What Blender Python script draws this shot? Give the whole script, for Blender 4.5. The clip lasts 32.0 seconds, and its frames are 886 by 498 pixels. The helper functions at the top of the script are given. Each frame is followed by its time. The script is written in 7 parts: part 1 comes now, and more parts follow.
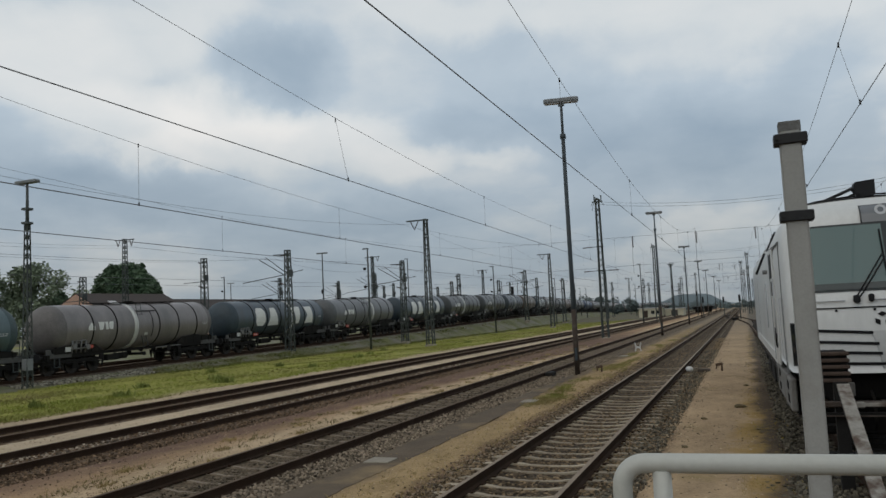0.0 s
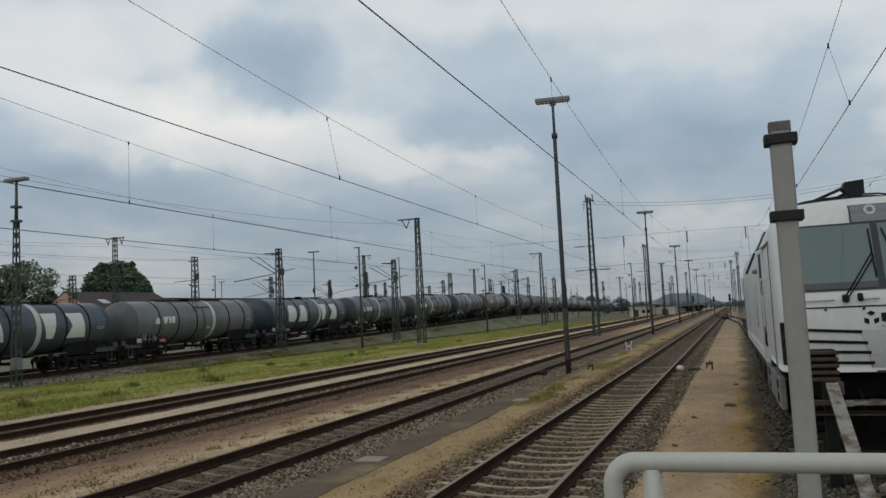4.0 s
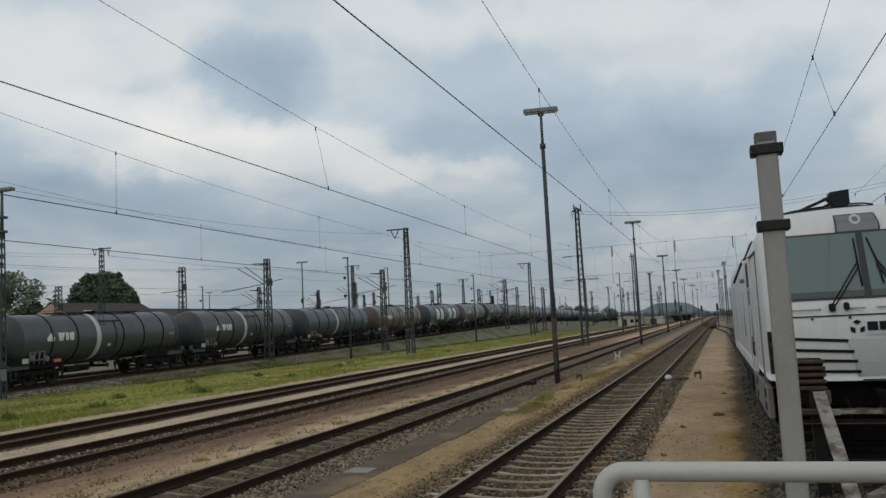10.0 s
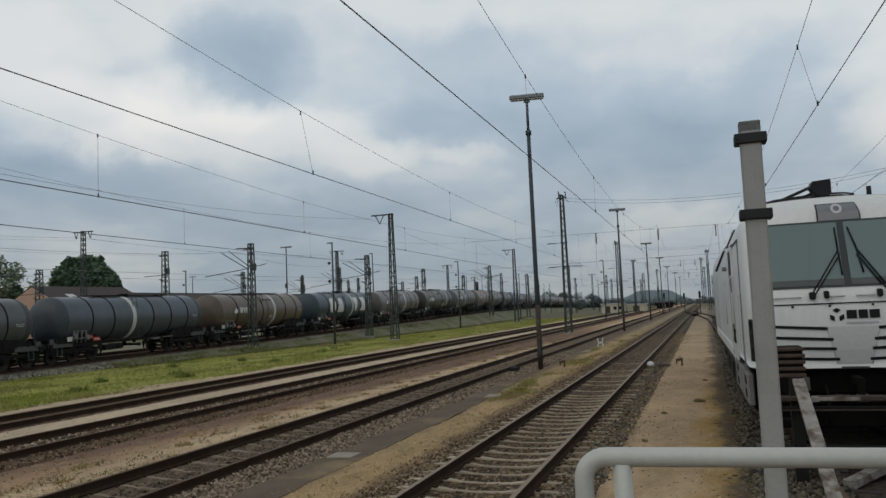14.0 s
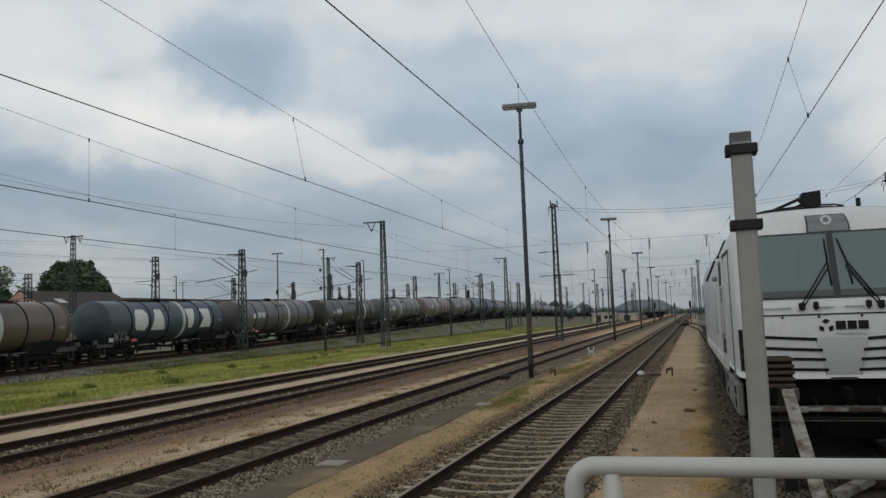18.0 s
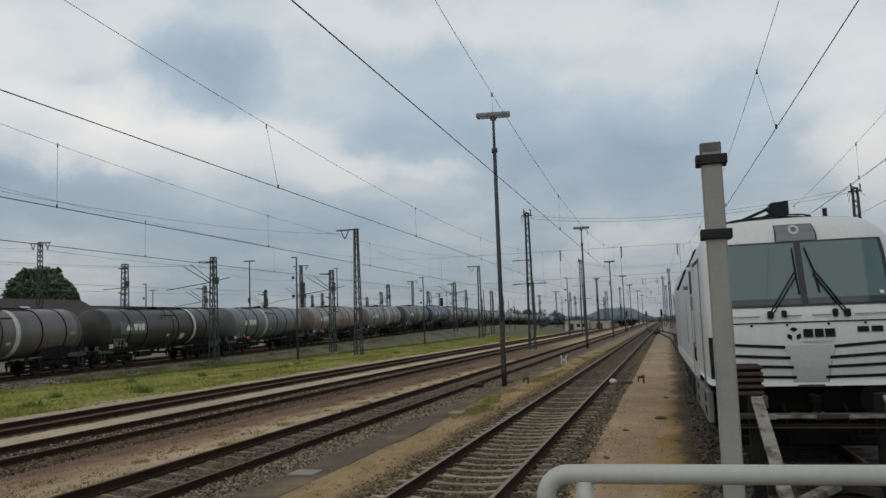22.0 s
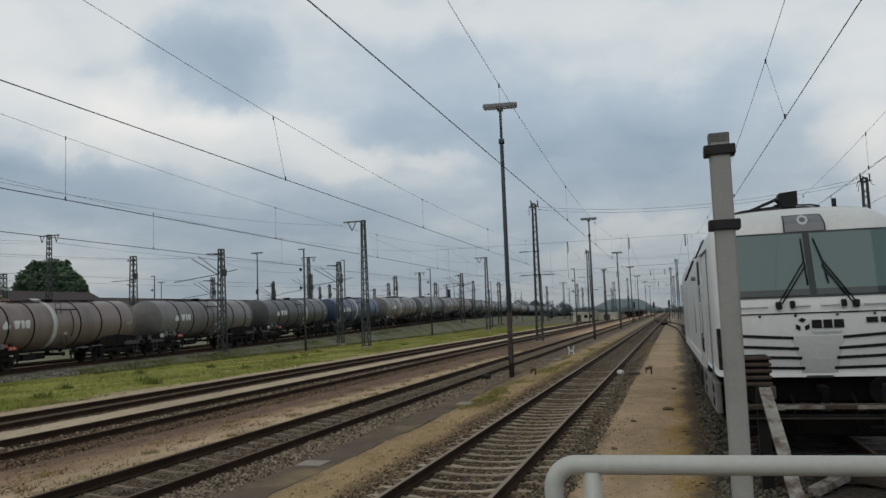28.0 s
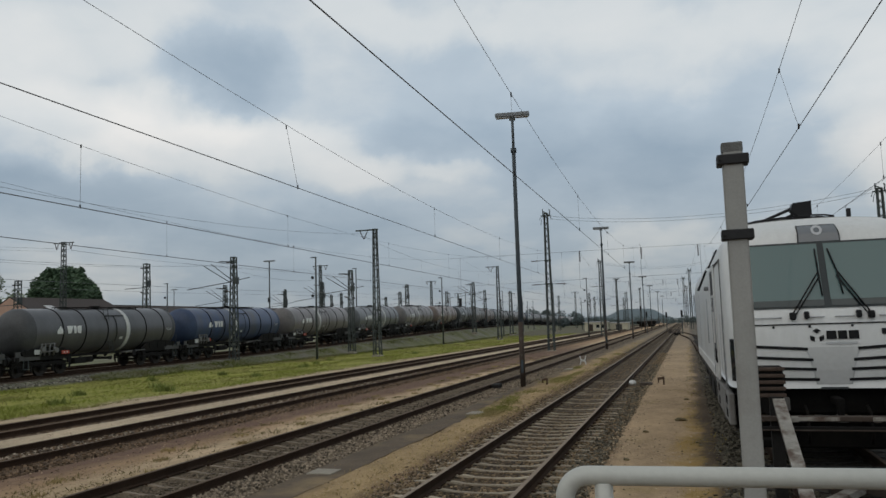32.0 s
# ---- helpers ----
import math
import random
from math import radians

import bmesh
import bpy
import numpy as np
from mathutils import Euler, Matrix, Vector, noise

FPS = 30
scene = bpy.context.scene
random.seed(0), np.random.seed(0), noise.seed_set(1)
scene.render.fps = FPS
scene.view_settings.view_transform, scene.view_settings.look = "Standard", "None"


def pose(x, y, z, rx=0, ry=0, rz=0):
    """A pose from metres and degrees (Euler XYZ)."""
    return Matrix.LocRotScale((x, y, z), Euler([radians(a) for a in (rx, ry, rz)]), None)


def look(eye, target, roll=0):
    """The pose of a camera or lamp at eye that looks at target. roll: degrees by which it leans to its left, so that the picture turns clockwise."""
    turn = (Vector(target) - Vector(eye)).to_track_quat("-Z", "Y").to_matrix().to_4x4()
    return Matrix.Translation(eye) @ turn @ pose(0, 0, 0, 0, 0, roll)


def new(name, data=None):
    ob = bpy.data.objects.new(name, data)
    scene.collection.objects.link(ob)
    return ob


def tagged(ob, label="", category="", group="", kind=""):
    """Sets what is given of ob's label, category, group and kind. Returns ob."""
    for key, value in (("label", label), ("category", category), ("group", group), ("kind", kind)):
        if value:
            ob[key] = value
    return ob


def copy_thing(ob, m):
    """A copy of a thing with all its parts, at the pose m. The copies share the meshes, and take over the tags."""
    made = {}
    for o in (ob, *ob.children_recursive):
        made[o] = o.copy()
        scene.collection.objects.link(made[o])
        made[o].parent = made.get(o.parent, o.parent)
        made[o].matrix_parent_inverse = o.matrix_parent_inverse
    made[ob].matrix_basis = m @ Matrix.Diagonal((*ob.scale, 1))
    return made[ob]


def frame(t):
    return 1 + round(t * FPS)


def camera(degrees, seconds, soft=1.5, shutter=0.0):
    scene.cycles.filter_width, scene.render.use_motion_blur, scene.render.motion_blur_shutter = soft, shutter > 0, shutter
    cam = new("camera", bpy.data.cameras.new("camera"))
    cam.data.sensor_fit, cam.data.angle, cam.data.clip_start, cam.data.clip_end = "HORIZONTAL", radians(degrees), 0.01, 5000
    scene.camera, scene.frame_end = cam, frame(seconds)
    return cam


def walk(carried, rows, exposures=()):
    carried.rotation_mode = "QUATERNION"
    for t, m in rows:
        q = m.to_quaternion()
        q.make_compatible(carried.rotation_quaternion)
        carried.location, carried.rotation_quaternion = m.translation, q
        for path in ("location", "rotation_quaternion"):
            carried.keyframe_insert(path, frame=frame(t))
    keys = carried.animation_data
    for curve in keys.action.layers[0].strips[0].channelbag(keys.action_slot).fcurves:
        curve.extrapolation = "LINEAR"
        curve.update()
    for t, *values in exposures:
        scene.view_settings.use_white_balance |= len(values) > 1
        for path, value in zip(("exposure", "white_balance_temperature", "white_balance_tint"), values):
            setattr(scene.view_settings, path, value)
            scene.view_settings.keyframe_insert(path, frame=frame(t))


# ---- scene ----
EYE_Z = 2.39
cam = camera(59.57, 32.0, soft=1.5)

# seconds, turn of the camera about x, y, z (degrees)
TURNS = [
    (0, 94.946, 2.731, 21.377),
    (0.5, 94.792, 2.592, 21.317),
    (1, 94.738, 2.554, 21.029),
    (1.5, 94.759, 2.519, 20.919),
    (2, 94.922, 2.581, 20.955),
    (2.5, 95.038, 2.562, 20.933),
    (3, 95.078, 2.608, 20.867),
    (3.5, 94.946, 2.624, 20.759),
    (5.5, 94.755, 2.785, 20.751),
    (6, 94.688, 2.785, 20.644),
    (6.5, 94.605, 2.807, 20.555),
    (7, 94.864, 2.771, 20.662),
    (7.5, 94.988, 2.749, 20.706),
    (8, 95.037, 2.766, 20.679),
    (8.5, 95.374, 2.836, 20.443),
    (9, 95.635, 2.938, 20.286),
    (9.5, 95.739, 2.906, 20.031),
    (10, 95.544, 2.833, 19.924),
    (10.5, 95.189, 2.802, 19.756),
    (11, 95.012, 2.807, 19.700),
    (11.5, 94.854, 2.698, 19.748),
    (12, 94.475, 2.538, 19.475),
    (12.5, 94.316, 2.568, 19.089),
    (13, 94.280, 2.501, 18.999),
    (13.5, 94.449, 2.425, 18.917),
    (14, 94.455, 2.494, 18.763),
    (14.5, 94.514, 2.488, 18.826),
    (16.5, 94.390, 2.107, 18.421),
    (17, 94.494, 2.115, 18.418),
    (17.5, 94.688, 2.126, 18.250),
    (18, 95.004, 2.050, 18.105),
    (18.5, 95.239, 2.012, 17.892),
    (19, 95.418, 2.080, 17.879),
    (19.5, 95.471, 2.281, 17.802),
    (20, 95.498, 2.457, 17.617),
    (20.5, 95.224, 2.271, 17.081),
    (21, 95.251, 2.150, 16.543),
    (21.5, 95.353, 2.024, 16.407),
    (22, 95.534, 2.035, 16.143),
    (22.5, 95.587, 1.970, 16.052),
    (23, 95.458, 1.885, 16.025),
    (23.5, 95.515, 1.866, 15.843),
    (24, 95.440, 1.890, 15.762),
    (24.5, 95.112, 1.956, 15.989),
    (25, 94.686, 2.102, 16.095),
    (25.5, 94.579, 2.196, 15.985),
    (27.5, 94.938, 2.212, 16.472),
    (28, 94.919, 2.131, 16.684),
    (28.5, 94.961, 2.061, 16.773),
    (29, 95.107, 2.079, 16.730),
    (29.5, 95.086, 2.070, 16.702),
    (30, 95.193, 1.971, 16.806),
    (30.5, 95.412, 1.906, 17.063),
    (31, 95.513, 1.953, 17.181),
    (31.5, 95.547, 1.959, 17.510),
    (32, 95.598, 1.825, 17.520),
]
walk(cam, [(t, pose(0, 0, EYE_Z, rx, ry, rz)) for t, rx, ry, rz in TURNS])

# ---- sky and light ----
SUN_EL, SUN_AZ = radians(52), radians(200)
world = bpy.data.worlds.new("overcast_sky")
scene.world = world
world.use_nodes = True


def build_sky():
    nt = world.node_tree
    n, l = nt.nodes, nt.links
    n.clear()
    out = n.new("ShaderNodeOutputWorld")
    add = n.new("ShaderNodeMixShader")
    add.inputs[0].default_value = 0.9
    sky = n.new("ShaderNodeTexSky")
    sky.sky_type, sky.sun_disc = "NISHITA", False
    sky.sun_elevation, sky.sun_rotation = SUN_EL, SUN_AZ
    bg1, bg2 = n.new("ShaderNodeBackground"), n.new("ShaderNodeBackground")
    bg1.inputs[1].default_value = 0.05
    l.new(sky.outputs[0], bg1.inputs[0])
    co = n.new("ShaderNodeTexCoord")
    sep = n.new("ShaderNodeSeparateXYZ")
    l.new(co.outputs["Generated"], sep.inputs[0])
    # clouds lie on a flat ceiling: divide by height above the horizon
    den = n.new("ShaderNodeMath")
    den.operation = "ADD"
    den.inputs[1].default_value = 0.22
    l.new(sep.outputs[2], den.inputs[0])
    proj = []
    for k in (0, 1):
        d = n.new("ShaderNodeMath")
        d.operation = "DIVIDE"
        l.new(sep.outputs[k], d.inputs[0])
        l.new(den.outputs[0], d.inputs[1])
        proj.append(d)
    com = n.new("ShaderNodeCombineXYZ")
    l.new(proj[0].outputs[0], com.inputs[0])
    l.new(proj[1].outputs[0], com.inputs[1])

    def cloud(scale, detail, rough, shift):
        m = n.new("ShaderNodeMapping")
        m.inputs["Location"].default_value = shift
        l.new(com.outputs[0], m.inputs[0])
        t = n.new("ShaderNodeTexNoise")
        t.inputs["Scale"].default_value = scale
        t.inputs["Detail"].default_value = detail
        t.inputs["Roughness"].default_value = rough
        t.inputs["Distortion"].default_value = 0.3
        l.new(m.outputs[0], t.inputs["Vector"])
        return t.outputs["Fac"]

    big, small = cloud(1.7, 7, 0.55, CLOUD_A), cloud(5.0, 5, 0.55, CLOUD_B)
    mix = n.new("ShaderNodeMix")
    mix.inputs["Factor"].default_value = 0.35
    l.new(big, mix.inputs["A"])
    l.new(small, mix.inputs["B"])
    soft = n.new("ShaderNodeMapRange")
    soft.clamp = False
    soft.inputs["From Min"].default_value, soft.inputs["From Max"].default_value = 0.0, 1.0
    soft.inputs["To Min"].default_value, soft.inputs["To Max"].default_value = 0.5 - CLOUD_NOISE, 0.5 + CLOUD_NOISE
    l.new(mix.outputs["Result"], soft.inputs[0])
    val = soft.outputs[0]
    # ragged outlines: bend the direction by noise
    warp = n.new("ShaderNodeTexNoise")
    warp.inputs["Scale"].default_value, warp.inputs["Detail"].default_value, warp.inputs["Roughness"].default_value = 6.0, 6, 0.52
    l.new(co.outputs["Generated"], warp.inputs["Vector"])
    off = n.new("ShaderNodeVectorMath")
    off.operation = "MULTIPLY_ADD"
    off.inputs[1].default_value = (0.15, 0.15, 0.15)
    l.new(warp.outputs["Color"], off.inputs[0])
    l.new(co.outputs["Generated"], off.inputs[2])
    bent = n.new("ShaderNodeVectorMath")
    bent.operation = "SUBTRACT"
    bent.inputs[1].default_value = (0.075, 0.075, 0.075)
    l.new(off.outputs[0], bent.inputs[0])
    nrm = n.new("ShaderNodeVectorMath")
    nrm.operation = "NORMALIZE"
    l.new(bent.outputs[0], nrm.inputs[0])
    # larger cloud masses of this sky, by bearing and height
    bent_xyz = n.new("ShaderNodeSeparateXYZ")
    l.new(nrm.outputs[0], bent_xyz.inputs[0])
    bearing, height = n.new("ShaderNodeMath"), n.new("ShaderNodeMath")
    bearing.operation, height.operation = "ARCTAN2", "ARCSINE"
    l.new(bent_xyz.outputs[0], bearing.inputs[0])
    l.new(bent_xyz.outputs[1], bearing.inputs[1])
    l.new(bent_xyz.outputs[2], height.inputs[0])
    place = n.new("ShaderNodeCombineXYZ")
    l.new(bearing.outputs[0], place.inputs[0])
    l.new(height.outputs[0], place.inputs[1])
    for az, el, wide, high, gain in CLOUDS:
        d = n.new("ShaderNodeVectorMath")
        d.operation = "SUBTRACT"
        d.inputs[1].default_value = (radians(az), radians(el), 0)
        l.new(place.outputs[0], d.inputs[0])
        q = n.new("ShaderNodeVectorMath")
        q.operation = "MULTIPLY"
        q.inputs[1].default_value = (1 / radians(wide), 1 / radians(high), 0)
        l.new(d.outputs[0], q.inputs[0])
        far = n.new("ShaderNodeVectorMath")
        far.operation = "LENGTH"
        l.new(q.outputs[0], far.inputs[0])
        r = n.new("ShaderNodeMapRange")
        r.interpolation_type = "SMOOTHSTEP"
        r.inputs["From Min"].default_value, r.inputs["From Max"].default_value = 1.3, 0.35
        r.inputs["To Max"].default_value = gain * 1.08
        l.new(far.outputs["Value"], r.inputs["Value"])
        s = n.new("ShaderNodeMath")
        s.operation = "ADD"
        l.new(val, s.inputs[0])
        l.new(r.outputs[0], s.inputs[1])
        val = s.outputs[0]
    ramp = n.new("ShaderNodeValToRGB")
    e = ramp.color_ramp.elements
    e[0].position, e[0].color = 0.22, (0.286, 0.368, 0.452, 1)
    e[1].position, e[1].color = 0.80, (0.772, 0.766, 0.748, 1)
    k = e.new(0.46)
    k.color = (0.437, 0.513, 0.582, 1)
    k = e.new(0.58)
    k.color = (0.606, 0.644, 0.662, 1)
    l.new(val, ramp.inputs[0])
    # sky dimmed overhead, out of view, to weaken the light on the ground
    dim = n.new("ShaderNodeMapRange")
    dim.interpolation_type = "SMOOTHSTEP"
    dim.inputs["From Min"].default_value, dim.inputs["From Max"].default_value = 0.4, 0.9
    dim.inputs["To Min"].default_value, dim.inputs["To Max"].default_value = 1.0, ZENITH
    l.new(sep.outputs[2], dim.inputs[0])
    shade = n.new("ShaderNodeMix")
    shade.data_type, shade.blend_type = "RGBA", "MULTIPLY"
    shade.inputs["Factor"].default_value = 1
    l.new(ramp.outputs[0], shade.inputs["A"])
    l.new(dim.outputs[0], shade.inputs["B"])
    low = n.new("ShaderNodeMapRange")
    low.inputs["From Min"].default_value, low.inputs["From Max"].default_value = 0.0, 0.25
    low.inputs["To Min"].default_value, low.inputs["To Max"].default_value = 0.58, 1.0
    l.new(sep.outputs[2], low.inputs[0])
    haze = n.new("ShaderNodeMix")
    haze.data_type, haze.blend_type = "RGBA", "MULTIPLY"
    haze.inputs["Factor"].default_value = 1
    l.new(shade.outputs["Result"], haze.inputs["A"])
    l.new(low.outputs[0], haze.inputs["B"])
    l.new(haze.outputs["Result"], bg2.inputs[0])
    bg2.inputs[1].default_value = SKY_GAIN
    l.new(bg1.outputs[0], add.inputs[1])
    l.new(bg2.outputs[0], add.inputs[2])
    l.new(add.outputs[0], out.inputs[0])


SKY_GAIN, ZENITH, CLOUD_NOISE = 1.15, 0.55, 0.2
CLOUD_A, CLOUD_B = (0.4, 0.1, 0), (0.3, 0.7, 0)
# bearing, height, half-width, half-height in degrees, lightening
CLOUDS = [
    (-48.0, 18.3, 5.0, 3.8, 0.14),
    (-40.7, 20.5, 7.1, 3.1, 0.08),
    (-36.3, 15.4, 6.3, 2.3, 0.16),
    (-30.1, 13.9, 7.1, 2.1, 0.15),
    (-23.6, 11.5, 5.0, 1.8, 0.15),
    (-43.8, 14.0, 7.1, 2.9, 0.17),
    (-21.2, 22.2, 10.0, 2.3, 0.09),
    (-15.8, 11.0, 2.5, 0.9, 0.09),
    (0.2, 18.8, 7.9, 2.7, 0.09),
    (9.1, 19.9, 7.5, 3.8, 0.05),
    (14.0, 13.3, 4.6, 5.4, 0.11),
    (13.4, 9.4, 3.4, 2.4, 0.13),
    (-3.2, 5.3, 5.4, 1.2, 0.10),
    (-41.6, 3.9, 7.5, 1.7, 0.07),
    (-7.5, 21.7, 6.7, 2.1, 0.07),
    (-10.2, 18.4, 5.0, 1.7, 0.03),
    (-38.9, 12.5, 5.9, 1.7, 0.10),
    (-12.3, 10.0, 5.0, 1.3, 0.04),
    (-33.4, 18.2, 5.4, 3.1, -0.21),
    (-43.4, 9.3, 10.9, 2.5, -0.14),
    (-13.2, 17.4, 8.4, 3.3, -0.07),
    (-5.9, 11.3, 10.0, 3.6, -0.14),
    (-0.1, 13.8, 6.3, 2.5, -0.07),
    (-28.2, 7.2, 12.5, 1.9, -0.12),
    (-17.4, 14.1, 5.9, 2.1, -0.14),
    (3.6, 10.1, 7.5, 3.8, -0.06),
    (-19.2, 3.9, 10.9, 2.1, -0.06),
    (-33.3, 3.5, 6.7, 2.1, -0.08),
    (-10.4, 14.2, 5.0, 2.5, -0.08),
    (-50.3, 12.2, 8.4, 3.8, -0.08),
    (5.9, 16.7, 5.0, 2.9, -0.05),
]
build_sky()
sun = new("sun", bpy.data.lights.new("sun", "SUN"))
sun.data.energy, sun.data.angle, sun.data.color = 0.78, radians(75), (1.0, 0.92, 0.8)
sun.matrix_world = look((0, 0, 60), (60 * math.cos(SUN_EL) * math.sin(SUN_AZ) * -1, -60 * math.cos(SUN_EL) * math.cos(SUN_AZ), 60 - 60 * math.sin(SUN_EL)))
scene.view_settings.exposure = 0.0

# ---- materials ----
def mat(name, base, rough=0.7, metal=0.0, vary=0.25, scale=1.5, fine=30.0, bump=0.2, dirt=None, dirt_at=0.62, piece=0.0, spec=0.5, coord="Object", stretch=(1, 1, 1)):
    """A surface with broad and fine variation, patches of dirt, relief, and a change of tone from piece to piece."""
    m = bpy.data.materials.new(name)
    m.use_nodes = True
    nt = m.node_tree
    n, l = nt.nodes, nt.links
    bsdf = n["Principled BSDF"]
    bsdf.inputs["Metallic"].default_value = metal
    bsdf.inputs["Specular IOR Level"].default_value = spec
    co = n.new("ShaderNodeTexCoord")
    mp = n.new("ShaderNodeMapping")
    mp.inputs["Scale"].default_value = stretch
    l.new(co.outputs[coord], mp.inputs[0])

    def noise_at(s, detail):
        t = n.new("ShaderNodeTexNoise")
        t.inputs["Scale"].default_value = s
        t.inputs["Detail"].default_value = detail
        t.inputs["Roughness"].default_value = 0.6
        l.new(mp.outputs[0], t.inputs["Vector"])
        return t.outputs["Fac"]

    broad, grain = noise_at(scale, 5), noise_at(fine, 3)
    mix = n.new("ShaderNodeMix")
    mix.inputs["Factor"].default_value = 0.4
    l.new(broad, mix.inputs["A"])
    l.new(grain, mix.inputs["B"])
    val = mix.outputs["Result"]
    if piece:
        info = n.new("ShaderNodeObjectInfo")
        r = n.new("ShaderNodeMapRange")
        r.inputs["To Min"].default_value, r.inputs["To Max"].default_value = -piece, piece
        l.new(info.outputs["Random"], r.inputs[0])
        s = n.new("ShaderNodeMath")
        l.new(val, s.inputs[0])
        l.new(r.outputs[0], s.inputs[1])
        val = s.outputs[0]
    ramp = n.new("ShaderNodeValToRGB")
    e = ramp.color_ramp.elements
    c = Vector(base)
    e[0].position, e[0].color = 0.3, (*(c * (1 - vary)), 1)
    e[1].position, e[1].color = 0.7, (*(c * (1 + vary)), 1)
    l.new(val, ramp.inputs[0])
    col = ramp.outputs[0]
    if dirt:
        dm = n.new("ShaderNodeMapRange")
        dm.inputs["From Min"].default_value, dm.inputs["From Max"].default_value = dirt_at - 0.08, dirt_at + 0.1
        l.new(noise_at(scale * 0.6, 6), dm.inputs[0])
        mx = n.new("ShaderNodeMix")
        mx.data_type = "RGBA"
        l.new(dm.outputs[0], mx.inputs["Factor"])
        l.new(col, mx.inputs["A"])
        mx.inputs["B"].default_value = (*dirt, 1)
        col = mx.outputs["Result"]
    l.new(col, bsdf.inputs["Base Color"])
    rr = n.new("ShaderNodeMapRange")
    rr.inputs["To Min"].default_value, rr.inputs["To Max"].default_value = max(rough - 0.12, 0.03), min(rough + 0.12, 1)
    l.new(broad, rr.inputs[0])
    l.new(rr.outputs[0], bsdf.inputs["Roughness"])
    if bump:
        b = n.new("ShaderNodeBump")
        b.inputs["Strength"].default_value = bump
        b.inputs["Distance"].default_value = 0.02
        l.new(grain, b.inputs["Height"])
        l.new(b.outputs[0], bsdf.inputs["Normal"])
    return m


def glass(name, tint, rough=0.05):
    m = bpy.data.materials.new(name)
    m.use_nodes = True
    b = m.node_tree.nodes["Principled BSDF"]
    b.inputs["Base Color"].default_value = (*tint, 1)
    b.inputs["Roughness"].default_value = rough
    b.inputs["Specular IOR Level"].default_value = 0.45
    b.inputs["Coat Weight"].default_value = 0.2
    b.inputs["Coat Roughness"].default_value = 0.03
    return m


RAIL_SIDE = mat("rusty_rail_steel", (0.04, 0.0235, 0.0145), 0.9, 0, 0.4, 2, 40, 0.2, (0.05, 0.032, 0.022), 0.58, spec=0.15)
RAIL_HEAD = mat("worn_rail_head", (0.12, 0.085, 0.06), 0.8, 0, 0.25, 2, 40, 0.1, spec=0.15)
RAIL_USED = mat("used_rail_head", (0.27, 0.215, 0.165), 0.8, 0, 0.25, 2, 40, 0.08, spec=0.15)
SLEEPER = mat("weathered_concrete_sleeper", (0.365, 0.308, 0.225), 0.9, 0, 0.35, 2.5, 30, 0.4, (0.2, 0.155, 0.11), 0.58, 0.12)
SLEEPER_STAINED = mat("brown_stained_sleeper", (0.15, 0.12, 0.085), 0.9, 0, 0.35, 2.5, 30, 0.4, (0.075, 0.058, 0.042), 0.55, 0.15)
SLEEPER_MID = mat("dirty_concrete_sleeper", (0.31, 0.25, 0.18), 0.9, 0, 0.3, 2, 30, 0.4, (0.13, 0.1, 0.075), 0.55, 0.12)
SLEEPER_OLD = mat("dark_sleeper", (0.23, 0.185, 0.14), 0.9, 0, 0.35, 2, 30, 0.4, (0.07, 0.05, 0.04), 0.55, 0.12)
STEEL_DARK = mat("dark_galvanised_steel", (0.075, 0.085, 0.085), 0.6, 0.4, 0.3, 1, 25, 0.1)
POLE_STEEL = mat("blue_grey_pole_paint", (0.05, 0.062, 0.07), 0.7, 0, 0.3, 1, 25, 0.1, (0.06, 0.05, 0.042), 0.62, spec=0.3)
STEEL_MAST = mat("green_grey_lattice_steel", (0.06, 0.07, 0.065), 0.65, 0.3, 0.35, 1, 25, 0.1)
WIRE = mat("oxidised_copper_wire", (0.17, 0.175, 0.18), 0.6, 0.4, 0.2, 1, 10, 0)
CERAMIC = mat("brown_insulator", (0.05, 0.03, 0.025), 0.35, 0, 0.2, 5, 20, 0)
LAMP_GREY = mat("pale_lamp_housing", (0.18, 0.192, 0.2), 0.5, 0, 0.2, 3, 20, 0.05)
LAMP_GLASS = glass("lamp_diffuser", (0.34, 0.34, 0.33), 0.25)
WHITE_PAINT = mat("grubby_white_paint", (0.62, 0.625, 0.61), 0.4, 0, 0.1, 1.1, 14, 0.03, (0.48, 0.46, 0.42), 0.64, stretch=(1, 1, 0.35))
TUBE_WHITE = mat("pale_grey_tube_paint", (0.455, 0.455, 0.415), 0.45, 0, 0.1, 5, 60, 0.05, (0.42, 0.42, 0.4), 0.68)
CONCRETE_POST = mat("weathered_concrete_post", (0.312, 0.31, 0.292), 0.9, 0, 0.12, 3, 45, 0.12, (0.24, 0.23, 0.21), 0.6)
CONCRETE_TOP = mat("chipped_dark_concrete", (0.15, 0.155, 0.15), 0.95, 0, 0.3, 6, 45, 0.5, (0.11, 0.105, 0.1), 0.56)
FRAME_TEAL = mat("dark_teal_gasket", (0.016, 0.024, 0.026), 0.45, 0, 0.15, 2, 20, 0, spec=0.4)
BLACK_IRON = mat("black_iron", (0.018, 0.018, 0.019), 0.6, 0, 0.4, 4, 30, 0.1, spec=0.3)
RUBBER = mat("black_rubber", (0.01, 0.01, 0.011), 0.6, 0, 0.3, 5, 30, 0.05, spec=0.25)
UNDER = mat("sooty_underframe_steel", (0.013, 0.012, 0.011), 0.85, 0, 0.4, 2, 20, 0.2, (0.03, 0.024, 0.02), 0.64, spec=0.2)
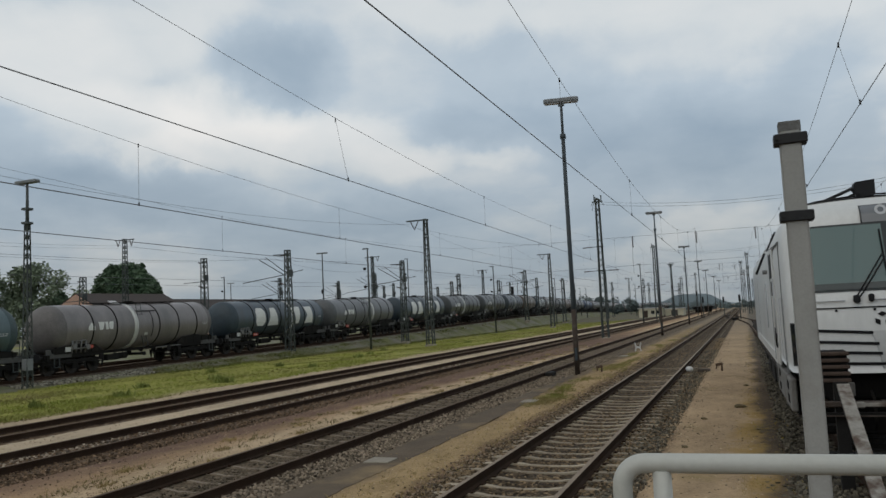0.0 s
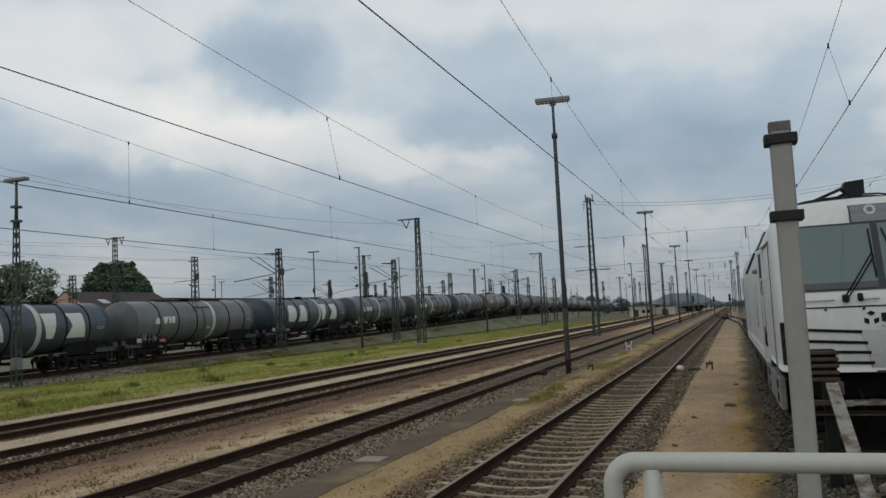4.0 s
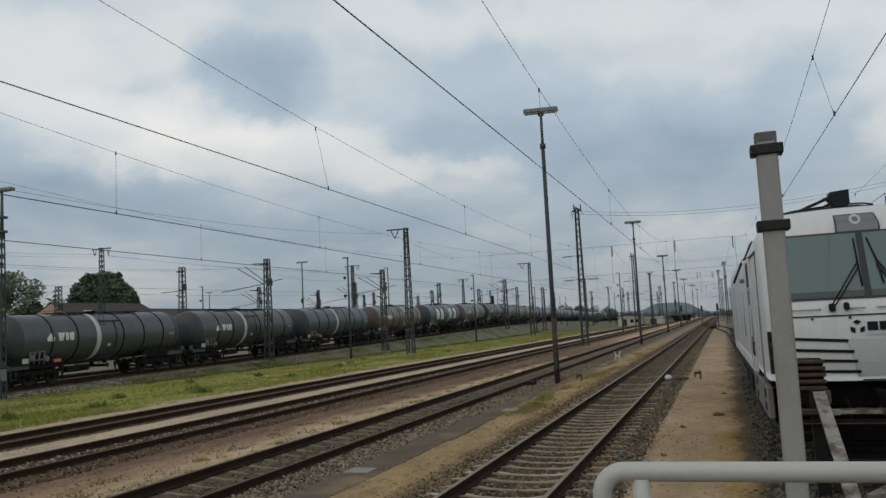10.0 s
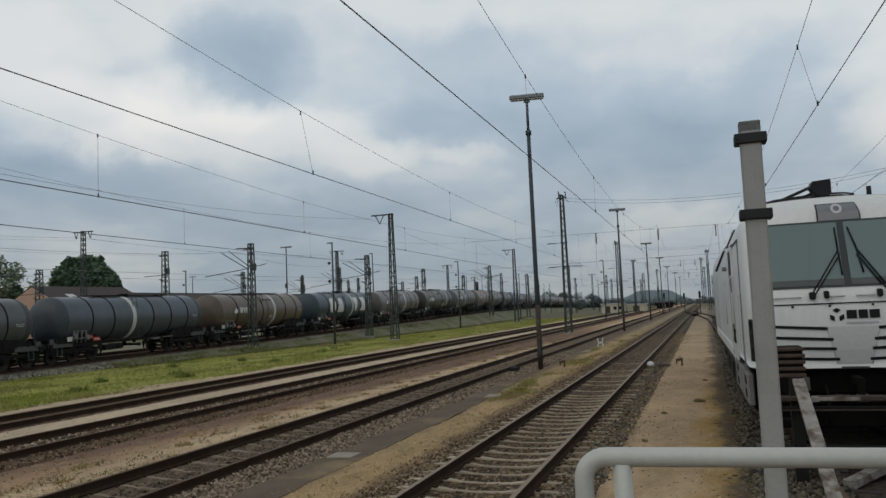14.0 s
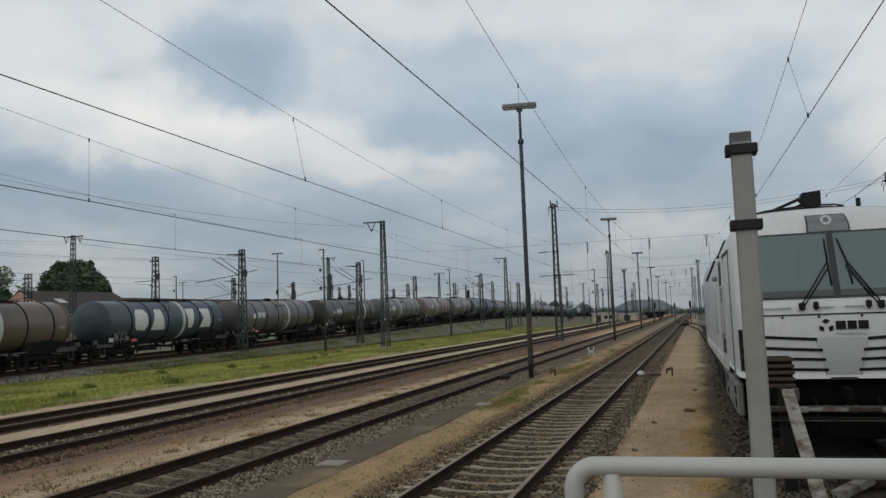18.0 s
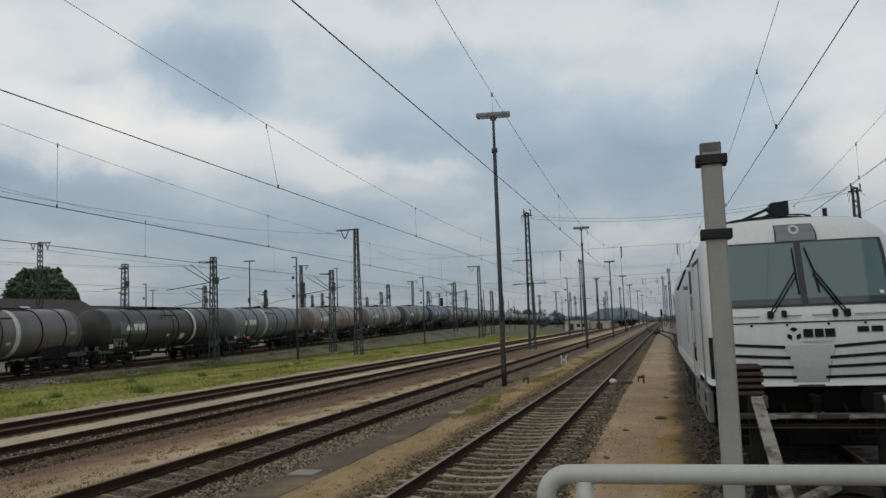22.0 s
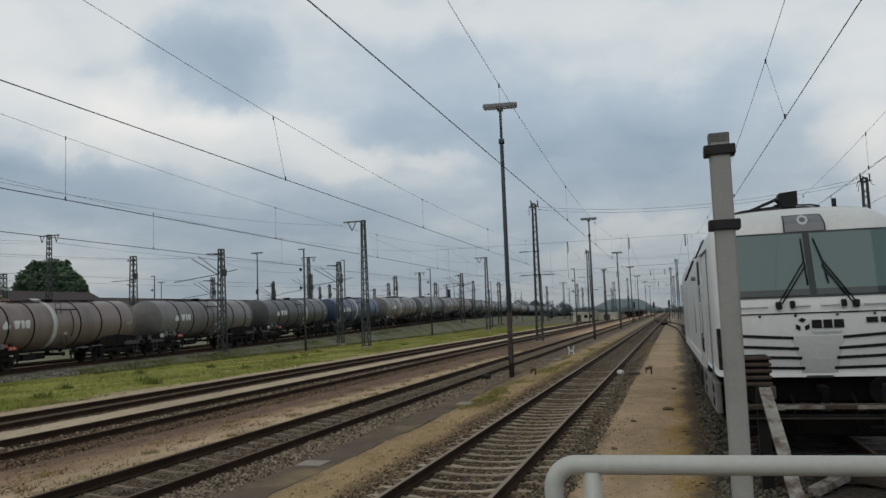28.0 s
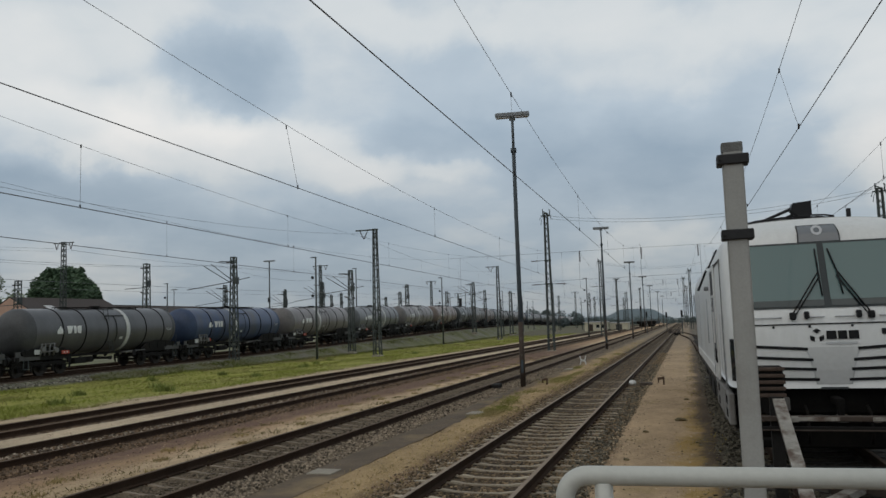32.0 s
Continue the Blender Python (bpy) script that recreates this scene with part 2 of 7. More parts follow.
# near-black base: shade under the nose and in the step holes as colour
SHADE_BLACK = mat("matt_black_soot", (0.008, 0.0075, 0.007), 1.0, 0, 0.4, 3, 20, 0.1, (0.014, 0.012, 0.01), 0.62, spec=0.08)
WHEEL = mat("dark_wheel_steel", (0.035, 0.03, 0.026), 0.6, 0.5, 0.4, 3, 20, 0.1)
LOGO_WHITE = mat("faded_white_lettering", (0.7, 0.7, 0.68), 0.6, 0, 0.1, 3, 20, 0)
LOGO_BLACK = mat("black_lettering", (0.012, 0.012, 0.013), 0.8, 0, 0.1, 3, 20, 0, spec=0.2)
LOGO_GREY = mat("grey_lettering", (0.42, 0.43, 0.44), 0.5, 0, 0.1, 3, 20, 0)
BAND_WHITE = mat("dirty_white_band", (0.55, 0.55, 0.53), 0.6, 0, 0.15, 2, 20, 0, (0.3, 0.28, 0.26), 0.64)
RED_TAG = mat("red_placard", (0.46, 0.07, 0.04), 0.5, 0, 0.2, 5, 20, 0)
WIND_GLASS = glass("green_tinted_windscreen", (0.078, 0.132, 0.13), 0.06)
DISPLAY_GLASS = glass("smoked_display_glass", (0.15, 0.157, 0.165), 0.1)
DASH_GLASS = glass("shaded_lower_windscreen", (0.014, 0.026, 0.027), 0.06)
SEAM_GREY = mat("grey_rubber_seal", (0.17, 0.175, 0.175), 0.7, 0, 0.2, 3, 25, 0.05, spec=0.2)
PANEL_GREY = mat("light_grey_panel_paint", (0.5, 0.505, 0.495), 0.4, 0, 0.1, 1.1, 14, 0.03, (0.42, 0.41, 0.38), 0.64)
STEP_GREY = mat("dirty_mid_grey_paint", (0.2, 0.195, 0.185), 0.85, 0, 0.25, 3, 25, 0.1, (0.1, 0.085, 0.07), 0.58, spec=0.2)
GRIMY = mat("grimy_grey_panel", (0.085, 0.08, 0.074), 0.9, 0, 0.35, 3, 25, 0.1, (0.04, 0.034, 0.03), 0.58, spec=0.2)
TIMBER = mat("tarred_timber", (0.07, 0.05, 0.04), 0.9, 0, 0.35, 4, 30, 0.3, spec=0.2)
DARK_GLASS = glass("dark_glass", (0.015, 0.018, 0.02), 0.08)
RUST = mat("rusty_steel_beam", (0.055, 0.04, 0.031), 0.85, 0.2, 0.4, 3, 30, 0.3, (0.16, 0.14, 0.12), 0.64)
STAKE_RUST = mat("brown_rusted_stake", (0.085, 0.05, 0.03), 0.9, 0, 0.4, 6, 40, 0.3, (0.04, 0.026, 0.02), 0.55)
CLOD = mat("dark_clod_of_turf", (0.085, 0.07, 0.03), 0.95, 0, 0.4, 8, 40, 0.5, (0.13, 0.09, 0.045), 0.55)
PALE_BEAM = mat("peeling_pale_beam_paint", (0.27, 0.255, 0.225), 0.85, 0, 0.35, 7, 40, 0.4, (0.09, 0.06, 0.045), 0.52)
SLAB = mat("pale_concrete_slab", (0.27, 0.24, 0.19), 0.9, 0, 0.15, 3, 30, 0.3)
PLASTER_YELLOW = mat("yellowish_plaster", (0.48, 0.445, 0.33), 0.9, 0, 0.12, 1, 15, 0.1)
PLASTER_PINK = mat("salmon_plaster", (0.45, 0.29, 0.22), 0.9, 0, 0.12, 1, 15, 0.1)
ROOF_DARK = mat("dark_roof_tiles", (0.05, 0.038, 0.033), 0.85, 0, 0.3, 1.5, 12, 0.3)
ROOF_PALE = mat("pale_flat_roof", (0.5, 0.5, 0.5), 0.8, 0, 0.15, 1, 12, 0.1)
BARK = mat("bark", (0.07, 0.055, 0.04), 0.9, 0, 0.3, 3, 20, 0.4)


def leaf_mat(name, base):
    return mat(name, base, 0.75, 0, 0.35, 0.25, 4, 0)


LEAF = leaf_mat("broad_leaves", (0.072, 0.118, 0.062))
LEAF_PALE = leaf_mat("birch_leaves", (0.18, 0.222, 0.14))
GRASS_TUFT = mat("grass_blades", (0.235, 0.262, 0.058), 0.9, 0, 0.3, 0.22, 3, 0, (0.25, 0.21, 0.1), 0.55, spec=0.1)
GRASS_DRY = mat("dry_grass_blades", (0.33, 0.255, 0.12), 0.9, 0, 0.4, 0.4, 3, 0, spec=0.1)
MEADOW_BROWN = mat("withered_blades", (0.15, 0.128, 0.05), 0.9, 0, 0.4, 0.4, 3, 0, spec=0.1)
MOSS = mat("yellowish_moss_and_grass", (0.3, 0.225, 0.06), 0.95, 0, 0.4, 0.5, 4, 0, spec=0.1)
VERGE_TUFT = mat("straw_tinted_blades", (0.2, 0.205, 0.06), 0.9, 0, 0.55, 0.3, 3, 0, (0.28, 0.22, 0.11), 0.5, spec=0.1)
BANK_GRASS = mat("coarse_bank_grass", (0.15, 0.165, 0.055), 0.9, 0, 0.5, 0.5, 3, 0, (0.2, 0.18, 0.1), 0.55, spec=0.1)
WEED = mat("weed_leaves", (0.175, 0.205, 0.06), 0.9, 0, 0.4, 0.5, 4, 0, spec=0.1)
VERGE = mat("rough_verge", (0.12, 0.125, 0.05), 0.95, 0, 0.5, 0.6, 7, 0.9, (0.175, 0.162, 0.125), 0.52)
# no air haze in the scene: it is mixed into these two base colours
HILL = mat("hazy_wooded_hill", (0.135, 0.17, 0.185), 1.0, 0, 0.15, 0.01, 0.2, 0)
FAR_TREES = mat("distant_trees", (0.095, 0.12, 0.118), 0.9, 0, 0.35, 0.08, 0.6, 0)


# ---- mesh helpers ----
def mesh_of(name, bm, *mats):
    me = bpy.data.meshes.new(name)
    bm.to_mesh(me)
    bm.free()
    for m in mats:
        me.materials.append(m)
    return me


def part(name, bm, material, parent, label=""):
    ob = new(name, mesh_of(name, bm, *(material if isinstance(material, (list, tuple)) else (material,))))
    ob.parent = parent
    if label:
        ob["label"] = label
    return ob


def thing(name, x, y, z, label, category, group="", kind="", rz=0):
    ob = new(name)
    ob.matrix_basis = pose(x, y, z, 0, 0, rz)
    return tagged(ob, label, category, group, kind)


def box(bm, x0, x1, y0, y1, z0, z1, bevel=0.0, m=None):
    vs = [Vector((x, y, z)) for z in (z0, z1) for y in (y0, y1) for x in (x0, x1)]
    v = [bm.verts.new(m @ p if m else p) for p in vs]
    fs = [bm.faces.new([v[i] for i in q]) for q in ((0, 2, 3, 1), (4, 5, 7, 6), (0, 1, 5, 4), (2, 6, 7, 3), (0, 4, 6, 2), (1, 3, 7, 5))]
    if bevel:
        es = list({e for f in fs for e in f.edges})
        bmesh.ops.bevel(bm, geom=es, offset=bevel, segments=1, affect="EDGES", profile=0.5)
    return bm


def boxes(*rows, bevel=0.0):
    bm = bmesh.new()
    for r in rows:
        box(bm, *r, bevel=bevel)
    return bm


def rod(bm, a, b, r, seg=8, r2=None, caps=True):
    """A round bar from a to b."""
    a, b = Vector(a), Vector(b)
    r2 = r if r2 is None else r2
    d = (b - a).normalized()
    u = d.orthogonal().normalized()
    w = d.cross(u)
    rings = []
    for p, q in ((a, r), (b, r2)):
        rings.append([bm.verts.new(p + (u * math.cos(k * math.tau / seg) + w * math.sin(k * math.tau / seg)) * q) for k in range(seg)])
    for k in range(seg):
        f = bm.faces.new((rings[0][k], rings[0][(k + 1) % seg], rings[1][(k + 1) % seg], rings[1][k]))
        f.smooth = seg > 5
    if caps:
        bm.faces.new(list(reversed(rings[0])))
        bm.faces.new(rings[1])
    return bm


def rods(*rows, seg=6):
    bm = bmesh.new()
    for a, b, r in rows:
        rod(bm, a, b, r, seg)
    return bm


def bar(bm, a, b, w, h):
    """A square bar from a to b."""
    a, b = Vector(a), Vector(b)
    m = Matrix.Translation((a + b) / 2) @ (b - a).to_track_quat("Y", "Z").to_matrix().to_4x4()
    n = (b - a).length / 2
    return box(bm, -w / 2, w / 2, -n, n, -h / 2, h / 2, m=m)


def sweep(bm, profile, pts, closed=True, smooth=False, ends=True):
    """A profile (x to the right, z up) carried along points."""
    rings = []
    pts = [Vector(p) for p in pts]
    for i, p in enumerate(pts):
        d = (pts[min(i + 1, len(pts) - 1)] - pts[max(i - 1, 0)])
        d.z = 0
        d.normalize()
        right = Vector((d.y, -d.x, 0))
        rings.append([bm.verts.new(p + right * x + Vector((0, 0, z))) for x, z in profile])
    k = len(profile)
    for a, b in zip(rings, rings[1:]):
        for j in range(k if closed else k - 1):
            f = bm.faces.new((a[j], a[(j + 1) % k], b[(j + 1) % k], b[j]))
            f.smooth = smooth
    if closed and ends:
        bm.faces.new(rings[0])
        bm.faces.new(list(reversed(rings[-1])))
    return rings


def tube(bm, pts, r, seg=6):
    """A thin round line through points."""
    pts = [Vector(p) for p in pts]
    rings, u = [], None
    for i, p in enumerate(pts):
        d = (pts[min(i + 1, len(pts) - 1)] - pts[max(i - 1, 0)]).normalized()
        u = d.orthogonal() if u is None else u - d * u.dot(d)
        u.normalize()
        w = u.cross(d)
        rings.append([bm.verts.new(p + (u * math.cos(k * math.tau / seg) + w * math.sin(k * math.tau / seg)) * r) for k in range(seg)])
    for a, b in zip(rings, rings[1:]):
        for k in range(seg):
            f = bm.faces.new((a[k], a[(k + 1) % seg], b[(k + 1) % seg], b[k]))
            f.smooth = True
    bm.faces.new(list(reversed(rings[0])))
    bm.faces.new(rings[-1])
    return bm


def raw(name, verts, faces, *mats):
    me = bpy.data.meshes.new(name)
    me.from_pydata(verts, [], faces)
    for m in mats:
        me.materials.append(m)
    return me


def smoothstep(a, b, x):
    k = min(max((x - a) / (b - a), 0), 1)
    return k * k * (3 - 2 * k)


# ---- plan: track lines (rail tops at height 0) ----
X1, X2, X3, X4 = -3.23, -8.35, -13.75, -17.75
LOCO_X, LOCO_Y, SLANT = 2.1, 13.3, 0.0155
# line, width of the stone bed to either side
BEDS = ((X1, 1.55, 1.55), (X2, 0.95, 1.75), (X3, 0.95, 1.3), (X4, 1.2, 0.95))


def main_x(y):
    return -38.4 - 16 * smoothstep(95, 285, y)


def main_z(y):
    return 0.13 * smoothstep(30, 44, y) + 1.5 * smoothstep(28, 150, y) - 1.6 * smoothstep(230, 410, y)


def straight(x):
    return lambda y: Vector((x, y, 0))


def main_line(y):
    return Vector((main_x(y), y, main_z(y)))


def back_line(y):
    return Vector((main_x(y) - 4.6, y, main_z(y)))


def siding(y):
    """Leaves the near track far off and runs almost beside it."""
    x = LOCO_X - SLANT * (y - LOCO_Y)
    return Vector((x + (X1 - x) * smoothstep(85, 175, y), y, 0))


def steps(a, b, near, far):
    """Places along the line, close near the camera and wider far off."""
    ys, y = [], a
    while y < b:
        ys.append(y)
        y += near if y < 120 else far
    return ys + [b]


# ---- ground ----
def ground_material():
    m = bpy.data.materials.new("yard_ground")
    m.use_nodes = True
    nt = m.node_tree
    n, l = nt.nodes, nt.links
    bsdf = n["Principled BSDF"]
    bsdf.inputs["Roughness"].default_value = 0.95
    bsdf.inputs["Specular IOR Level"].default_value = 0.2
    co = n.new("ShaderNodeTexCoord")
    sep = n.new("ShaderNodeSeparateXYZ")
    l.new(co.outputs["Object"], sep.inputs[0])

    def tex(scale, detail=4, rough=0.6, stretch=(1, 1, 1)):
        mp = n.new("ShaderNodeMapping")
        mp.inputs["Scale"].default_value = stretch
        l.new(co.outputs["Object"], mp.inputs[0])
        t = n.new("ShaderNodeTexNoise")
        t.inputs["Scale"].default_value, t.inputs["Detail"].default_value, t.inputs["Roughness"].default_value = scale, detail, rough
        l.new(mp.outputs[0], t.inputs["Vector"])
        return t.outputs["Fac"]

    def math_node(op, a, b):
        k = n.new("ShaderNodeMath")
        k.operation = op
        for i, v in enumerate((a, b)):
            if isinstance(v, (int, float)):
                k.inputs[i].default_value = v
            else:
                l.new(v, k.inputs[i])
        return k.outputs[0]

    # ragged borders between the strips
    wob = math_node("MULTIPLY", math_node("SUBTRACT", tex(0.9, 5, 0.65, (1, 0.5, 1)), 0.5), 1.3)
    pos = math_node("ADD", sep.outputs[0], wob)
    fac = math_node("DIVIDE", math_node("ADD", pos, 60), 70)
    ramp = n.new("ShaderNodeValToRGB")
    ramp.color_ramp.interpolation = "LINEAR"
    strips = [  # right-hand border of the strip, its colour
        (-21.2, (0.239, 0.235, 0.053)), (-19.5, (0.395, 0.307, 0.202)), (-16.85, (0.114, 0.063, 0.038)), (-14.6, (0.423, 0.335, 0.232)),
        (-12.7, (0.125, 0.069, 0.040)), (-11.8, (0.211, 0.124, 0.075)), (-10.5, (0.313, 0.207, 0.119)), (-9.1, (0.436, 0.321, 0.202)),
        (-6.5, (0.223, 0.168, 0.108)), (-5.9, (0.139, 0.099, 0.062)), (-4.85, (0.333, 0.233, 0.120)), (-1.65, (0.152, 0.099, 0.057)),
        (0.05, (0.340, 0.242, 0.146)), (10, (0.076, 0.054, 0.035))]
    e = ramp.color_ramp.elements
    e[0].position, e[0].color = 0.0, (*strips[0][1], 1)
    e[1].position, e[1].color = 1.0, (*strips[-1][1], 1)
    for (edge, c), (_, c2) in zip(strips, strips[1:]):
        for dx, cc in ((-0.14, c), (0.14, c2)):
            k = e.new((edge + dx + 60) / 70)
            k.color = (*cc, 1)
    l.new(fac, ramp.inputs[0])
    # broad and fine change of tone
    tone = n.new("ShaderNodeMapRange")
    tone.inputs["From Min"].default_value, tone.inputs["From Max"].default_value = 0.3, 0.7
    tone.inputs["To Min"].default_value, tone.inputs["To Max"].default_value = 0.28, 1.78
    l.new(math_node("ADD", math_node("ADD", math_node("MULTIPLY", tex(0.35, 6), 0.27), math_node("MULTIPLY", tex(2.6, 7, 0.75, (1, 0.45, 1)), 0.3)), math_node("MULTIPLY", tex(19, 6, 0.85), 0.45)), tone.inputs[0])
    mul = n.new("ShaderNodeMix")
    mul.data_type, mul.blend_type = "RGBA", "MULTIPLY"
    mul.inputs["Factor"].default_value = 1
    l.new(ramp.outputs[0], mul.inputs["A"])
    l.new(tone.outputs[0], mul.inputs["B"])
    # straw and moss patches
    patch = n.new("ShaderNodeMapRange")
    patch.inputs["From Min"].default_value, patch.inputs["From Max"].default_value = 0.56, 0.7
    patch.inputs["To Max"].default_value = 0.55
    l.new(tex(0.55, 6, 0.7), patch.inputs[0])
    mx = n.new("ShaderNodeMix")
    mx.data_type = "RGBA"
    l.new(patch.outputs[0], mx.inputs["Factor"])
    l.new(mul.outputs["Result"], mx.inputs["A"])
    mx.inputs["B"].default_value = (0.23, 0.175, 0.07, 1)
    # mossy yellow stain along the edge of the path
    def fade(src, lo, hi):
        r = n.new("ShaderNodeMapRange")
        r.interpolation_type = "SMOOTHSTEP"
        r.inputs["From Min"].default_value, r.inputs["From Max"].default_value = lo, hi
        l.new(src, r.inputs[0])
        return r.outputs[0]

    stain = math_node("MULTIPLY", math_node("MULTIPLY", fade(pos, -0.5, -0.15), fade(pos, 0.25, 0.0)), math_node("MULTIPLY", fade(sep.outputs[1], 26, 19), fade(tex(1.3, 5, 0.7), 0.3, 0.62)))
    # rust-red soil spread beside the third track
    slant = math_node("SUBTRACT", math_node("ADD", pos, 0.7), math_node("MULTIPLY", sep.outputs[1], 0.035))
    red = math_node("MULTIPLY", math_node("MULTIPLY", fade(pos, -13.0, -12.5), fade(slant, -10.5, -11.4)), math_node("MULTIPLY", math_node("MULTIPLY", fade(sep.outputs[1], 5, 13), fade(sep.outputs[1], 95, 60)), fade(tex(0.9, 6, 0.75), 0.22, 0.5)))
    mr = n.new("ShaderNodeMix")
    mr.data_type = "RGBA"
    l.new(red, mr.inputs["Factor"])
    l.new(mx.outputs["Result"], mr.inputs["A"])
    mr.inputs["B"].default_value = (0.15, 0.091, 0.062, 1)
    mx = mr
    scrub = math_node("MULTIPLY", fade(math_node("ADD", sep.outputs[1], math_node("MULTIPLY", tex(0.05, 4), 60)), 150, 200), fade(pos, -13, -19))
    mf = n.new("ShaderNodeMix")
    mf.data_type = "RGBA"
    l.new(scrub, mf.inputs["Factor"])
    l.new(mx.outputs["Result"], mf.inputs["A"])
    mf.inputs["B"].default_value = (0.125, 0.115, 0.075, 1)
    mx = mf
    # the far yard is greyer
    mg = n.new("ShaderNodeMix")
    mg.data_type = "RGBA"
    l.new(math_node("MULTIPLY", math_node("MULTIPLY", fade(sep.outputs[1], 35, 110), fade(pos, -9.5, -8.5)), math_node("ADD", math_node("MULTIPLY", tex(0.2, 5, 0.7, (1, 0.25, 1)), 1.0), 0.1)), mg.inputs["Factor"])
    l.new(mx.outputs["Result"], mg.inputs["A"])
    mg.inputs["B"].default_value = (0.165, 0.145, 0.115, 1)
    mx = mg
    ms = n.new("ShaderNodeMix")
    ms.data_type = "RGBA"
    l.new(math_node("MULTIPLY", stain, 0.7), ms.inputs["Factor"])
    l.new(mx.outputs["Result"], ms.inputs["A"])
    ms.inputs["B"].default_value = (0.3, 0.19, 0.045, 1)
    l.new(ms.outputs["Result"], bsdf.inputs["Base Color"])
    b = n.new("ShaderNodeBump")
    b.inputs["Strength"].default_value, b.inputs["Distance"].default_value = 0.5, 0.03
    l.new(tex(22, 3, 0.7), b.inputs["Height"])
    l.new(b.outputs[0], bsdf.inputs["Normal"])
    return m


def ground_z(x, y):
    z = -0.14
    for c, left, right in BEDS:
        if -left - 0.15 < x - c < right + 0.15:
            z = -0.26
    if x > 0.3:
        z = -0.24
    if x < -20.5:
        z = -0.17 - 0.25 * smoothstep(-20.5, -30, x) + 0.06 * noise.noise((x * 0.4, y * 0.4, 0))
    return z + 0.02 * noise.noise((x * 0.8, y * 0.8, 3))


def build_ground():
    xs = [-2600, -1500, -800, -400, -220, -120, -80] + [-60 + 0.8 * i for i in range(32)] + [-34 + 0.35 * i for i in range(118)] + [8, 10, 14, 20, 40, 90, 200, 500, 1200, 2600]
    ys = [-300, -80] + [-20 + 2 * i for i in range(12)] + [4 + 0.7 * i for i in range(100)] + [76 + 3 * i for i in range(30)] + [170, 190, 220, 260, 320, 400, 600, 900, 1500, 3200]
    verts = [(x, y, ground_z(x, y)) for y in ys for x in xs]
    k = len(xs)
    faces = [(j * k + i, j * k + i + 1, (j + 1) * k + i + 1, (j + 1) * k + i) for j in range(len(ys) - 1) for i in range(k - 1)]
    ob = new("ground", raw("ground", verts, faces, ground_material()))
    for p in ob.data.polygons:
        p.use_smooth = True
    tagged(ob, "sandy and gravelly rail yard ground with grass", "ground", kind="structure")


build_ground()


def build_embankment():
    """Raised bed of the main line, with ballast shoulders and grassy slopes."""
    m = mat("embankment_gravel", (0.19, 0.178, 0.145), 0.95, 0, 0.5, 0.9, 9, 0.9, (0.12, 0.125, 0.055), 0.47)
    ys = steps(-30, 620, 0.9, 4)
    verts, faces = [], []
    for y in ys:
        c, z = main_x(y), main_z(y)
        drop = z + 0.45
        row = [(c - 60, -0.1 + z * 0.9), (c - 8, z - 0.35), (c - 6.6, z - 0.24), (c + 1.75, z - 0.2), (c + 2.3, z - 0.32), (c + 2.3 + drop * 1.5 + 0.3, -0.5)]
        for i, (x, h) in enumerate(row):
            j = 0.3 * noise.noise((y * 0.3, i * 3.1, 0)) + 0.15 * noise.noise((y * 1.1, i * 2.3, 4)) if i > 3 else 0
            verts.append((x + j, y, h + j * 0.4))
    for r in range(len(ys) - 1):
        for i in range(5):
            a = r * 6 + i
            faces.append((a, a + 1, a + 7, a + 6))
    ob = new("embankment", raw("embankment", verts, faces, m, VERGE))
    for i, p in enumerate(ob.data.polygons):
        p.material_index = 1 if i % 5 < 2 or i % 5 == 4 else 0
    tagged(ob, "gravel embankment with grassy foot under the main line", "embankment", kind="structure")


build_embankment()


# ---- railway tracks ----
RAIL_PROFILE = [(-0.07, -0.16), (0.07, -0.16), (0.07, -0.148), (0.012, -0.128), (0.009, -0.045), (0.036, -0.034), (0.036, -0.004), (0.03, 0.0),
                (-0.03, 0.0), (-0.036, -0.004), (-0.036, -0.034), (-0.009, -0.045), (-0.012, -0.128), (-0.07, -0.148)]


def sleeper_mesh(material, slim=1.0):
    bm = bmesh.new()
    rings = []
    for x, dz, w in ((-1.3, -0.045, 0.045), (-1.25, -0.01, 0.055), (-1.15, 0.0, 0.06), (-0.62, 0.008, 0.062), (-0.5, 0.0, 0.056), (-0.36, -0.022, 0.048), (0, -0.031, 0.045), (0.36, -0.022, 0.048), (0.5, 0.0, 0.056), (0.62, 0.008, 0.062), (1.15, 0.0, 0.06), (1.25, -0.01, 0.055), (1.3, -0.045, 0.045)):
        w *= slim
        rings.append([bm.verts.new((x, y, z)) for y, z in ((-w - 0.018, -0.36), (w + 0.018, -0.36), (w, dz - 0.165), (-w, dz - 0.165))])
    for a, b in zip(rings, rings[1:]):
        for k in range(4):
            bm.faces.new((a[k], b[k], b[(k + 1) % 4], a[(k + 1) % 4]))
    bm.faces.new(rings[0])
    bm.faces.new(list(reversed(rings[-1])))
    for s in (-0.7535, 0.7535):
        for d in (-0.11, 0.11):
            bm.faces.ensure_lookup_table()
            box(bm, s + d - 0.03, s + d + 0.03, -0.05, 0.05, -0.17, -0.135)
    bm.faces.ensure_lookup_table()
    for f in bm.faces[-24:]:
        f.material_index = 1
    return mesh_of("sleeper", bm, material, RAIL_SIDE)


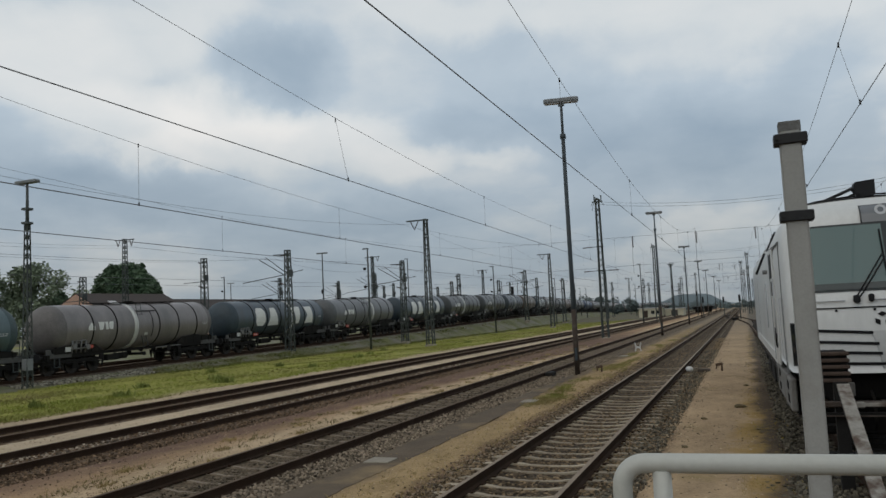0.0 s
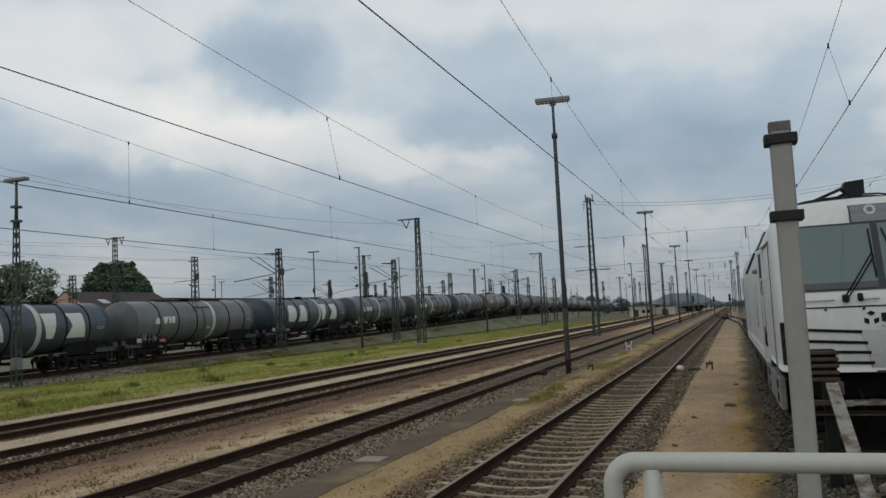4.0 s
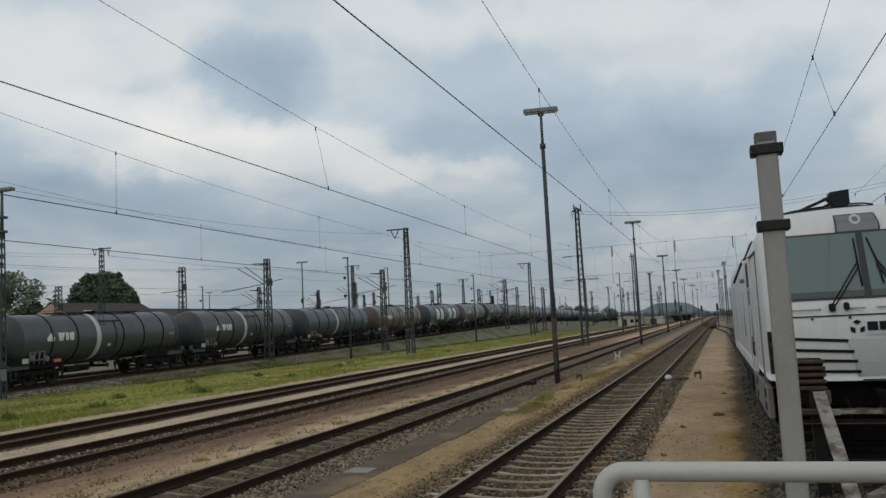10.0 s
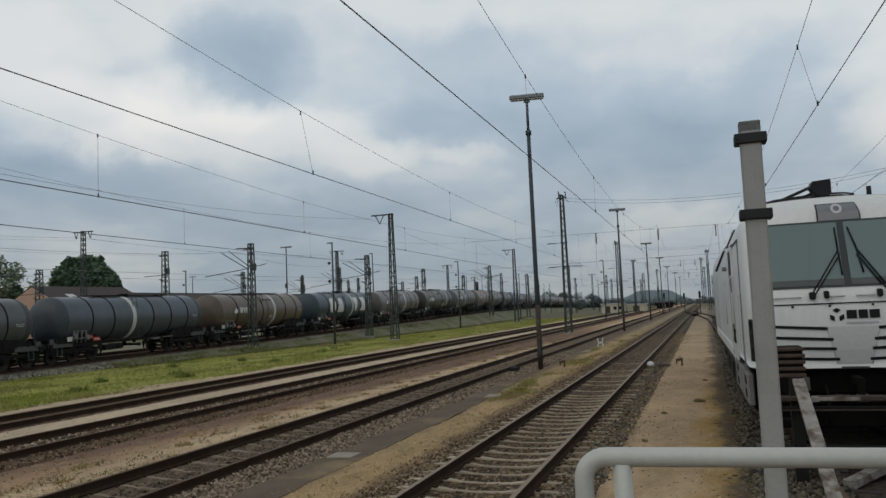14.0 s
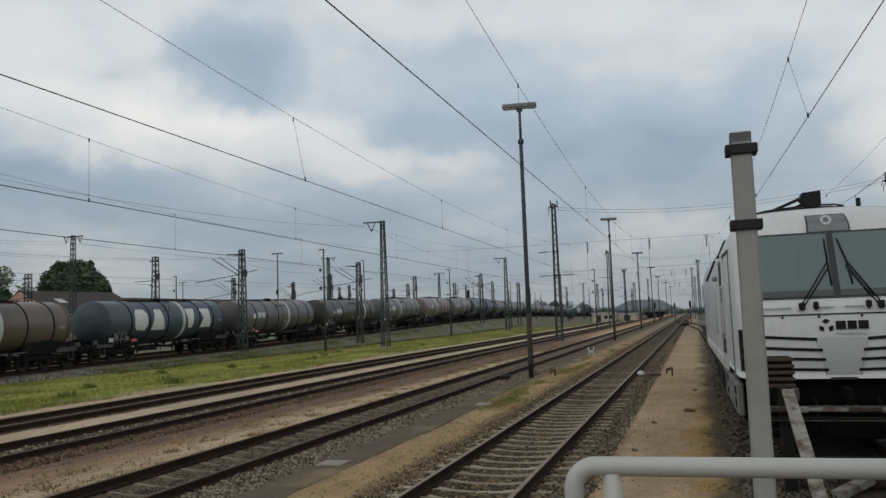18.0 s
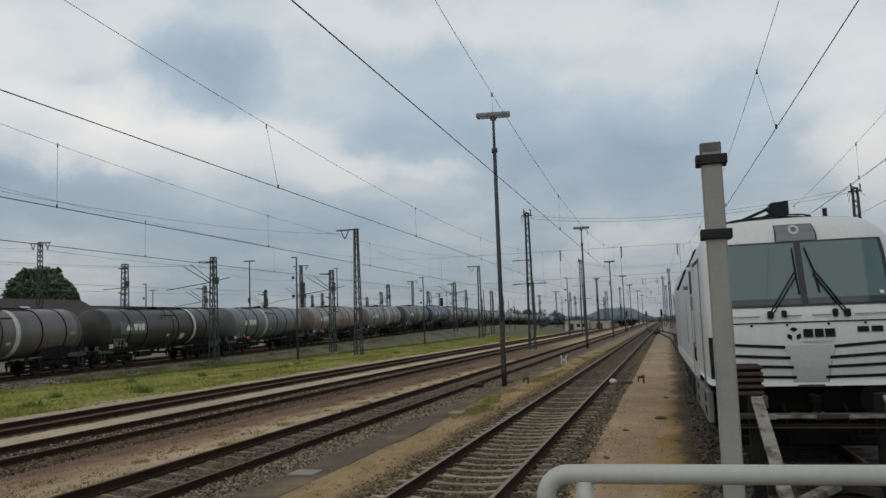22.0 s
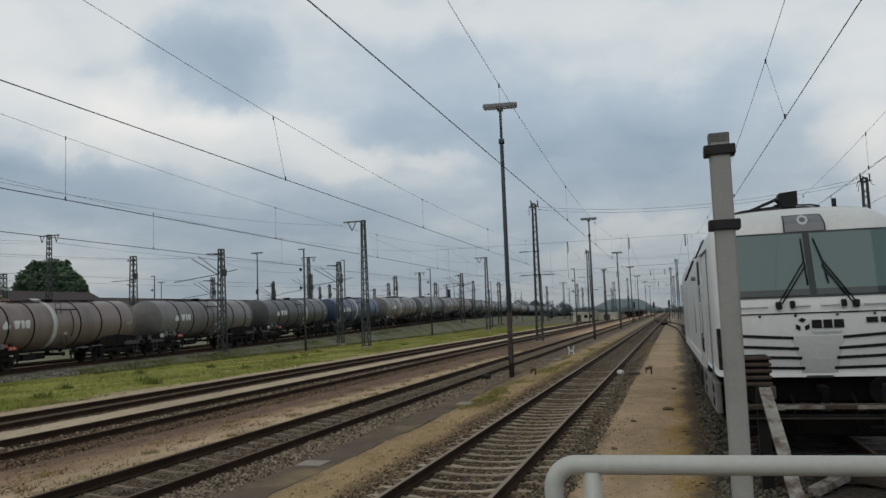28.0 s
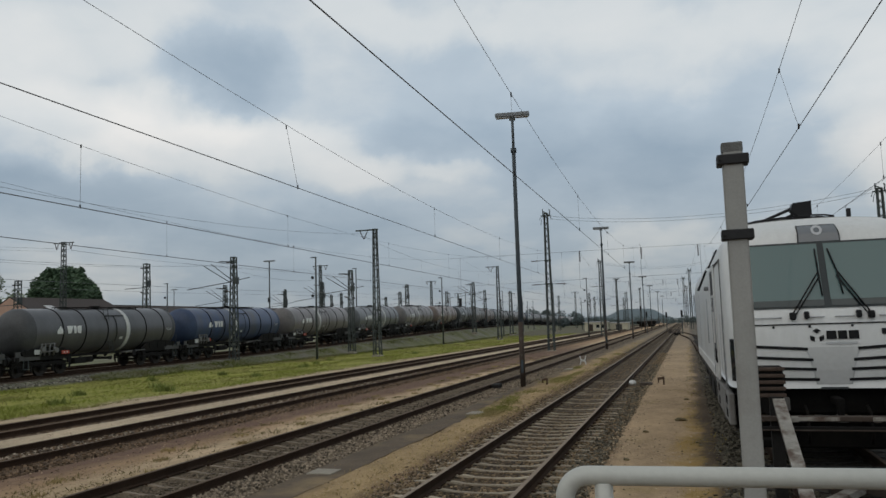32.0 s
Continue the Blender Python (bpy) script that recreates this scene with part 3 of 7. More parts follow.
def build_track(name, line, y0, y1, label, sleeper_me, piece_from, piece_to, shoulder, ballast, left=None, inner=-0.2, outer=-0.195, dip=0.005, head=RAIL_HEAD, stained=None, pitch=0.6):
    """Two rails, a bed and sleepers; past the distance stained[1] more and more sleepers take the mesh stained[0]."""
    t = tagged(new(name), label, "railway track", kind="structure")
    ys = steps(y0, y1, 3.0, 8.0)
    for s in (-0.7535, 0.7535):
        bm = bmesh.new()
        sweep(bm, [(x + s, z) for x, z in RAIL_PROFILE], [line(y) for y in ys])
        for f in bm.faces:
            if len(f.verts) == 4 and max(v.co.z - line(v.co.y).z for v in f.verts) > -0.002 and min(v.co.z - line(v.co.y).z for v in f.verts) > -0.006:
                f.material_index = 1
        part("rail", bm, (RAIL_SIDE, head), t, "rusty steel rail with a worn head")
    # low bed of crushed stone
    bm = bmesh.new()
    sweep(bm, [(-(left or shoulder) - 0.35, -0.3), (-(left or shoulder), outer), (-0.85, outer), (-0.68, inner), (-0.35, inner - dip * 0.7), (0, inner - dip), (0.35, inner - dip * 0.7), (0.68, inner), (0.85, outer), (shoulder, outer), (shoulder + 0.35, -0.3)], [line(y) for y in ys], closed=False)
    part("ballast_bed", bm, ballast, t)
    far_v, far_f = [], []
    far_me = stained[0] if stained else sleeper_me
    src = [v.co.copy() for v in sleeper_me.vertices]
    polys = [tuple(p.vertices) for p in sleeper_me.polygons]
    y = y0
    while y < y1:
        p, q = line(y), line(y + 0.5)
        rz = math.atan2(-(q.x - p.x), q.y - p.y)
        m = Matrix.Translation(p + Vector((random.uniform(-0.02, 0.02), 0, random.uniform(-0.006, 0.004)))) @ Matrix.Rotation(rz + random.uniform(-0.012, 0.012), 4, "Z")
        if piece_from <= y <= piece_to:
            dirty = stained and random.random() < (y - stained[1]) / 16
            ob = new("sleeper", stained[0] if dirty else sleeper_me)
            ob.parent = t
            ob.matrix_basis = m
        else:
            k = len(far_v)
            far_v += [tuple(m @ v) for v in src]
            far_f += [tuple(i + k for i in f) for f in polys]
        y += pitch
    if far_v:
        ob = new("distant_sleepers", raw("distant_sleepers", far_v, far_f, *far_me.materials))
        idx = [p.material_index for p in sleeper_me.polygons]
        for i, p in enumerate(ob.data.polygons):
            p.material_index = idx[i % len(idx)]
        ob.parent = t
        ob["kind"] = "stuff"
    return t


def ballast_mat(name, base, extra=0.5):
    m = bpy.data.materials.new(name)
    m.use_nodes = True
    n, l = m.node_tree.nodes, m.node_tree.links
    b = n["Principled BSDF"]
    b.inputs["Roughness"].default_value = 0.95
    b.inputs["Specular IOR Level"].default_value = 0.2
    co = n.new("ShaderNodeTexCoord")
    v = n.new("ShaderNodeTexVoronoi")
    v.inputs["Scale"].default_value = 17
    l.new(co.outputs["Object"], v.inputs["Vector"])
    big = n.new("ShaderNodeTexNoise")
    big.inputs["Scale"].default_value, big.inputs["Detail"].default_value = 0.7, 5
    l.new(co.outputs["Object"], big.inputs["Vector"])
    sep = n.new("ShaderNodeSeparateColor")
    l.new(v.outputs["Color"], sep.inputs[0])
    mx = n.new("ShaderNodeMix")
    mx.inputs["Factor"].default_value = 0.45
    l.new(sep.outputs[0], mx.inputs["A"])
    l.new(big.outputs["Fac"], mx.inputs["B"])
    r = n.new("ShaderNodeValToRGB")
    c = Vector(base)
    r.color_ramp.elements[0].position, r.color_ramp.elements[0].color = 0.2, (*(c * (1 - extra)), 1)
    r.color_ramp.elements[1].position, r.color_ramp.elements[1].color = 0.8, (*(c * (1 + extra)), 1)
    l.new(mx.outputs["Result"], r.inputs[0])
    l.new(r.outputs[0], b.inputs["Base Color"])
    bp = n.new("ShaderNodeBump")
    bp.inputs["Strength"].default_value, bp.inputs["Distance"].default_value = 0.9, 0.04
    bp.invert = True
    l.new(v.outputs["Distance"], bp.inputs["Height"])
    l.new(bp.outputs[0], b.inputs["Normal"])
    return m


BALLAST_1 = ballast_mat("brown_ballast", (0.07, 0.051, 0.033), 0.8)
BALLAST_2 = ballast_mat("grey_brown_ballast", (0.13, 0.098, 0.067))
BALLAST_3 = ballast_mat("dark_rusty_ballast", (0.118, 0.08, 0.051))
BALLAST_5 = ballast_mat("grey_ballast", (0.055, 0.046, 0.036))
# siding sleepers: the locomotive's shade is put into this dark colour
SLEEPER_SHADE = mat("oil_stained_sleeper", (0.05, 0.042, 0.034), 0.85, 0, 0.35, 2, 30, 0.4, (0.025, 0.02, 0.018), 0.55, 0.05)
SLEEPER_ME, SLEEPER_STAINED_ME = sleeper_mesh(SLEEPER), sleeper_mesh(SLEEPER_STAINED)
SLEEPER_OLD_ME, SLEEPER_SHADE_ME, SLEEPER_MID_ME = sleeper_mesh(SLEEPER_OLD), sleeper_mesh(SLEEPER_SHADE), sleeper_mesh(SLEEPER_MID, 0.72)


# ---- lamps ----
def yard_lamp(h=11.17):
    """Tall tubular lamp with a cross-set double luminaire; h to the top of the head."""
    t = thing("yard_lamp", 0, 0, -0.2, "tall grey steel yard lamp with a flat double luminaire", "lamp post", "yard lamps along the tracks")
    bm = bmesh.new()
    rod(bm, (0, 0, 0), (0, 0, h - 1.57), 0.098, 12, 0.078)
    part("pole", bm, POLE_STEEL, t)
    bm = bmesh.new()
    rod(bm, (0, 0, h - 1.62), (0, 0, h - 0.22), 0.055, 10)
    part("upper_tube", bm, POLE_STEEL, t)
    part("collar", rod(bmesh.new(), (0, 0, h - 1.67), (0, 0, h - 1.49), 0.12, 12), POLE_STEEL, t)
    part("base_collar", rod(bmesh.new(), (0, 0, 0), (0, 0, 2.6), 0.108, 12, 0.104), RUST, t, "rust-brown sleeve round the foot")
    part("access_door", boxes((-0.05, 0.05, -0.118, -0.1, 0.6, 1.1), bevel=0.01), POLE_STEEL, t)
    body = part("luminaire", boxes((-0.7, 0.7, -0.14, 0.14, h - 0.19, h), bevel=0.04), LAMP_GREY, t, "pale grey flat luminaire housing")
    for s in (-0.36, 0.36):
        part("diffuser", boxes((s - 0.3, s + 0.3, -0.11, 0.11, h - 0.22, h - 0.18), bevel=0.01), LAMP_GLASS, body)
    part("bracket", boxes((-0.12, 0.12, -0.06, 0.06, h - 0.32, h - 0.18)), STEEL_DARK, t)
    return t


# ---- lattice masts ----
def lattice(bm, h, w0, w1, step=0.52, leg=0.09):
    """Four tapering legs with zigzag braces."""
    def corner(i, z):
        w = (w0 + (w1 - w0) * z / h) / 2
        return Vector(((-w, w, w, -w)[i], (-w, -w, w, w)[i], z))
    for i in range(4):
        bar(bm, corner(i, 0), corner(i, h), leg, leg)
    n = int(h / step)
    for k in range(n):
        za, zb = k * h / n, (k + 1) * h / n
        for i in range(4):
            a, b = (i, (i + 1) % 4) if k % 2 else ((i + 1) % 4, i)
            bar(bm, corner(a, za), corner(b, zb), leg * 0.65, 0.03)


def insulator(bm, a, b, r=0.07, n=6):
    a, b = Vector(a), Vector(b)
    for k in range(n):
        p, q = a.lerp(b, k / n), a.lerp(b, (k + 0.6) / n)
        rod(bm, p, q, r, 8, r * 0.6)
    rod(bm, a, b, r * 0.35, 6)


def mast(kind, h, w0=0.62, w1=0.3, side=-1):
    """Catenary mast: plain, with a cross arm on top, a long one-sided arm or a cantilever for the contact wire."""
    names = {"plain": "green-grey lattice catenary mast with small brackets", "arm": "lattice steel mast with a long top arm and insulator",
             "cantilever": "lattice catenary mast with tubular cantilever arms", "yoke": "slim lattice mast with a forked yoke on top",
             "head": "tall lattice mast carrying cross-span wires"}
    t = thing("catenary_mast", 0, 0, -0.25, names[kind], "catenary mast", "catenary masts")
    bm = bmesh.new()
    lattice(bm, h, w0, w1)
    part("lattice", bm, STEEL_MAST, t)
    part("foundation", boxes((-w0 * 0.7, w0 * 0.7, -w0 * 0.7, w0 * 0.7, -0.3, 0.12), bevel=0.03), SLAB, t, "concrete foundation block")
    part("cap", boxes((-w1 * 0.6, w1 * 0.6, -w1 * 0.6, w1 * 0.6, h, h + 0.1)), STEEL_MAST, t)
    if kind == "arm":
        bm = bmesh.new()
        bar(bm, (0.3, 0, h + 0.02), (side * 2.0, 0, h + 0.02), 0.12, 0.12)
        part("top_arm", bm, STEEL_MAST, t)
        for x in (1.55, 0.75):
            bm = bmesh.new()
            insulator(bm, (side * x, 0, h - 0.05), (side * 1.15, 0, h - 0.85))
            part("insulator", bm, CERAMIC, t)
    if kind == "yoke":
        bm = bmesh.new()
        bar(bm, (-1.25, 0, h), (1.25, 0, h), 0.12, 0.1)
        part("cross_arm", bm, STEEL_MAST, t)
        for s in (-0.9, 0.9):
            for x in (1.25, 0.75):
                bm = bmesh.new()
                insulator(bm, (s * x, 0, h - 0.05), (s, 0, h - 0.7), 0.06)
                part("insulator", bm, CERAMIC, t)
    if kind in ("cantilever", "plain"):
        if kind == "cantilever":
            for p, q, r in (((0.2, 0, -0.3), (1.4, 0, -0.25), 0.05), ((0.25, 0, -2.1), (2.9, 0, -0.55), 0.04), ((0.25, 0, -1.8), (2.2, 0, -0.4), 0.035), ((0.25, 0, -2.0), (4.6, 0, -2.5), 0.035), ((-0.2, 0, -1.9), (-1.5, 0, -1.7), 0.03)):
                part("cantilever_tube", rods(((side * p[0], 0, h + p[2]), (side * q[0], 0, h + q[2]), r)), STEEL_DARK, t)
        else:
            for z in (h - 0.35, h - 2.2):
                part("bracket", boxes((-0.35, 0.35, -0.06, 0.06, z - 0.06, z + 0.06)), STEEL_DARK, t)
            part("cantilever_tube", rods(((-0.3, 0, h - 2.3), (-2.6, 0, h - 2.35), 0.035)), STEEL_DARK, t)
        for za, zb in ((0.35, 0.32), (2.9, 2.7)):
            bm = bmesh.new()
            insulator(bm, (side * 0.28, 0, h - za), (side * 0.76, 0, h - zb), 0.075)
            part("insulator", bm, CERAMIC, t)
        part("switch_box", boxes((0.05, 0.4, -0.2, 0.2, h - 2.2, h - 1.6), bevel=0.03), STEEL_DARK, t)
    if kind == "head":
        for z, reach in ((h - 0.15, 0.45), (h - 4.04, 0.3), (h - 6.1, 0.3)):
            bm = bmesh.new()
            bar(bm, (-reach, 0, z), (reach, 0, z), 0.09, 0.09)
            part("bracket", bm, STEEL_MAST, t)
            for s in (-1, 1):
                if z < h - 5 or (s < 0 and z < h - 1):
                    bm = bmesh.new()
                    insulator(bm, (s * 0.7, 0, z), (s * 1.5, 0, z - 0.02), 0.06)
                    part("insulator", bm, CERAMIC, t)
                    part("link", rods(((s * 0.3, 0, z), (s * 0.7, 0, z), 0.02)), STEEL_DARK, t)
        bm = bmesh.new()
        rod(bm, (-0.24, 0, h - 0.15), (-0.25, 0, h + 0.45), 0.05)
        rod(bm, (-0.22, 0, h + 0.25), (0.25, 0, h - 0.02), 0.04)
        rod(bm, (0.33, 0, h - 0.12), (0.36, 0, h + 0.36), 0.05)
        rod(bm, (0.36, 0, h + 0.33), (0.26, 0, h + 0.36), 0.04)
        part("prong", bm, STEEL_DARK, t, "short upright prongs on the mast head")
        for pts in (((-0.2, 0, h - 0.1), (-0.42, 0, h - 0.2), (-0.55, 0, h - 0.5)), ((-0.2, 0, h - 0.1), (-0.38, 0, h - 0.45), (-0.46, 0, h - 0.9)), ((0.3, 0, h - 0.1), (0.45, 0, h - 0.4), (0.62, 0, h - 0.48))):
            part("drooping_cable", tube(bmesh.new(), pts, 0.022, 5), STEEL_DARK, t)
    return t


def thin_pole(kind, h):
    """Slim tubular pole with a small head."""
    t = thing("signal_pole" if kind == "pole" else "yard_light_mast", 0, 0, -0.25,
              "slim dark steel pole with small fittings" if kind == "pole" else "distant tall light mast with a cross-set head", "pole", "slim poles in the yard")
    part("pole", rod(bmesh.new(), (0, 0, 0), (0, 0, h), 0.12, 8, 0.07), STEEL_DARK, t)
    if kind == "pole":
        part("top_bracket", boxes((-0.5, 0.1, -0.05, 0.05, h - 0.05, h + 0.05)), STEEL_DARK, t)
        for z in (h * 0.62, h * 0.8):
            part("pulley", rod(bmesh.new(), (-0.35, -0.05, z), (-0.35, 0.05, z), 0.14, 10), BLACK_IRON, t)
    else:
        part("luminaire", boxes((-0.75, 0.75, -0.14, 0.14, h - 0.02, h + 0.15), bevel=0.03), LAMP_GREY, t)
        part("fitting", boxes((-0.2, 0.05, -0.12, 0.12, h * 0.55, h * 0.6)), BLACK_IRON, t)
    return t


def lattice_lamp():
    """Lamp on a slim lattice mast with a tubular top."""
    t = thing("lattice_lamp", -35.0, 29.9, -0.3, "slim lattice lamp mast with a flat cross-set head", "lamp post", "yard lamps along the tracks")
    bm = bmesh.new()
    lattice(bm, 8.6, 0.36, 0.18, 0.5, 0.06)
    part("lattice", bm, STEEL_MAST, t)
    part("tube", rod(bmesh.new(), (0, 0, 8.3), (0, 0, 10.75), 0.1, 8, 0.06), STEEL_DARK, t)
    for z in (8.55, 9.3):
        part("collar", boxes((-0.2, 0.2, -0.2, 0.2, z, z + 0.12)), STEEL_DARK, t)
    part("luminaire", boxes((-0.75, 0.75, -0.18, 0.18, 10.72, 10.9), bevel=0.04), LAMP_GREY, t)
    part("foot_plate", boxes((-0.2, 0.2, -0.2, 0.2, 0.9, 1.5), bevel=0.02), LAMP_GREY, t, "pale plate low on the lattice")


def build_masts():
    lattice_lamp()
    lamp = yard_lamp()
    lamp.matrix_basis = pose(-6.4, 30.6, -0.2, 0, 0, 8)
    lamp = yard_lamp(10.75)
    lamp.matrix_basis = pose(-6.9, 69.0, -0.2, 0, 0, 7)
    lamp = yard_lamp(10.1)
    lamp.matrix_basis = pose(-6.95, 103.9, -0.2, 0, 0, 6)
    for k, (x, y) in enumerate(((-7.35, 142), (-8.0, 183), (-7.9, 227), (-8.1, 275))):
        copy_thing(lamp, pose(x, y, -0.2, 0, 0, 5 - k))
    arm = mast("arm", 12.0)
    arm.matrix_basis = pose(-28.1, 68.3, -0.35)
    for x, y in ((-29.7, 125.0), (-31.5, 190)):
        copy_thing(arm, pose(x, y, -0.3))
    head = mast("head", 11.9, 0.5, 0.26)
    head.matrix_basis = pose(-11.3, 66.5, -0.2)
    for x, y in ((-12.9, 124.5), (-15.6, 185), (0.7, 162.4), (4.5, 124.5), (-0.6, 193.5), (-14, 250), (0, 250), (1.0, 228)):
        copy_thing(head, pose(x, y, -0.2))
    end = mast("head", 11.1, 0.5, 0.3)
    end.matrix_basis = pose(13.33, 60.5, -0.2)
    can = mast("cantilever", 8.7, 0.58, 0.34)
    can.matrix_basis = pose(-36.2, 56.7, -0.15)
    for x, y, z in ((-34.2, 76.0, -0.25), (-58.4, 89.4, -0.25), (-35.6, 131.0, 0.85), (-49.5, 100.2, 0.2), (-41.5, 162, 0.8), (-62, 112, -0.25), (-60, 151, -0.25)):
        copy_thing(can, pose(x, y, z))
    plain = mast("plain", 9.6, 0.68, 0.42)
    plain.matrix_basis = pose(-51.5, 65.0, -0.25)
    for x, y in ((-63.2, 60.6), (-45.5, 124.3), (-48.7, 157.6), (-56.5, 150.1), (-37.6, 169.7), (-15.1, 206.8)):
        copy_thing(plain, pose(x, y, -0.25 if x > -60 else -1.6))
    slim = mast("plain", 9.6, 0.5, 0.3)
    slim.matrix_basis = pose(-67.0, 121.1, -0.25)
    for x, y in ((-24.1, 203), (-34, 215), (-66, 142), (-72, 150), (-43, 208), (-27, 240), (-20, 262), (3.6, 205), (2.2, 262)):
        copy_thing(slim, pose(x, y, -0.25))
    yoke = mast("yoke", 12.2, 0.5, 0.3)
    yoke.matrix_basis = pose(-60.7, 63.8, -0.2)
    for x, y in ((-53.1, 106.9), (-53.3, 161.1), (-35.8, 262), (-68, 232), (-55, 250)):
        copy_thing(yoke, pose(x, y, -0.25))
    pole = thin_pole("pole", 9.3)
    pole.matrix_basis = pose(-32.4, 64.3, -0.35)
    for x, y in ((-32.8, 103.9), (-65.8, 87.2), (-47.8, 156.9), (-36.6, 157.7), (-48.4, 242.9), (-47.1, 245.6), (-15.0, 123.4), (-30, 232), (-25, 236), (-52, 222)):
        copy_thing(pole, pose(x, y, -0.3))
    tall = thin_pole("pole", 11.2)
    tall.matrix_basis = pose(-45.4, 102.8, -0.3)
    copy_thing(tall, pose(-43.6, 158.4, -0.3))
    light = thin_pole("light", 11.2)
    light.matrix_basis = pose(-49.2, 85, -0.3)
    for x, y in ((-96.3, 129.7), (-14.2, 168.8), (-58, 205)):
        copy_thing(light, pose(x, y, -0.3))


build_masts()


# ---- overhead wires ----
def sagging(a, b, sag, n=14):
    a, b = Vector(a), Vector(b)
    return [a.lerp(b, k / n) - Vector((0, 0, sag * 4 * (k / n) * (1 - k / n))) for k in range(n + 1)]


SPAN_Z = 8.3


def catenary(line, z_near, z_far, label, spans=((-1.5, 66.5), (66.5, 124.5), (124.5, 185), (185, 250)), kick=0.0, top=8.3, sag=1.9, side=0.25, lean=0.0, thick=0.0102, first=4.6):
    """Contact wire, carrying wire and droppers over one track; the droppers hang about ten metres apart."""
    t = tagged(new("overhead_line"), label, "overhead line", "overhead lines")
    for k, (y0, y1) in enumerate(spans):
        s = -side if k % 2 else side
        a, b = line(y0), line(y1)
        za, zb = (z_near, z_far) if k == 0 else (z_far, z_far)
        part("contact_wire", tube(bmesh.new(), [(a.x + s, y0, za), (b.x - s, y1, zb)], thick), WIRE, t)
        pts = sagging((a.x + s + kick, y0, top), (b.x - s + kick * 0.3, y1, top), sag, 20)
        part("carrying_wire", tube(bmesh.new(), pts, 0.0048 if k == 0 else 0.006), WIRE, t)
        # registration arm that holds the contact wire below the span
        part("steady_arm", rods(((b.x - s, y1, zb), (b.x - s, y1, SPAN_Z), 0.012)), WIRE, t)
        y = y0 + 1.5 + first
        while y < y1 and k < 2:
            f = (y - y0) / (y1 - y0)
            low, high = za + (zb - za) * f, top - sag * 4 * f * (1 - f)
            xc, xt = a.x + s + (b.x - a.x - 2 * s) * f, a.x + s + kick + (b.x - a.x - 2 * s - kick * 0.7) * f
            yt = y - (lean if f < 0.35 else 0)
            part("dropper", tube(bmesh.new(), [(xc, y, low), (xt, yt, high)], 0.004, 4), WIRE, t)
            if k == 0:
                part("clamp", rods(((xc, y, low - 0.02), (xc, y, low + 0.07), 0.017)), BLACK_IRON, t)
                part("clamp", rods(((xt, yt, high - 0.06), (xt, yt, high + 0.03), 0.015)), BLACK_IRON, t)
            y += 10.2
    return t


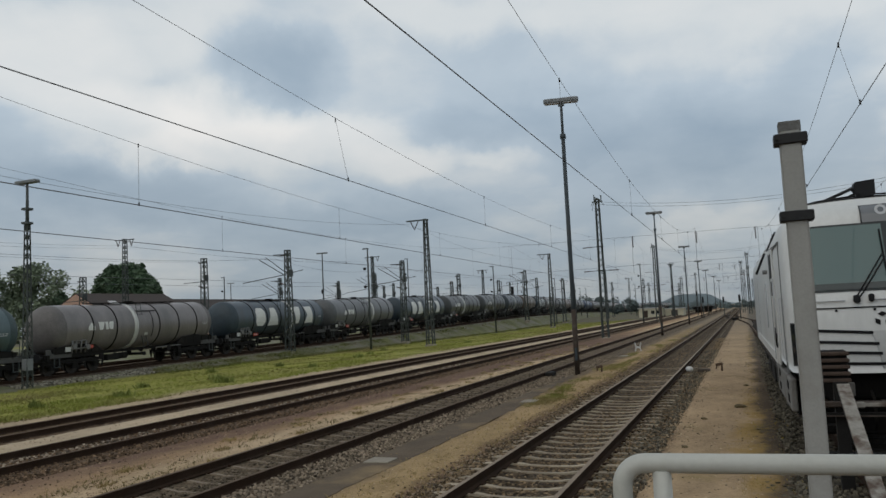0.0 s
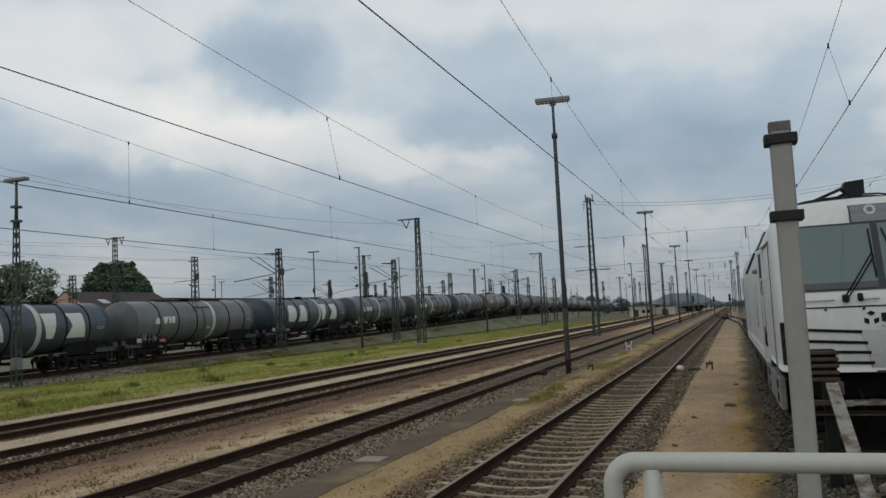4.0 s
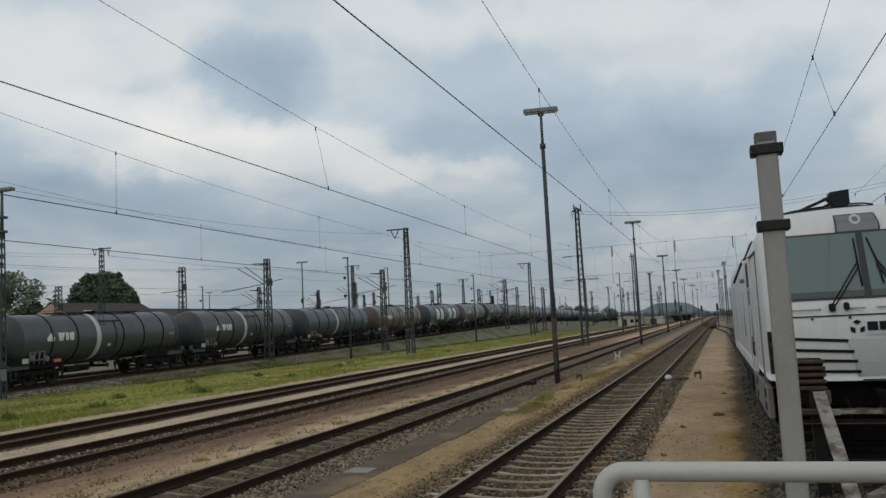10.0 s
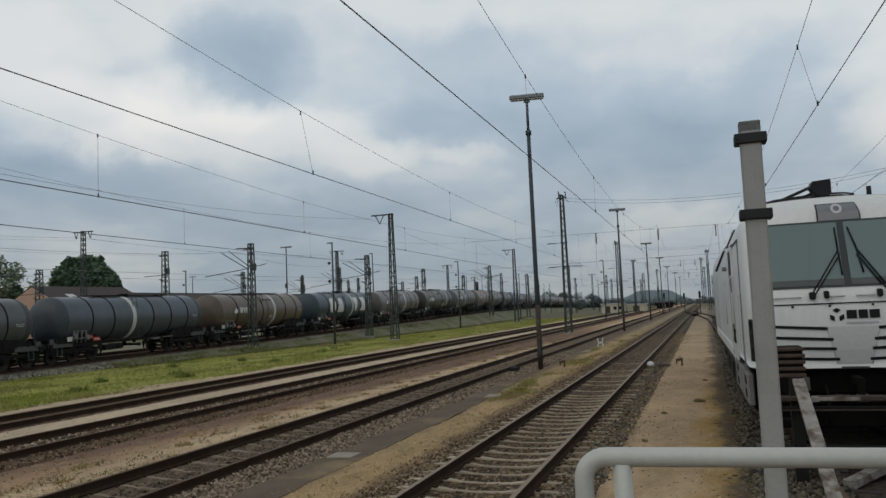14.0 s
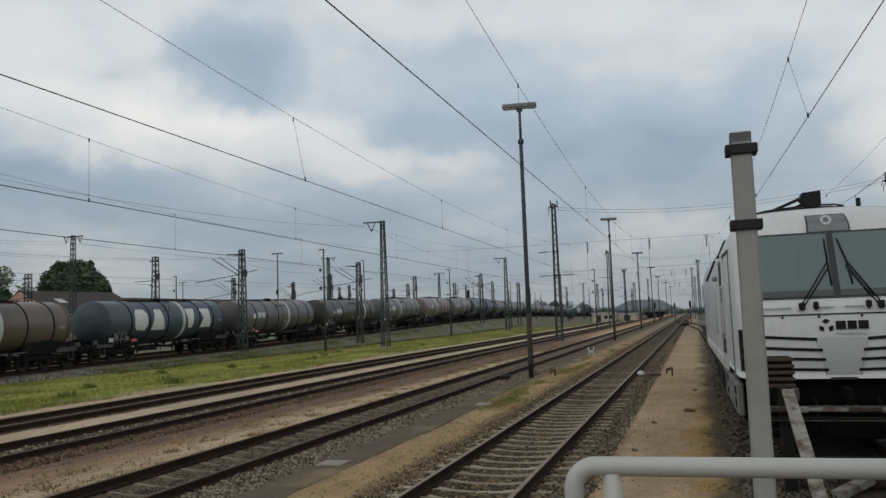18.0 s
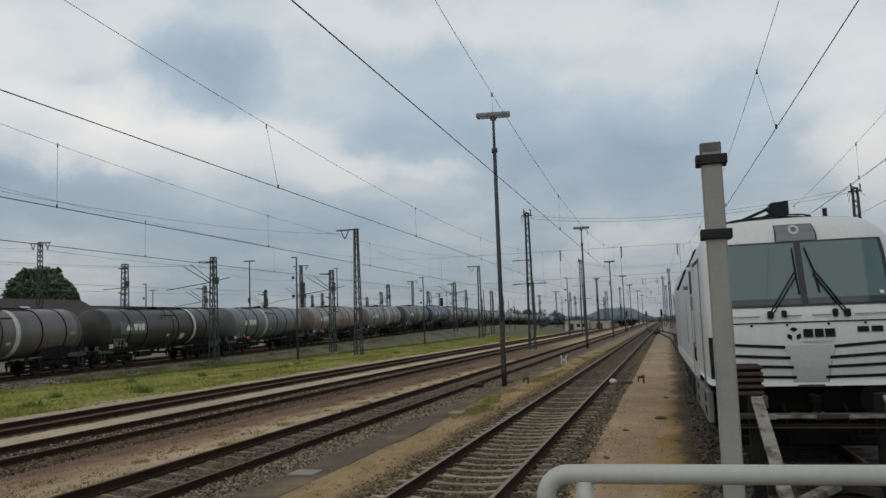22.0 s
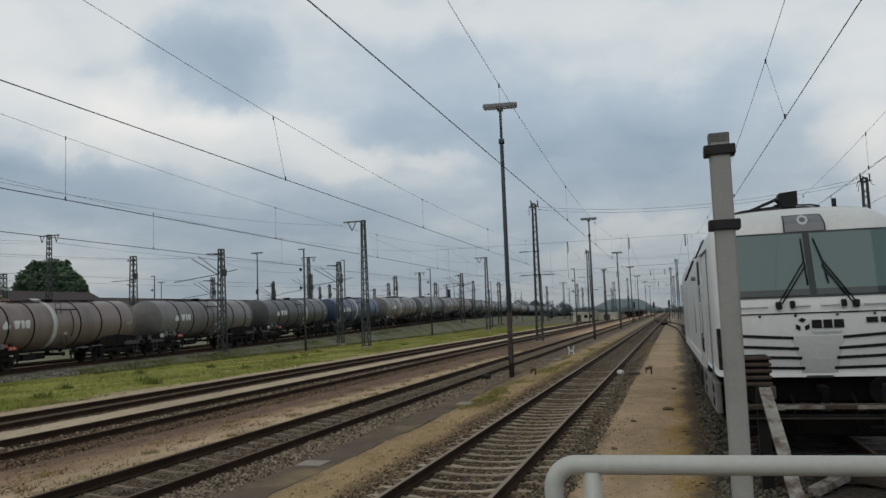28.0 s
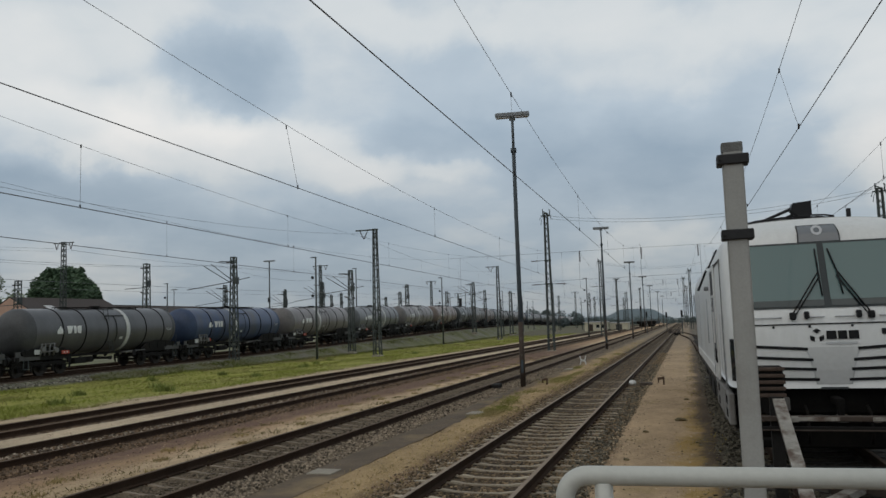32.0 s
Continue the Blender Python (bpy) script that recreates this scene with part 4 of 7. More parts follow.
def build_wires():
    catenary(straight(X1), 5.3, 5.29, "contact wire and carrying cable over the near track", top=8.6, sag=2.3, thick=0.0075)
    catenary(straight(X2), 5.71, 5.14, "contact wire and carrying cable with slanting droppers", top=8.25, sag=1.84, lean=0.5, first=5.3, thick=0.0092)
    catenary(straight(X3), 5.52, 5.18, "contact wire and carrying cable with droppers", sag=1.87, thick=0.013)
    catenary(straight(X4 - 1.2), 5.35, 5.3, "contact wire and carrying cable with droppers", sag=1.7, thick=0.013)
    catenary(siding, 5.68, 5.68, "contact wire and carrying cable over the siding", spans=((-1.5, 66.5), (66.5, 124.5)), kick=-0.3, sag=2.1, side=0.0, thick=0.0072)
    catenary(straight(4.9), 5.71, 5.7, "contact wire and carrying cable beside the locomotive", spans=((-1.5, 66.5), (66.5, 124.5)), sag=1.88, side=0.0, first=1.3, thick=0.0065)
    catenary(straight(6.67), 5.7, 5.7, "contact wire and carrying cable over the outermost track", spans=((-1.5, 66.5), (66.5, 124.5)), sag=1.45, side=0.0, first=5.7, thick=0.0065)
    t = tagged(new("main_line_wires"), "overhead wires along the raised main line", "overhead line", "overhead lines")
    for y0, y1 in ((8, 56.3), (56.3, 80), (80, 131), (131, 162), (162, 220)):
        a, b = main_line(y0), main_line(y1)
        part("contact_wire", tube(bmesh.new(), [a + Vector((1.2, 0, 5.6)), b + Vector((1.2, 0, 5.6))], 0.011), WIRE, t)
        part("carrying_wire", tube(bmesh.new(), sagging(a + Vector((1.2, 0, 7.6)), b + Vector((1.2, 0, 7.6)), 0.9), 0.01), WIRE, t)
        part("contact_wire", tube(bmesh.new(), [a + Vector((-4.6, 0, 5.6)), b + Vector((-4.6, 0, 5.6))], 0.011), WIRE, t)
    t = tagged(new("feeder_line"), "sagging feeder wire strung between the mast arms", "overhead line", "overhead lines")
    for a, b, s in (((-29.3, -8, 11.1), (-29.3, 68.3, 11.35), 2.0), ((-29.3, 68.3, 11.1), (-30.9, 125, 11.1), 1.2), ((-30.9, 125, 11.1), (-32.7, 190, 11.1), 1.2),
                    ((-60.7, 20, 11.4), (-60.7, 63.8, 11.4), 0.8), ((-60.7, 63.8, 11.4), (-46.5, 90, 10.0), 0.5), ((-46.5, 90, 10.0), (-55, 146.6, 10.0), 0.8),
                    ((-61.6, 20, 11.2), (-61.6, 63.8, 11.2), 0.8), ((-59.8, 63.8, 11.2), (-35.6, 80, 8.3), 0.4), ((-52.5, 20, 9.2), (-52.5, 65.7, 9.2), 0.7)):
        part("wire", tube(bmesh.new(), sagging(a, b, s), 0.0095), WIRE, t)
    t = tagged(new("cross_span"), "wires spanning across the tracks with hanging insulators", "overhead line", "overhead lines")
    for y, x0, x1, yb in ((66.5, -11.3, 13.33, 60.5), (124.5, -12.9, 4.5, 124.5), (185, -15.6, 0.0, 185), (250, -14, 0, 250)):
        for z, s in ((11.55, 1.0), (11.3, 1.0)):
            part("span_wire", tube(bmesh.new(), sagging((x0, y, z), (x1, yb, z - 0.55), s), 0.011), WIRE, t)
        for z in (SPAN_Z, 5.75 if y < 100 else 6.75):
            part("span_wire", tube(bmesh.new(), sagging((-20 if y < 100 else x0, y, z), (x1, y if z == SPAN_Z else yb, z), 0.0), 0.01), WIRE, t)
        for x in (X2, X1, siding(y).x):
            bm = bmesh.new()
            insulator(bm, (x - 0.18, y, SPAN_Z), (x - 0.18, y, 7.35), 0.065)
            part("insulator", bm, CERAMIC, t)


build_wires()


# ---- locomotive ----
def front_y(z):
    """How far the middle of the nose stands back at a height."""
    if z < 2.35:
        return 0.05 * ((z - 1.85) / 0.5) ** 2
    if z < 3.55:
        return 0.05 + 0.42 * (z - 2.35) / 1.2
    return 0.47 + 0.75 * ((z - 3.55) / 0.42) ** 1.7


def half_w(z):
    return 1.5 - 0.02 * max(0, 1.8 - z) - (0.26 * ((z - 3.1) / 0.85) ** 3.0 if z > 3.1 else 0)


def nose(s, z, off=0.0):
    """A point on the nose: s from -1 (one corner) to 1 across, at height z."""
    n = 5.0
    y = front_y(z) + 0.85 * (1 - (1 - min(abs(s), 1) ** n) ** (1 / n))
    zc = z + (0.06 * (1 - s * s) if z > 3.55 else 0)
    return Vector((half_w(z) * s, y - off, zc))


def nose_patch(bm, s0, s1, z0, z1, off=0.01, ns=10, nz=4, slant=0.0, thick=True):
    """A thin sheet lying on the nose; slant lowers its inner end."""
    g = []
    for j in range(nz + 1):
        row = []
        for i in range(ns + 1):
            s = s0 + (s1 - s0) * i / ns
            z = z0 + (z1 - z0) * j / nz + slant * (1 - abs(s) / 0.9)
            row.append(bm.verts.new(nose(s, z, off)))
        g.append(row)
    for j in range(nz):
        for i in range(ns):
            f = bm.faces.new((g[j][i], g[j][i + 1], g[j + 1][i + 1], g[j + 1][i]))
            f.smooth = True
    return bm


def build_loco():
    t = thing("electric_locomotive", LOCO_X, LOCO_Y, 0, "white electric locomotive with black stripes parked at a buffer stop", "locomotive", rz=math.degrees(SLANT))
    L = 18.9
    zs = [1.22, 1.4, 1.6, 1.85, 2.1, 2.35, 2.5, 2.75, 3.0, 3.2, 3.4, 3.55, 3.67, 3.78, 3.86, 3.92, 3.95]
    ss = [math.sin(k / 28 * math.pi / 2) for k in range(-28, 29)]
    bm = bmesh.new()
    grid = []
    for z in zs:
        row = [bm.verts.new(nose(s, z)) for s in ss]
        left = [bm.verts.new((-half_w(z), y, z)) for y in (L, 2.6)]
        right = [bm.verts.new((half_w(z), y, z)) for y in (2.6, L)]
        grid.append(left + row + right)
    for a, b in zip(grid, grid[1:]):
        for i in range(len(a) - 1):
            f = bm.faces.new((a[i], a[i + 1], b[i + 1], b[i]))
            f.smooth = True
    bm.faces.new(list(reversed(grid[-1])))
    bm.faces.new(grid[0])
    for a, b in zip(grid, grid[1:]):
        bm.faces.new((a[-1], a[0], b[0], b[-1]))
    part("body", bm, WHITE_PAINT, t, "grubby white painted body shell")
    part("windscreen_frame", nose_patch(bmesh.new(), -0.86, 0.86, 2.47, 3.54, 0.016, 80, 8), FRAME_TEAL, t, "black windscreen surround")
    for a, b in ((-0.815, -0.033), (0.033, 0.815)):
        part("windscreen", nose_patch(bmesh.new(), a, b, 2.58, 3.508, 0.024, 48, 8), WIND_GLASS, t, "green-tinted windscreen pane")
        part("dashboard_strip", nose_patch(bmesh.new(), a, b, 2.5, 2.6, 0.026, 48, 2), DASH_GLASS, t)
    d = part("destination_display", nose_patch(bmesh.new(), -0.205, 0.205, 3.546, 3.775, 0.016, 8, 5), DISPLAY_GLASS, t, "grey display panel above the windscreen")
    bm = bmesh.new()
    c = nose(-0.01, 3.68, 0.05)
    for k in range(20):
        a0, a1 = k * math.tau / 20, (k + 1) * math.tau / 20
        p = [Vector((c.x + r * math.cos(a), c.y + 0.6 * r * math.sin(a), c.z + r * math.sin(a))) for r, a in ((0.045, a0), (0.085, a0), (0.085, a1), (0.045, a1))]
        bm.faces.new([bm.verts.new(q) for q in p])
    part("display_edge", nose_patch(bmesh.new(), -0.218, 0.218, 3.538, 3.79, 0.011, 8, 5), RUBBER, d)
    part("headlamp", bm, LOGO_GREY, d, "round pale headlamp ring")
    # black stripes: four a side, joined to a pale middle panel
    for sgn in (-1, 1):
        for z, inner, slant in ((1.9, 0.235, -0.09), (1.725, 0.19, -0.075), (1.56, 0.165, -0.05), (1.385, 0.14, -0.03)):
            bm = nose_patch(bmesh.new(), *sorted((sgn * inner, sgn * 0.86)), z - 0.023, z + 0.023, 0.014, 40, 1, slant=slant)
            part("black_stripe", bm, LOGO_BLACK, t)
        part("side_seam", nose_patch(bmesh.new(), *sorted((sgn * 0.835, sgn * 0.845)), 1.29, 2.3, 0.011, 1, 6), LOGO_BLACK, t)
        part("corner_lamp", nose_patch(bmesh.new(), *sorted((sgn * 0.88, sgn * 0.975)), 1.36, 1.98, 0.016, 6, 6), DARK_GLASS, t, "dark headlamp glass set in the corner")
        part("corner_lamp_frame", nose_patch(bmesh.new(), *sorted((sgn * 0.87, sgn * 0.982)), 1.33, 2.01, 0.011, 6, 6), RUBBER, t)
        part("windscreen_lower_edge", nose_patch(bmesh.new(), *sorted((sgn * 0.055, sgn * 0.8)), 2.5, 2.53, 0.016, 10, 1), RUBBER, t)
        part("front_handrail", tube(bmesh.new(), [nose(sgn * a, 2.33, 0.04) for a in (0.05, 0.1, 0.15, 0.2, 0.23)], 0.012), LOGO_GREY, t)
        part("outer_handrail", tube(bmesh.new(), [nose(sgn * a, 2.33, 0.04) for a in (0.46, 0.55, 0.65, 0.75)], 0.012), LOGO_GREY, t)
        at, inner = (-0.53, -0.33) if sgn < 0 else (0.58, 0.41)
        part("wiper_base", boxes((at - 0.045, at + 0.045, -0.05, 0.1, 2.29, 2.41), bevel=0.02), RUBBER, t)
        part("wiper_motor", boxes((inner - 0.035, inner + 0.035, -0.05, 0.1, 2.3, 2.42), bevel=0.02), RUBBER, t)
        top, joint, low = ((-0.06, 3.42), (-0.055, 3.05), (-0.045, 2.66)) if sgn < 0 else ((0.065, 3.42), (0.125, 3.05), (0.155, 2.68))
        bm = bmesh.new()
        for dx in (0, 0.035):
            rod(bm, nose(at / 1.5 - sgn * dx, 2.38, 0.05), nose(joint[0] - sgn * dx * 0.3, joint[1] - dx * 2, 0.06), 0.011, 6)
        rod(bm, nose(*top, 0.05), nose(*joint, 0.06), 0.012, 6)
        rod(bm, nose(*joint, 0.06), nose(*low, 0.05), 0.012, 6)
        part("wiper", bm, RUBBER, t, "black windscreen wiper arm and blade")
    bm = bmesh.new()
    rows = [[bm.verts.new(nose(half * k / 6, z, 0.006)) for k in range(-6, 7)] for half, z in ((0.3, 1.86), (0.25, 1.82), (0.225, 1.74), (0.205, 1.62), (0.19, 1.5), (0.165, 1.29))]
    for a, b in zip(rows, rows[1:]):
        for k in range(12):
            bm.faces.new((b[k], b[k + 1], a[k + 1], a[k]))
    part("centre_panel", bm, PANEL_GREY, t, "light grey tapering middle panel")
    for sgn in (-1, 1):
        pts = [nose(sgn * s, z, 0.008) for s, z in ((0.3, 1.855), (0.25, 1.82), (0.225, 1.74), (0.19, 1.5), (0.165, 1.29))]
        part("centre_panel_edge", tube(bmesh.new(), pts, 0.006, 5), LOGO_GREY, t, "thin pressed edge of the middle panel")
    part("panel_seam", nose_patch(bmesh.new(), -0.84, 0.84, 2.21, 2.23, 0.013, 60, 1), LOGO_BLACK, t)
    for s in (-0.55, -0.2, 0.2, 0.55, 0.82):
        part("bolt", nose_patch(bmesh.new(), s - 0.012, s + 0.012, 2.165, 2.2, 0.02, 1, 1), LOGO_BLACK, t)
    # maker's mark as plain shapes, running number and small line as bars
    bm = bmesh.new()
    for a in (90, 210, 330):
        c = nose(-0.14, 2.035, 0.016)
        p0, p1 = radians(a - 38), radians(a + 38)
        pts = [(0.035, radians(a)), (0.1, p0), (0.115, radians(a)), (0.1, p1)]
        bm.faces.new([bm.verts.new((c.x + r * math.cos(q), c.y, c.z + r * math.sin(q))) for r, q in pts])
    part("emblem", bm, LOGO_BLACK, t)
    for s0, s1 in ((-0.05, 0.045), (0.06, 0.145), (0.16, 0.255)):
        part("wordmark_block", nose_patch(bmesh.new(), s0, s1, 1.98, 2.11, 0.016, 2, 1), LOGO_BLACK, t)
    part("small_line", nose_patch(bmesh.new(), -0.06, 0.235, 1.905, 1.935, 0.016, 4, 1), LOGO_GREY, t)
    for s0, s1 in ((0.465, 0.575), (0.6, 0.71)):
        part("number_bar", nose_patch(bmesh.new(), s0, s1, 2.045, 2.13, 0.016, 2, 1), LOGO_BLACK, t)
    part("warning_sticker", nose_patch(bmesh.new(), 0.735, 0.775, 2.63, 2.68, 0.03, 1, 1), LOGO_WHITE, t)
    # below the nose
    part("buffer_beam", boxes((-1.35, 1.35, 0.3, 0.6, 0.8, 1.24), bevel=0.03), SHADE_BLACK, t)
    part("snow_plough", boxes((-1.15, 1.15, 0.75, 0.9, 0.2, 0.6), bevel=0.03), SHADE_BLACK, t)
    for s in (-0.875, 0.875):
        bm = bmesh.new()
        rod(bm, (s, 0.4, 1.0), (s, 0.05, 1.0), 0.11, 12)
        rod(bm, (s, 0.05, 1.0), (s, -0.02, 1.0), 0.22, 16)
        part("buffer", bm, SHADE_BLACK, t)
        bm = boxes((s - 0.25, s + 0.25, -0.1, 0.15, 0.42, 0.46), (s - 0.25, s - 0.21, 0.1, 0.15, 0.42, 0.8), (s + 0.21, s + 0.25, 0.1, 0.15, 0.42, 0.8))
        part("shunter_step", bm, SHADE_BLACK, t)
        part("air_hose", tube(bmesh.new(), [(s * 0.5, 0.1, 0.95), (s * 0.5, -0.12, 0.85), (s * 0.5, -0.16, 0.55), (s * 0.5, -0.05, 0.4)], 0.025), SHADE_BLACK, t)
    part("coupling_hook", boxes((-0.06, 0.06, -0.3, 0.2, 0.98, 1.1), (-0.05, 0.05, -0.3, -0.2, 0.85, 1.0), bevel=0.015), SHADE_BLACK, t)
    part("front_step", nose_patch(bmesh.new(), -0.13, 0.13, 1.21, 1.245, 0.02, 4, 1), STEEL_DARK, t)
    # sides
    for sgn in (-1, 1):
        x = sgn * 1.5
        door = part("cab_door", boxes(sorted_box(x, x + sgn * 0.02, 3.3, 4.75, 1.12, 3.42), bevel=0), WHITE_PAINT, t)
        part("door_window", boxes(sorted_box(x + sgn * 0.018, x + sgn * 0.03, 3.9, 4.75, 2.84, 3.33), bevel=0), RUBBER, door)
        part("door_window", boxes(sorted_box(x + sgn * 0.018, x + sgn * 0.03, 3.7, 4.35, 2.48, 2.78), bevel=0), RUBBER, door)
        part("door_handle", rods(((x + sgn * 0.05, 3.42, 1.5), (x + sgn * 0.05, 3.42, 1.85), 0.02)), BLACK_IRON, door)
        for y in (3.1, 6.6):
            part("grab_rail", rods(((x + sgn * 0.05, y, 1.75), (x + sgn * 0.05, y, 2.8), 0.014)), LOGO_GREY, door)
        for y in (1.35, 5.1):
            part("door_seam", boxes(sorted_box(x - sgn * 0.03, x + sgn * 0.014, y - 0.02, y + 0.02, 1.12, 3.37)), SEAM_GREY, door)
        part("door_seam", boxes(sorted_box(x - sgn * 0.06, x + sgn * 0.014, 1.35, 5.1, 3.37, 3.4)), SEAM_GREY, door)
        for z in (1.45, 1.65):
            part("door_lock", boxes(sorted_box(x, x + sgn * 0.05, 3.5, 3.62, z, z + 0.09)), BLACK_IRON, door)
        part("side_lamp", rod(bmesh.new(), (x + sgn * 0.0, 6.4, 3.05), (x + sgn * 0.1, 6.4, 3.05), 0.05, 10), SEAM_GREY, t, "small round side lamp")
        for za, zb in ((1.33, 1.345), (2.4, 2.415)):
            part("hatch_seam", boxes(sorted_box(x, x + sgn * 0.008, 1.15, 2.3, za, zb)), LOGO_GREY, t)
        for y in (1.12, 1.65, 2.3):
            part("hatch_seam", boxes(sorted_box(x, x + sgn * 0.008, y, y + 0.014, 1.33, 2.41)), LOGO_GREY, t)
        part("mirror", tilted_panel(x, sgn), RUBBER, t, "black rear-view mirror folded out")
        part("skirt", boxes(sorted_box(x - sgn * 0.1, x + sgn * 0.004, 4.92, L - 0.9, 0.98, 1.26)), WHITE_PAINT, t, "grubby lower skirt")
        part("rusty_streak", boxes(sorted_box(x, x + sgn * 0.006, 5.0, L - 1.0, 0.985, 1.05)), RUST, t)
        part("cab_step_panel", boxes(sorted_box(x - sgn * 0.1, x + sgn * 0.006, 1.05, 4.9, 0.52, 1.06), bevel=0.02), STEP_GREY, t, "grimy grey step panel under the cab")
        # flat black plates drawn as the dark inside of step holes
        for y, z in ((1.35, 0.62), (1.35, 0.85), (3.8, 0.6), (3.8, 0.86)):
            part("step_recess", boxes(sorted_box(x, x + sgn * 0.012, y, y + 0.42, z, z + 0.14)), SHADE_BLACK, t)
        part("grime_sill", boxes(sorted_box(x - sgn * 0.15, x - sgn * 0.03, 1.2, L - 1.0, 0.82, 1.02)), UNDER, t, "sooty sill under the body")
        for y, n, z in ((1.6, 0.5, 0.55), (3.2, 0.35, 0.62), (6.4, 0.8, 0.45), (8.0, 1.6, 0.35), (10.2, 1.2, 0.4), (12.6, 0.6, 0.6)):
            part("equipment_box", boxes(sorted_box(x - sgn * 0.35, x - sgn * 0.06, y, y + n, z, 0.95), bevel=0.02), UNDER, t)
        for y in (5.2, 14.0):
            part("side_panel_seam", boxes(sorted_box(x, x + sgn * 0.006, y - 0.008, y + 0.008, 1.3, 3.1)), LOGO_GREY, t)
        for y in (5.4, 8.2, 11.0, 13.0):
            part("air_grille", boxes(sorted_box(x * 0.985, x * 0.985 + sgn * 0.012, y, y + 1.5, 2.95, 3.3)), STEEL_DARK, t)
        for y in (2.6, 5.6, 13.3, 16.3):
            bm = bmesh.new()
            rod(bm, (sgn * 0.72, y, 0.62), (sgn * 0.86, y, 0.62), 0.62, 24)
            part("wheel", bm, WHEEL, t)
        for y in (4.1, 14.8):
            part("bogie_frame", boxes(sorted_box(sgn * 0.95, sgn * 1.2, y - 2.3, y + 2.3, 0.5, 0.95), bevel=0.05), UNDER, t)
            part("sand_box", boxes(sorted_box(sgn * 1.05, sgn * 1.4, y - 2.6, y - 2.1, 0.4, 0.95), bevel=0.04), UNDER, t)
            for z in (0.35, 0.7):
                part("cab_step", boxes(sorted_box(sgn * 1.2, sgn * 1.45, y - 0.95, y - 0.45, z, z + 0.04)), GRIMY, t)
    part("transformer_box", boxes((-1.2, 1.2, 7.4, 11.4, 0.25, 1.16), bevel=0.05), UNDER, t)
    # roof
    part("roof_fairing", boxes((-1.05, 1.05, 2.8, L - 1.6, 3.94, 4.02), bevel=0.03), LAMP_GREY, t)
    for y0, sg in ((2.2, 1), (15.2, -1)):
        p = thing_part("pantograph", t)
        bm = bmesh.new()
        for x in (-0.55, 0.55):
            bar(bm, (x, y0, 4.1), (x, y0 + 1.9, 4.1), 0.07, 0.07)
        for y in (y0, y0 + 1.9):
            bar(bm, (-0.55, y, 4.1), (0.55, y, 4.1), 0.07, 0.07)
        part("base_frame", bm, BLACK_IRON, p)
        bm = bmesh.new()
        rod(bm, (-0.75, y0 + 0.6, 4.12), (-0.1, y0 - 0.3, 4.31), 0.03, 8)
        rod(bm, (-0.5, y0 + 1.4, 4.12), (0.05, y0 - 0.3, 4.27), 0.024, 8)
        part("arm", bm, BLACK_IRON, p)
        bm = bmesh.new()
        for y in (y0 + 0.0, y0 + 0.3):
            tube(bm, [(-1.1, y, 3.98), (-0.98, y, 4.08), (-0.75, y, 4.13), (-0.3, y, 4.165), (0.15, y, 4.185), (0.42, y, 4.175), (0.58, y, 4.14)], 0.016)
        part("collector_head", bm, BLACK_IRON, p)
        bm = bmesh.new()
        vs = [bm.verts.new(v) for v in ((-0.19, y0 - 0.4, 4.27), (-0.15, y0 - 0.4, 4.375), (0.15, y0 - 0.4, 4.4), (0.15, y0 - 0.4, 4.14), (-0.07, y0 - 0.4, 4.14))]
        ws = [bm.verts.new(v.co + Vector((0, 0.35, 0))) for v in vs]
        bm.faces.new(list(reversed(vs)))
        bm.faces.new(ws)
        for i in range(5):
            bm.faces.new((vs[i], vs[(i + 1) % 5], ws[(i + 1) % 5], ws[i]))
        part("knee_cover", bm, RUBBER, p)
        for x in (-0.55, 0.55):
            for y in (y0 + 0.05, y0 + 1.85):
                bm = bmesh.new()
                insulator(bm, (x, y, 3.98), (x, y, 4.1), 0.07, 3)
                part("insulator", bm, CERAMIC, p)
    part("antenna", rod(bmesh.new(), (0.72, 1.7, 3.94), (0.72, 1.7, 4.2), 0.04, 8), RUBBER, t)
    part("roof_horn", boxes((0.95, 1.05, 1.2, 1.5, 3.62, 3.7)), BLACK_IRON, t)


def tilted_panel(x, sgn):
    bm = bmesh.new()
    top, low = Vector((x + sgn * 0.005, 1.75, 3.6)), Vector((x + sgn * 0.37, 1.75, 2.86))
    bar(bm, top, top.lerp(low, 0.44), 0.014, 0.03)
    bar(bm, top.lerp(low, 0.4) + Vector((sgn * 0.015, 0.05, 0)), top.lerp(low, 0.46) + Vector((sgn * 0.03, 0.05, 0)), 0.015, 0.015)
    bar(bm, top.lerp(low, 0.45), Vector((x - sgn * 0.03, 1.75, top.z - 0.2)), 0.012, 0.012)
    bar(bm, top.lerp(low, 0.5) + Vector((sgn * 0.02, 0, 0)), low, 0.014, 0.04)
    return bm


def sorted_box(x0, x1, y0, y1, z0, z1):
    return (min(x0, x1), max(x0, x1), min(y0, y1), max(y0, y1), z0, z1)


def thing_part(name, parent, label=""):
    """A part that only carries sub-parts is the first of them: a small plinth."""
    bm = boxes((-0.2, 0.2, 2.9 if parent else 0, 3.2, 3.98, 4.06))
    return part(name, bm, BLACK_IRON, parent, label)


build_loco()


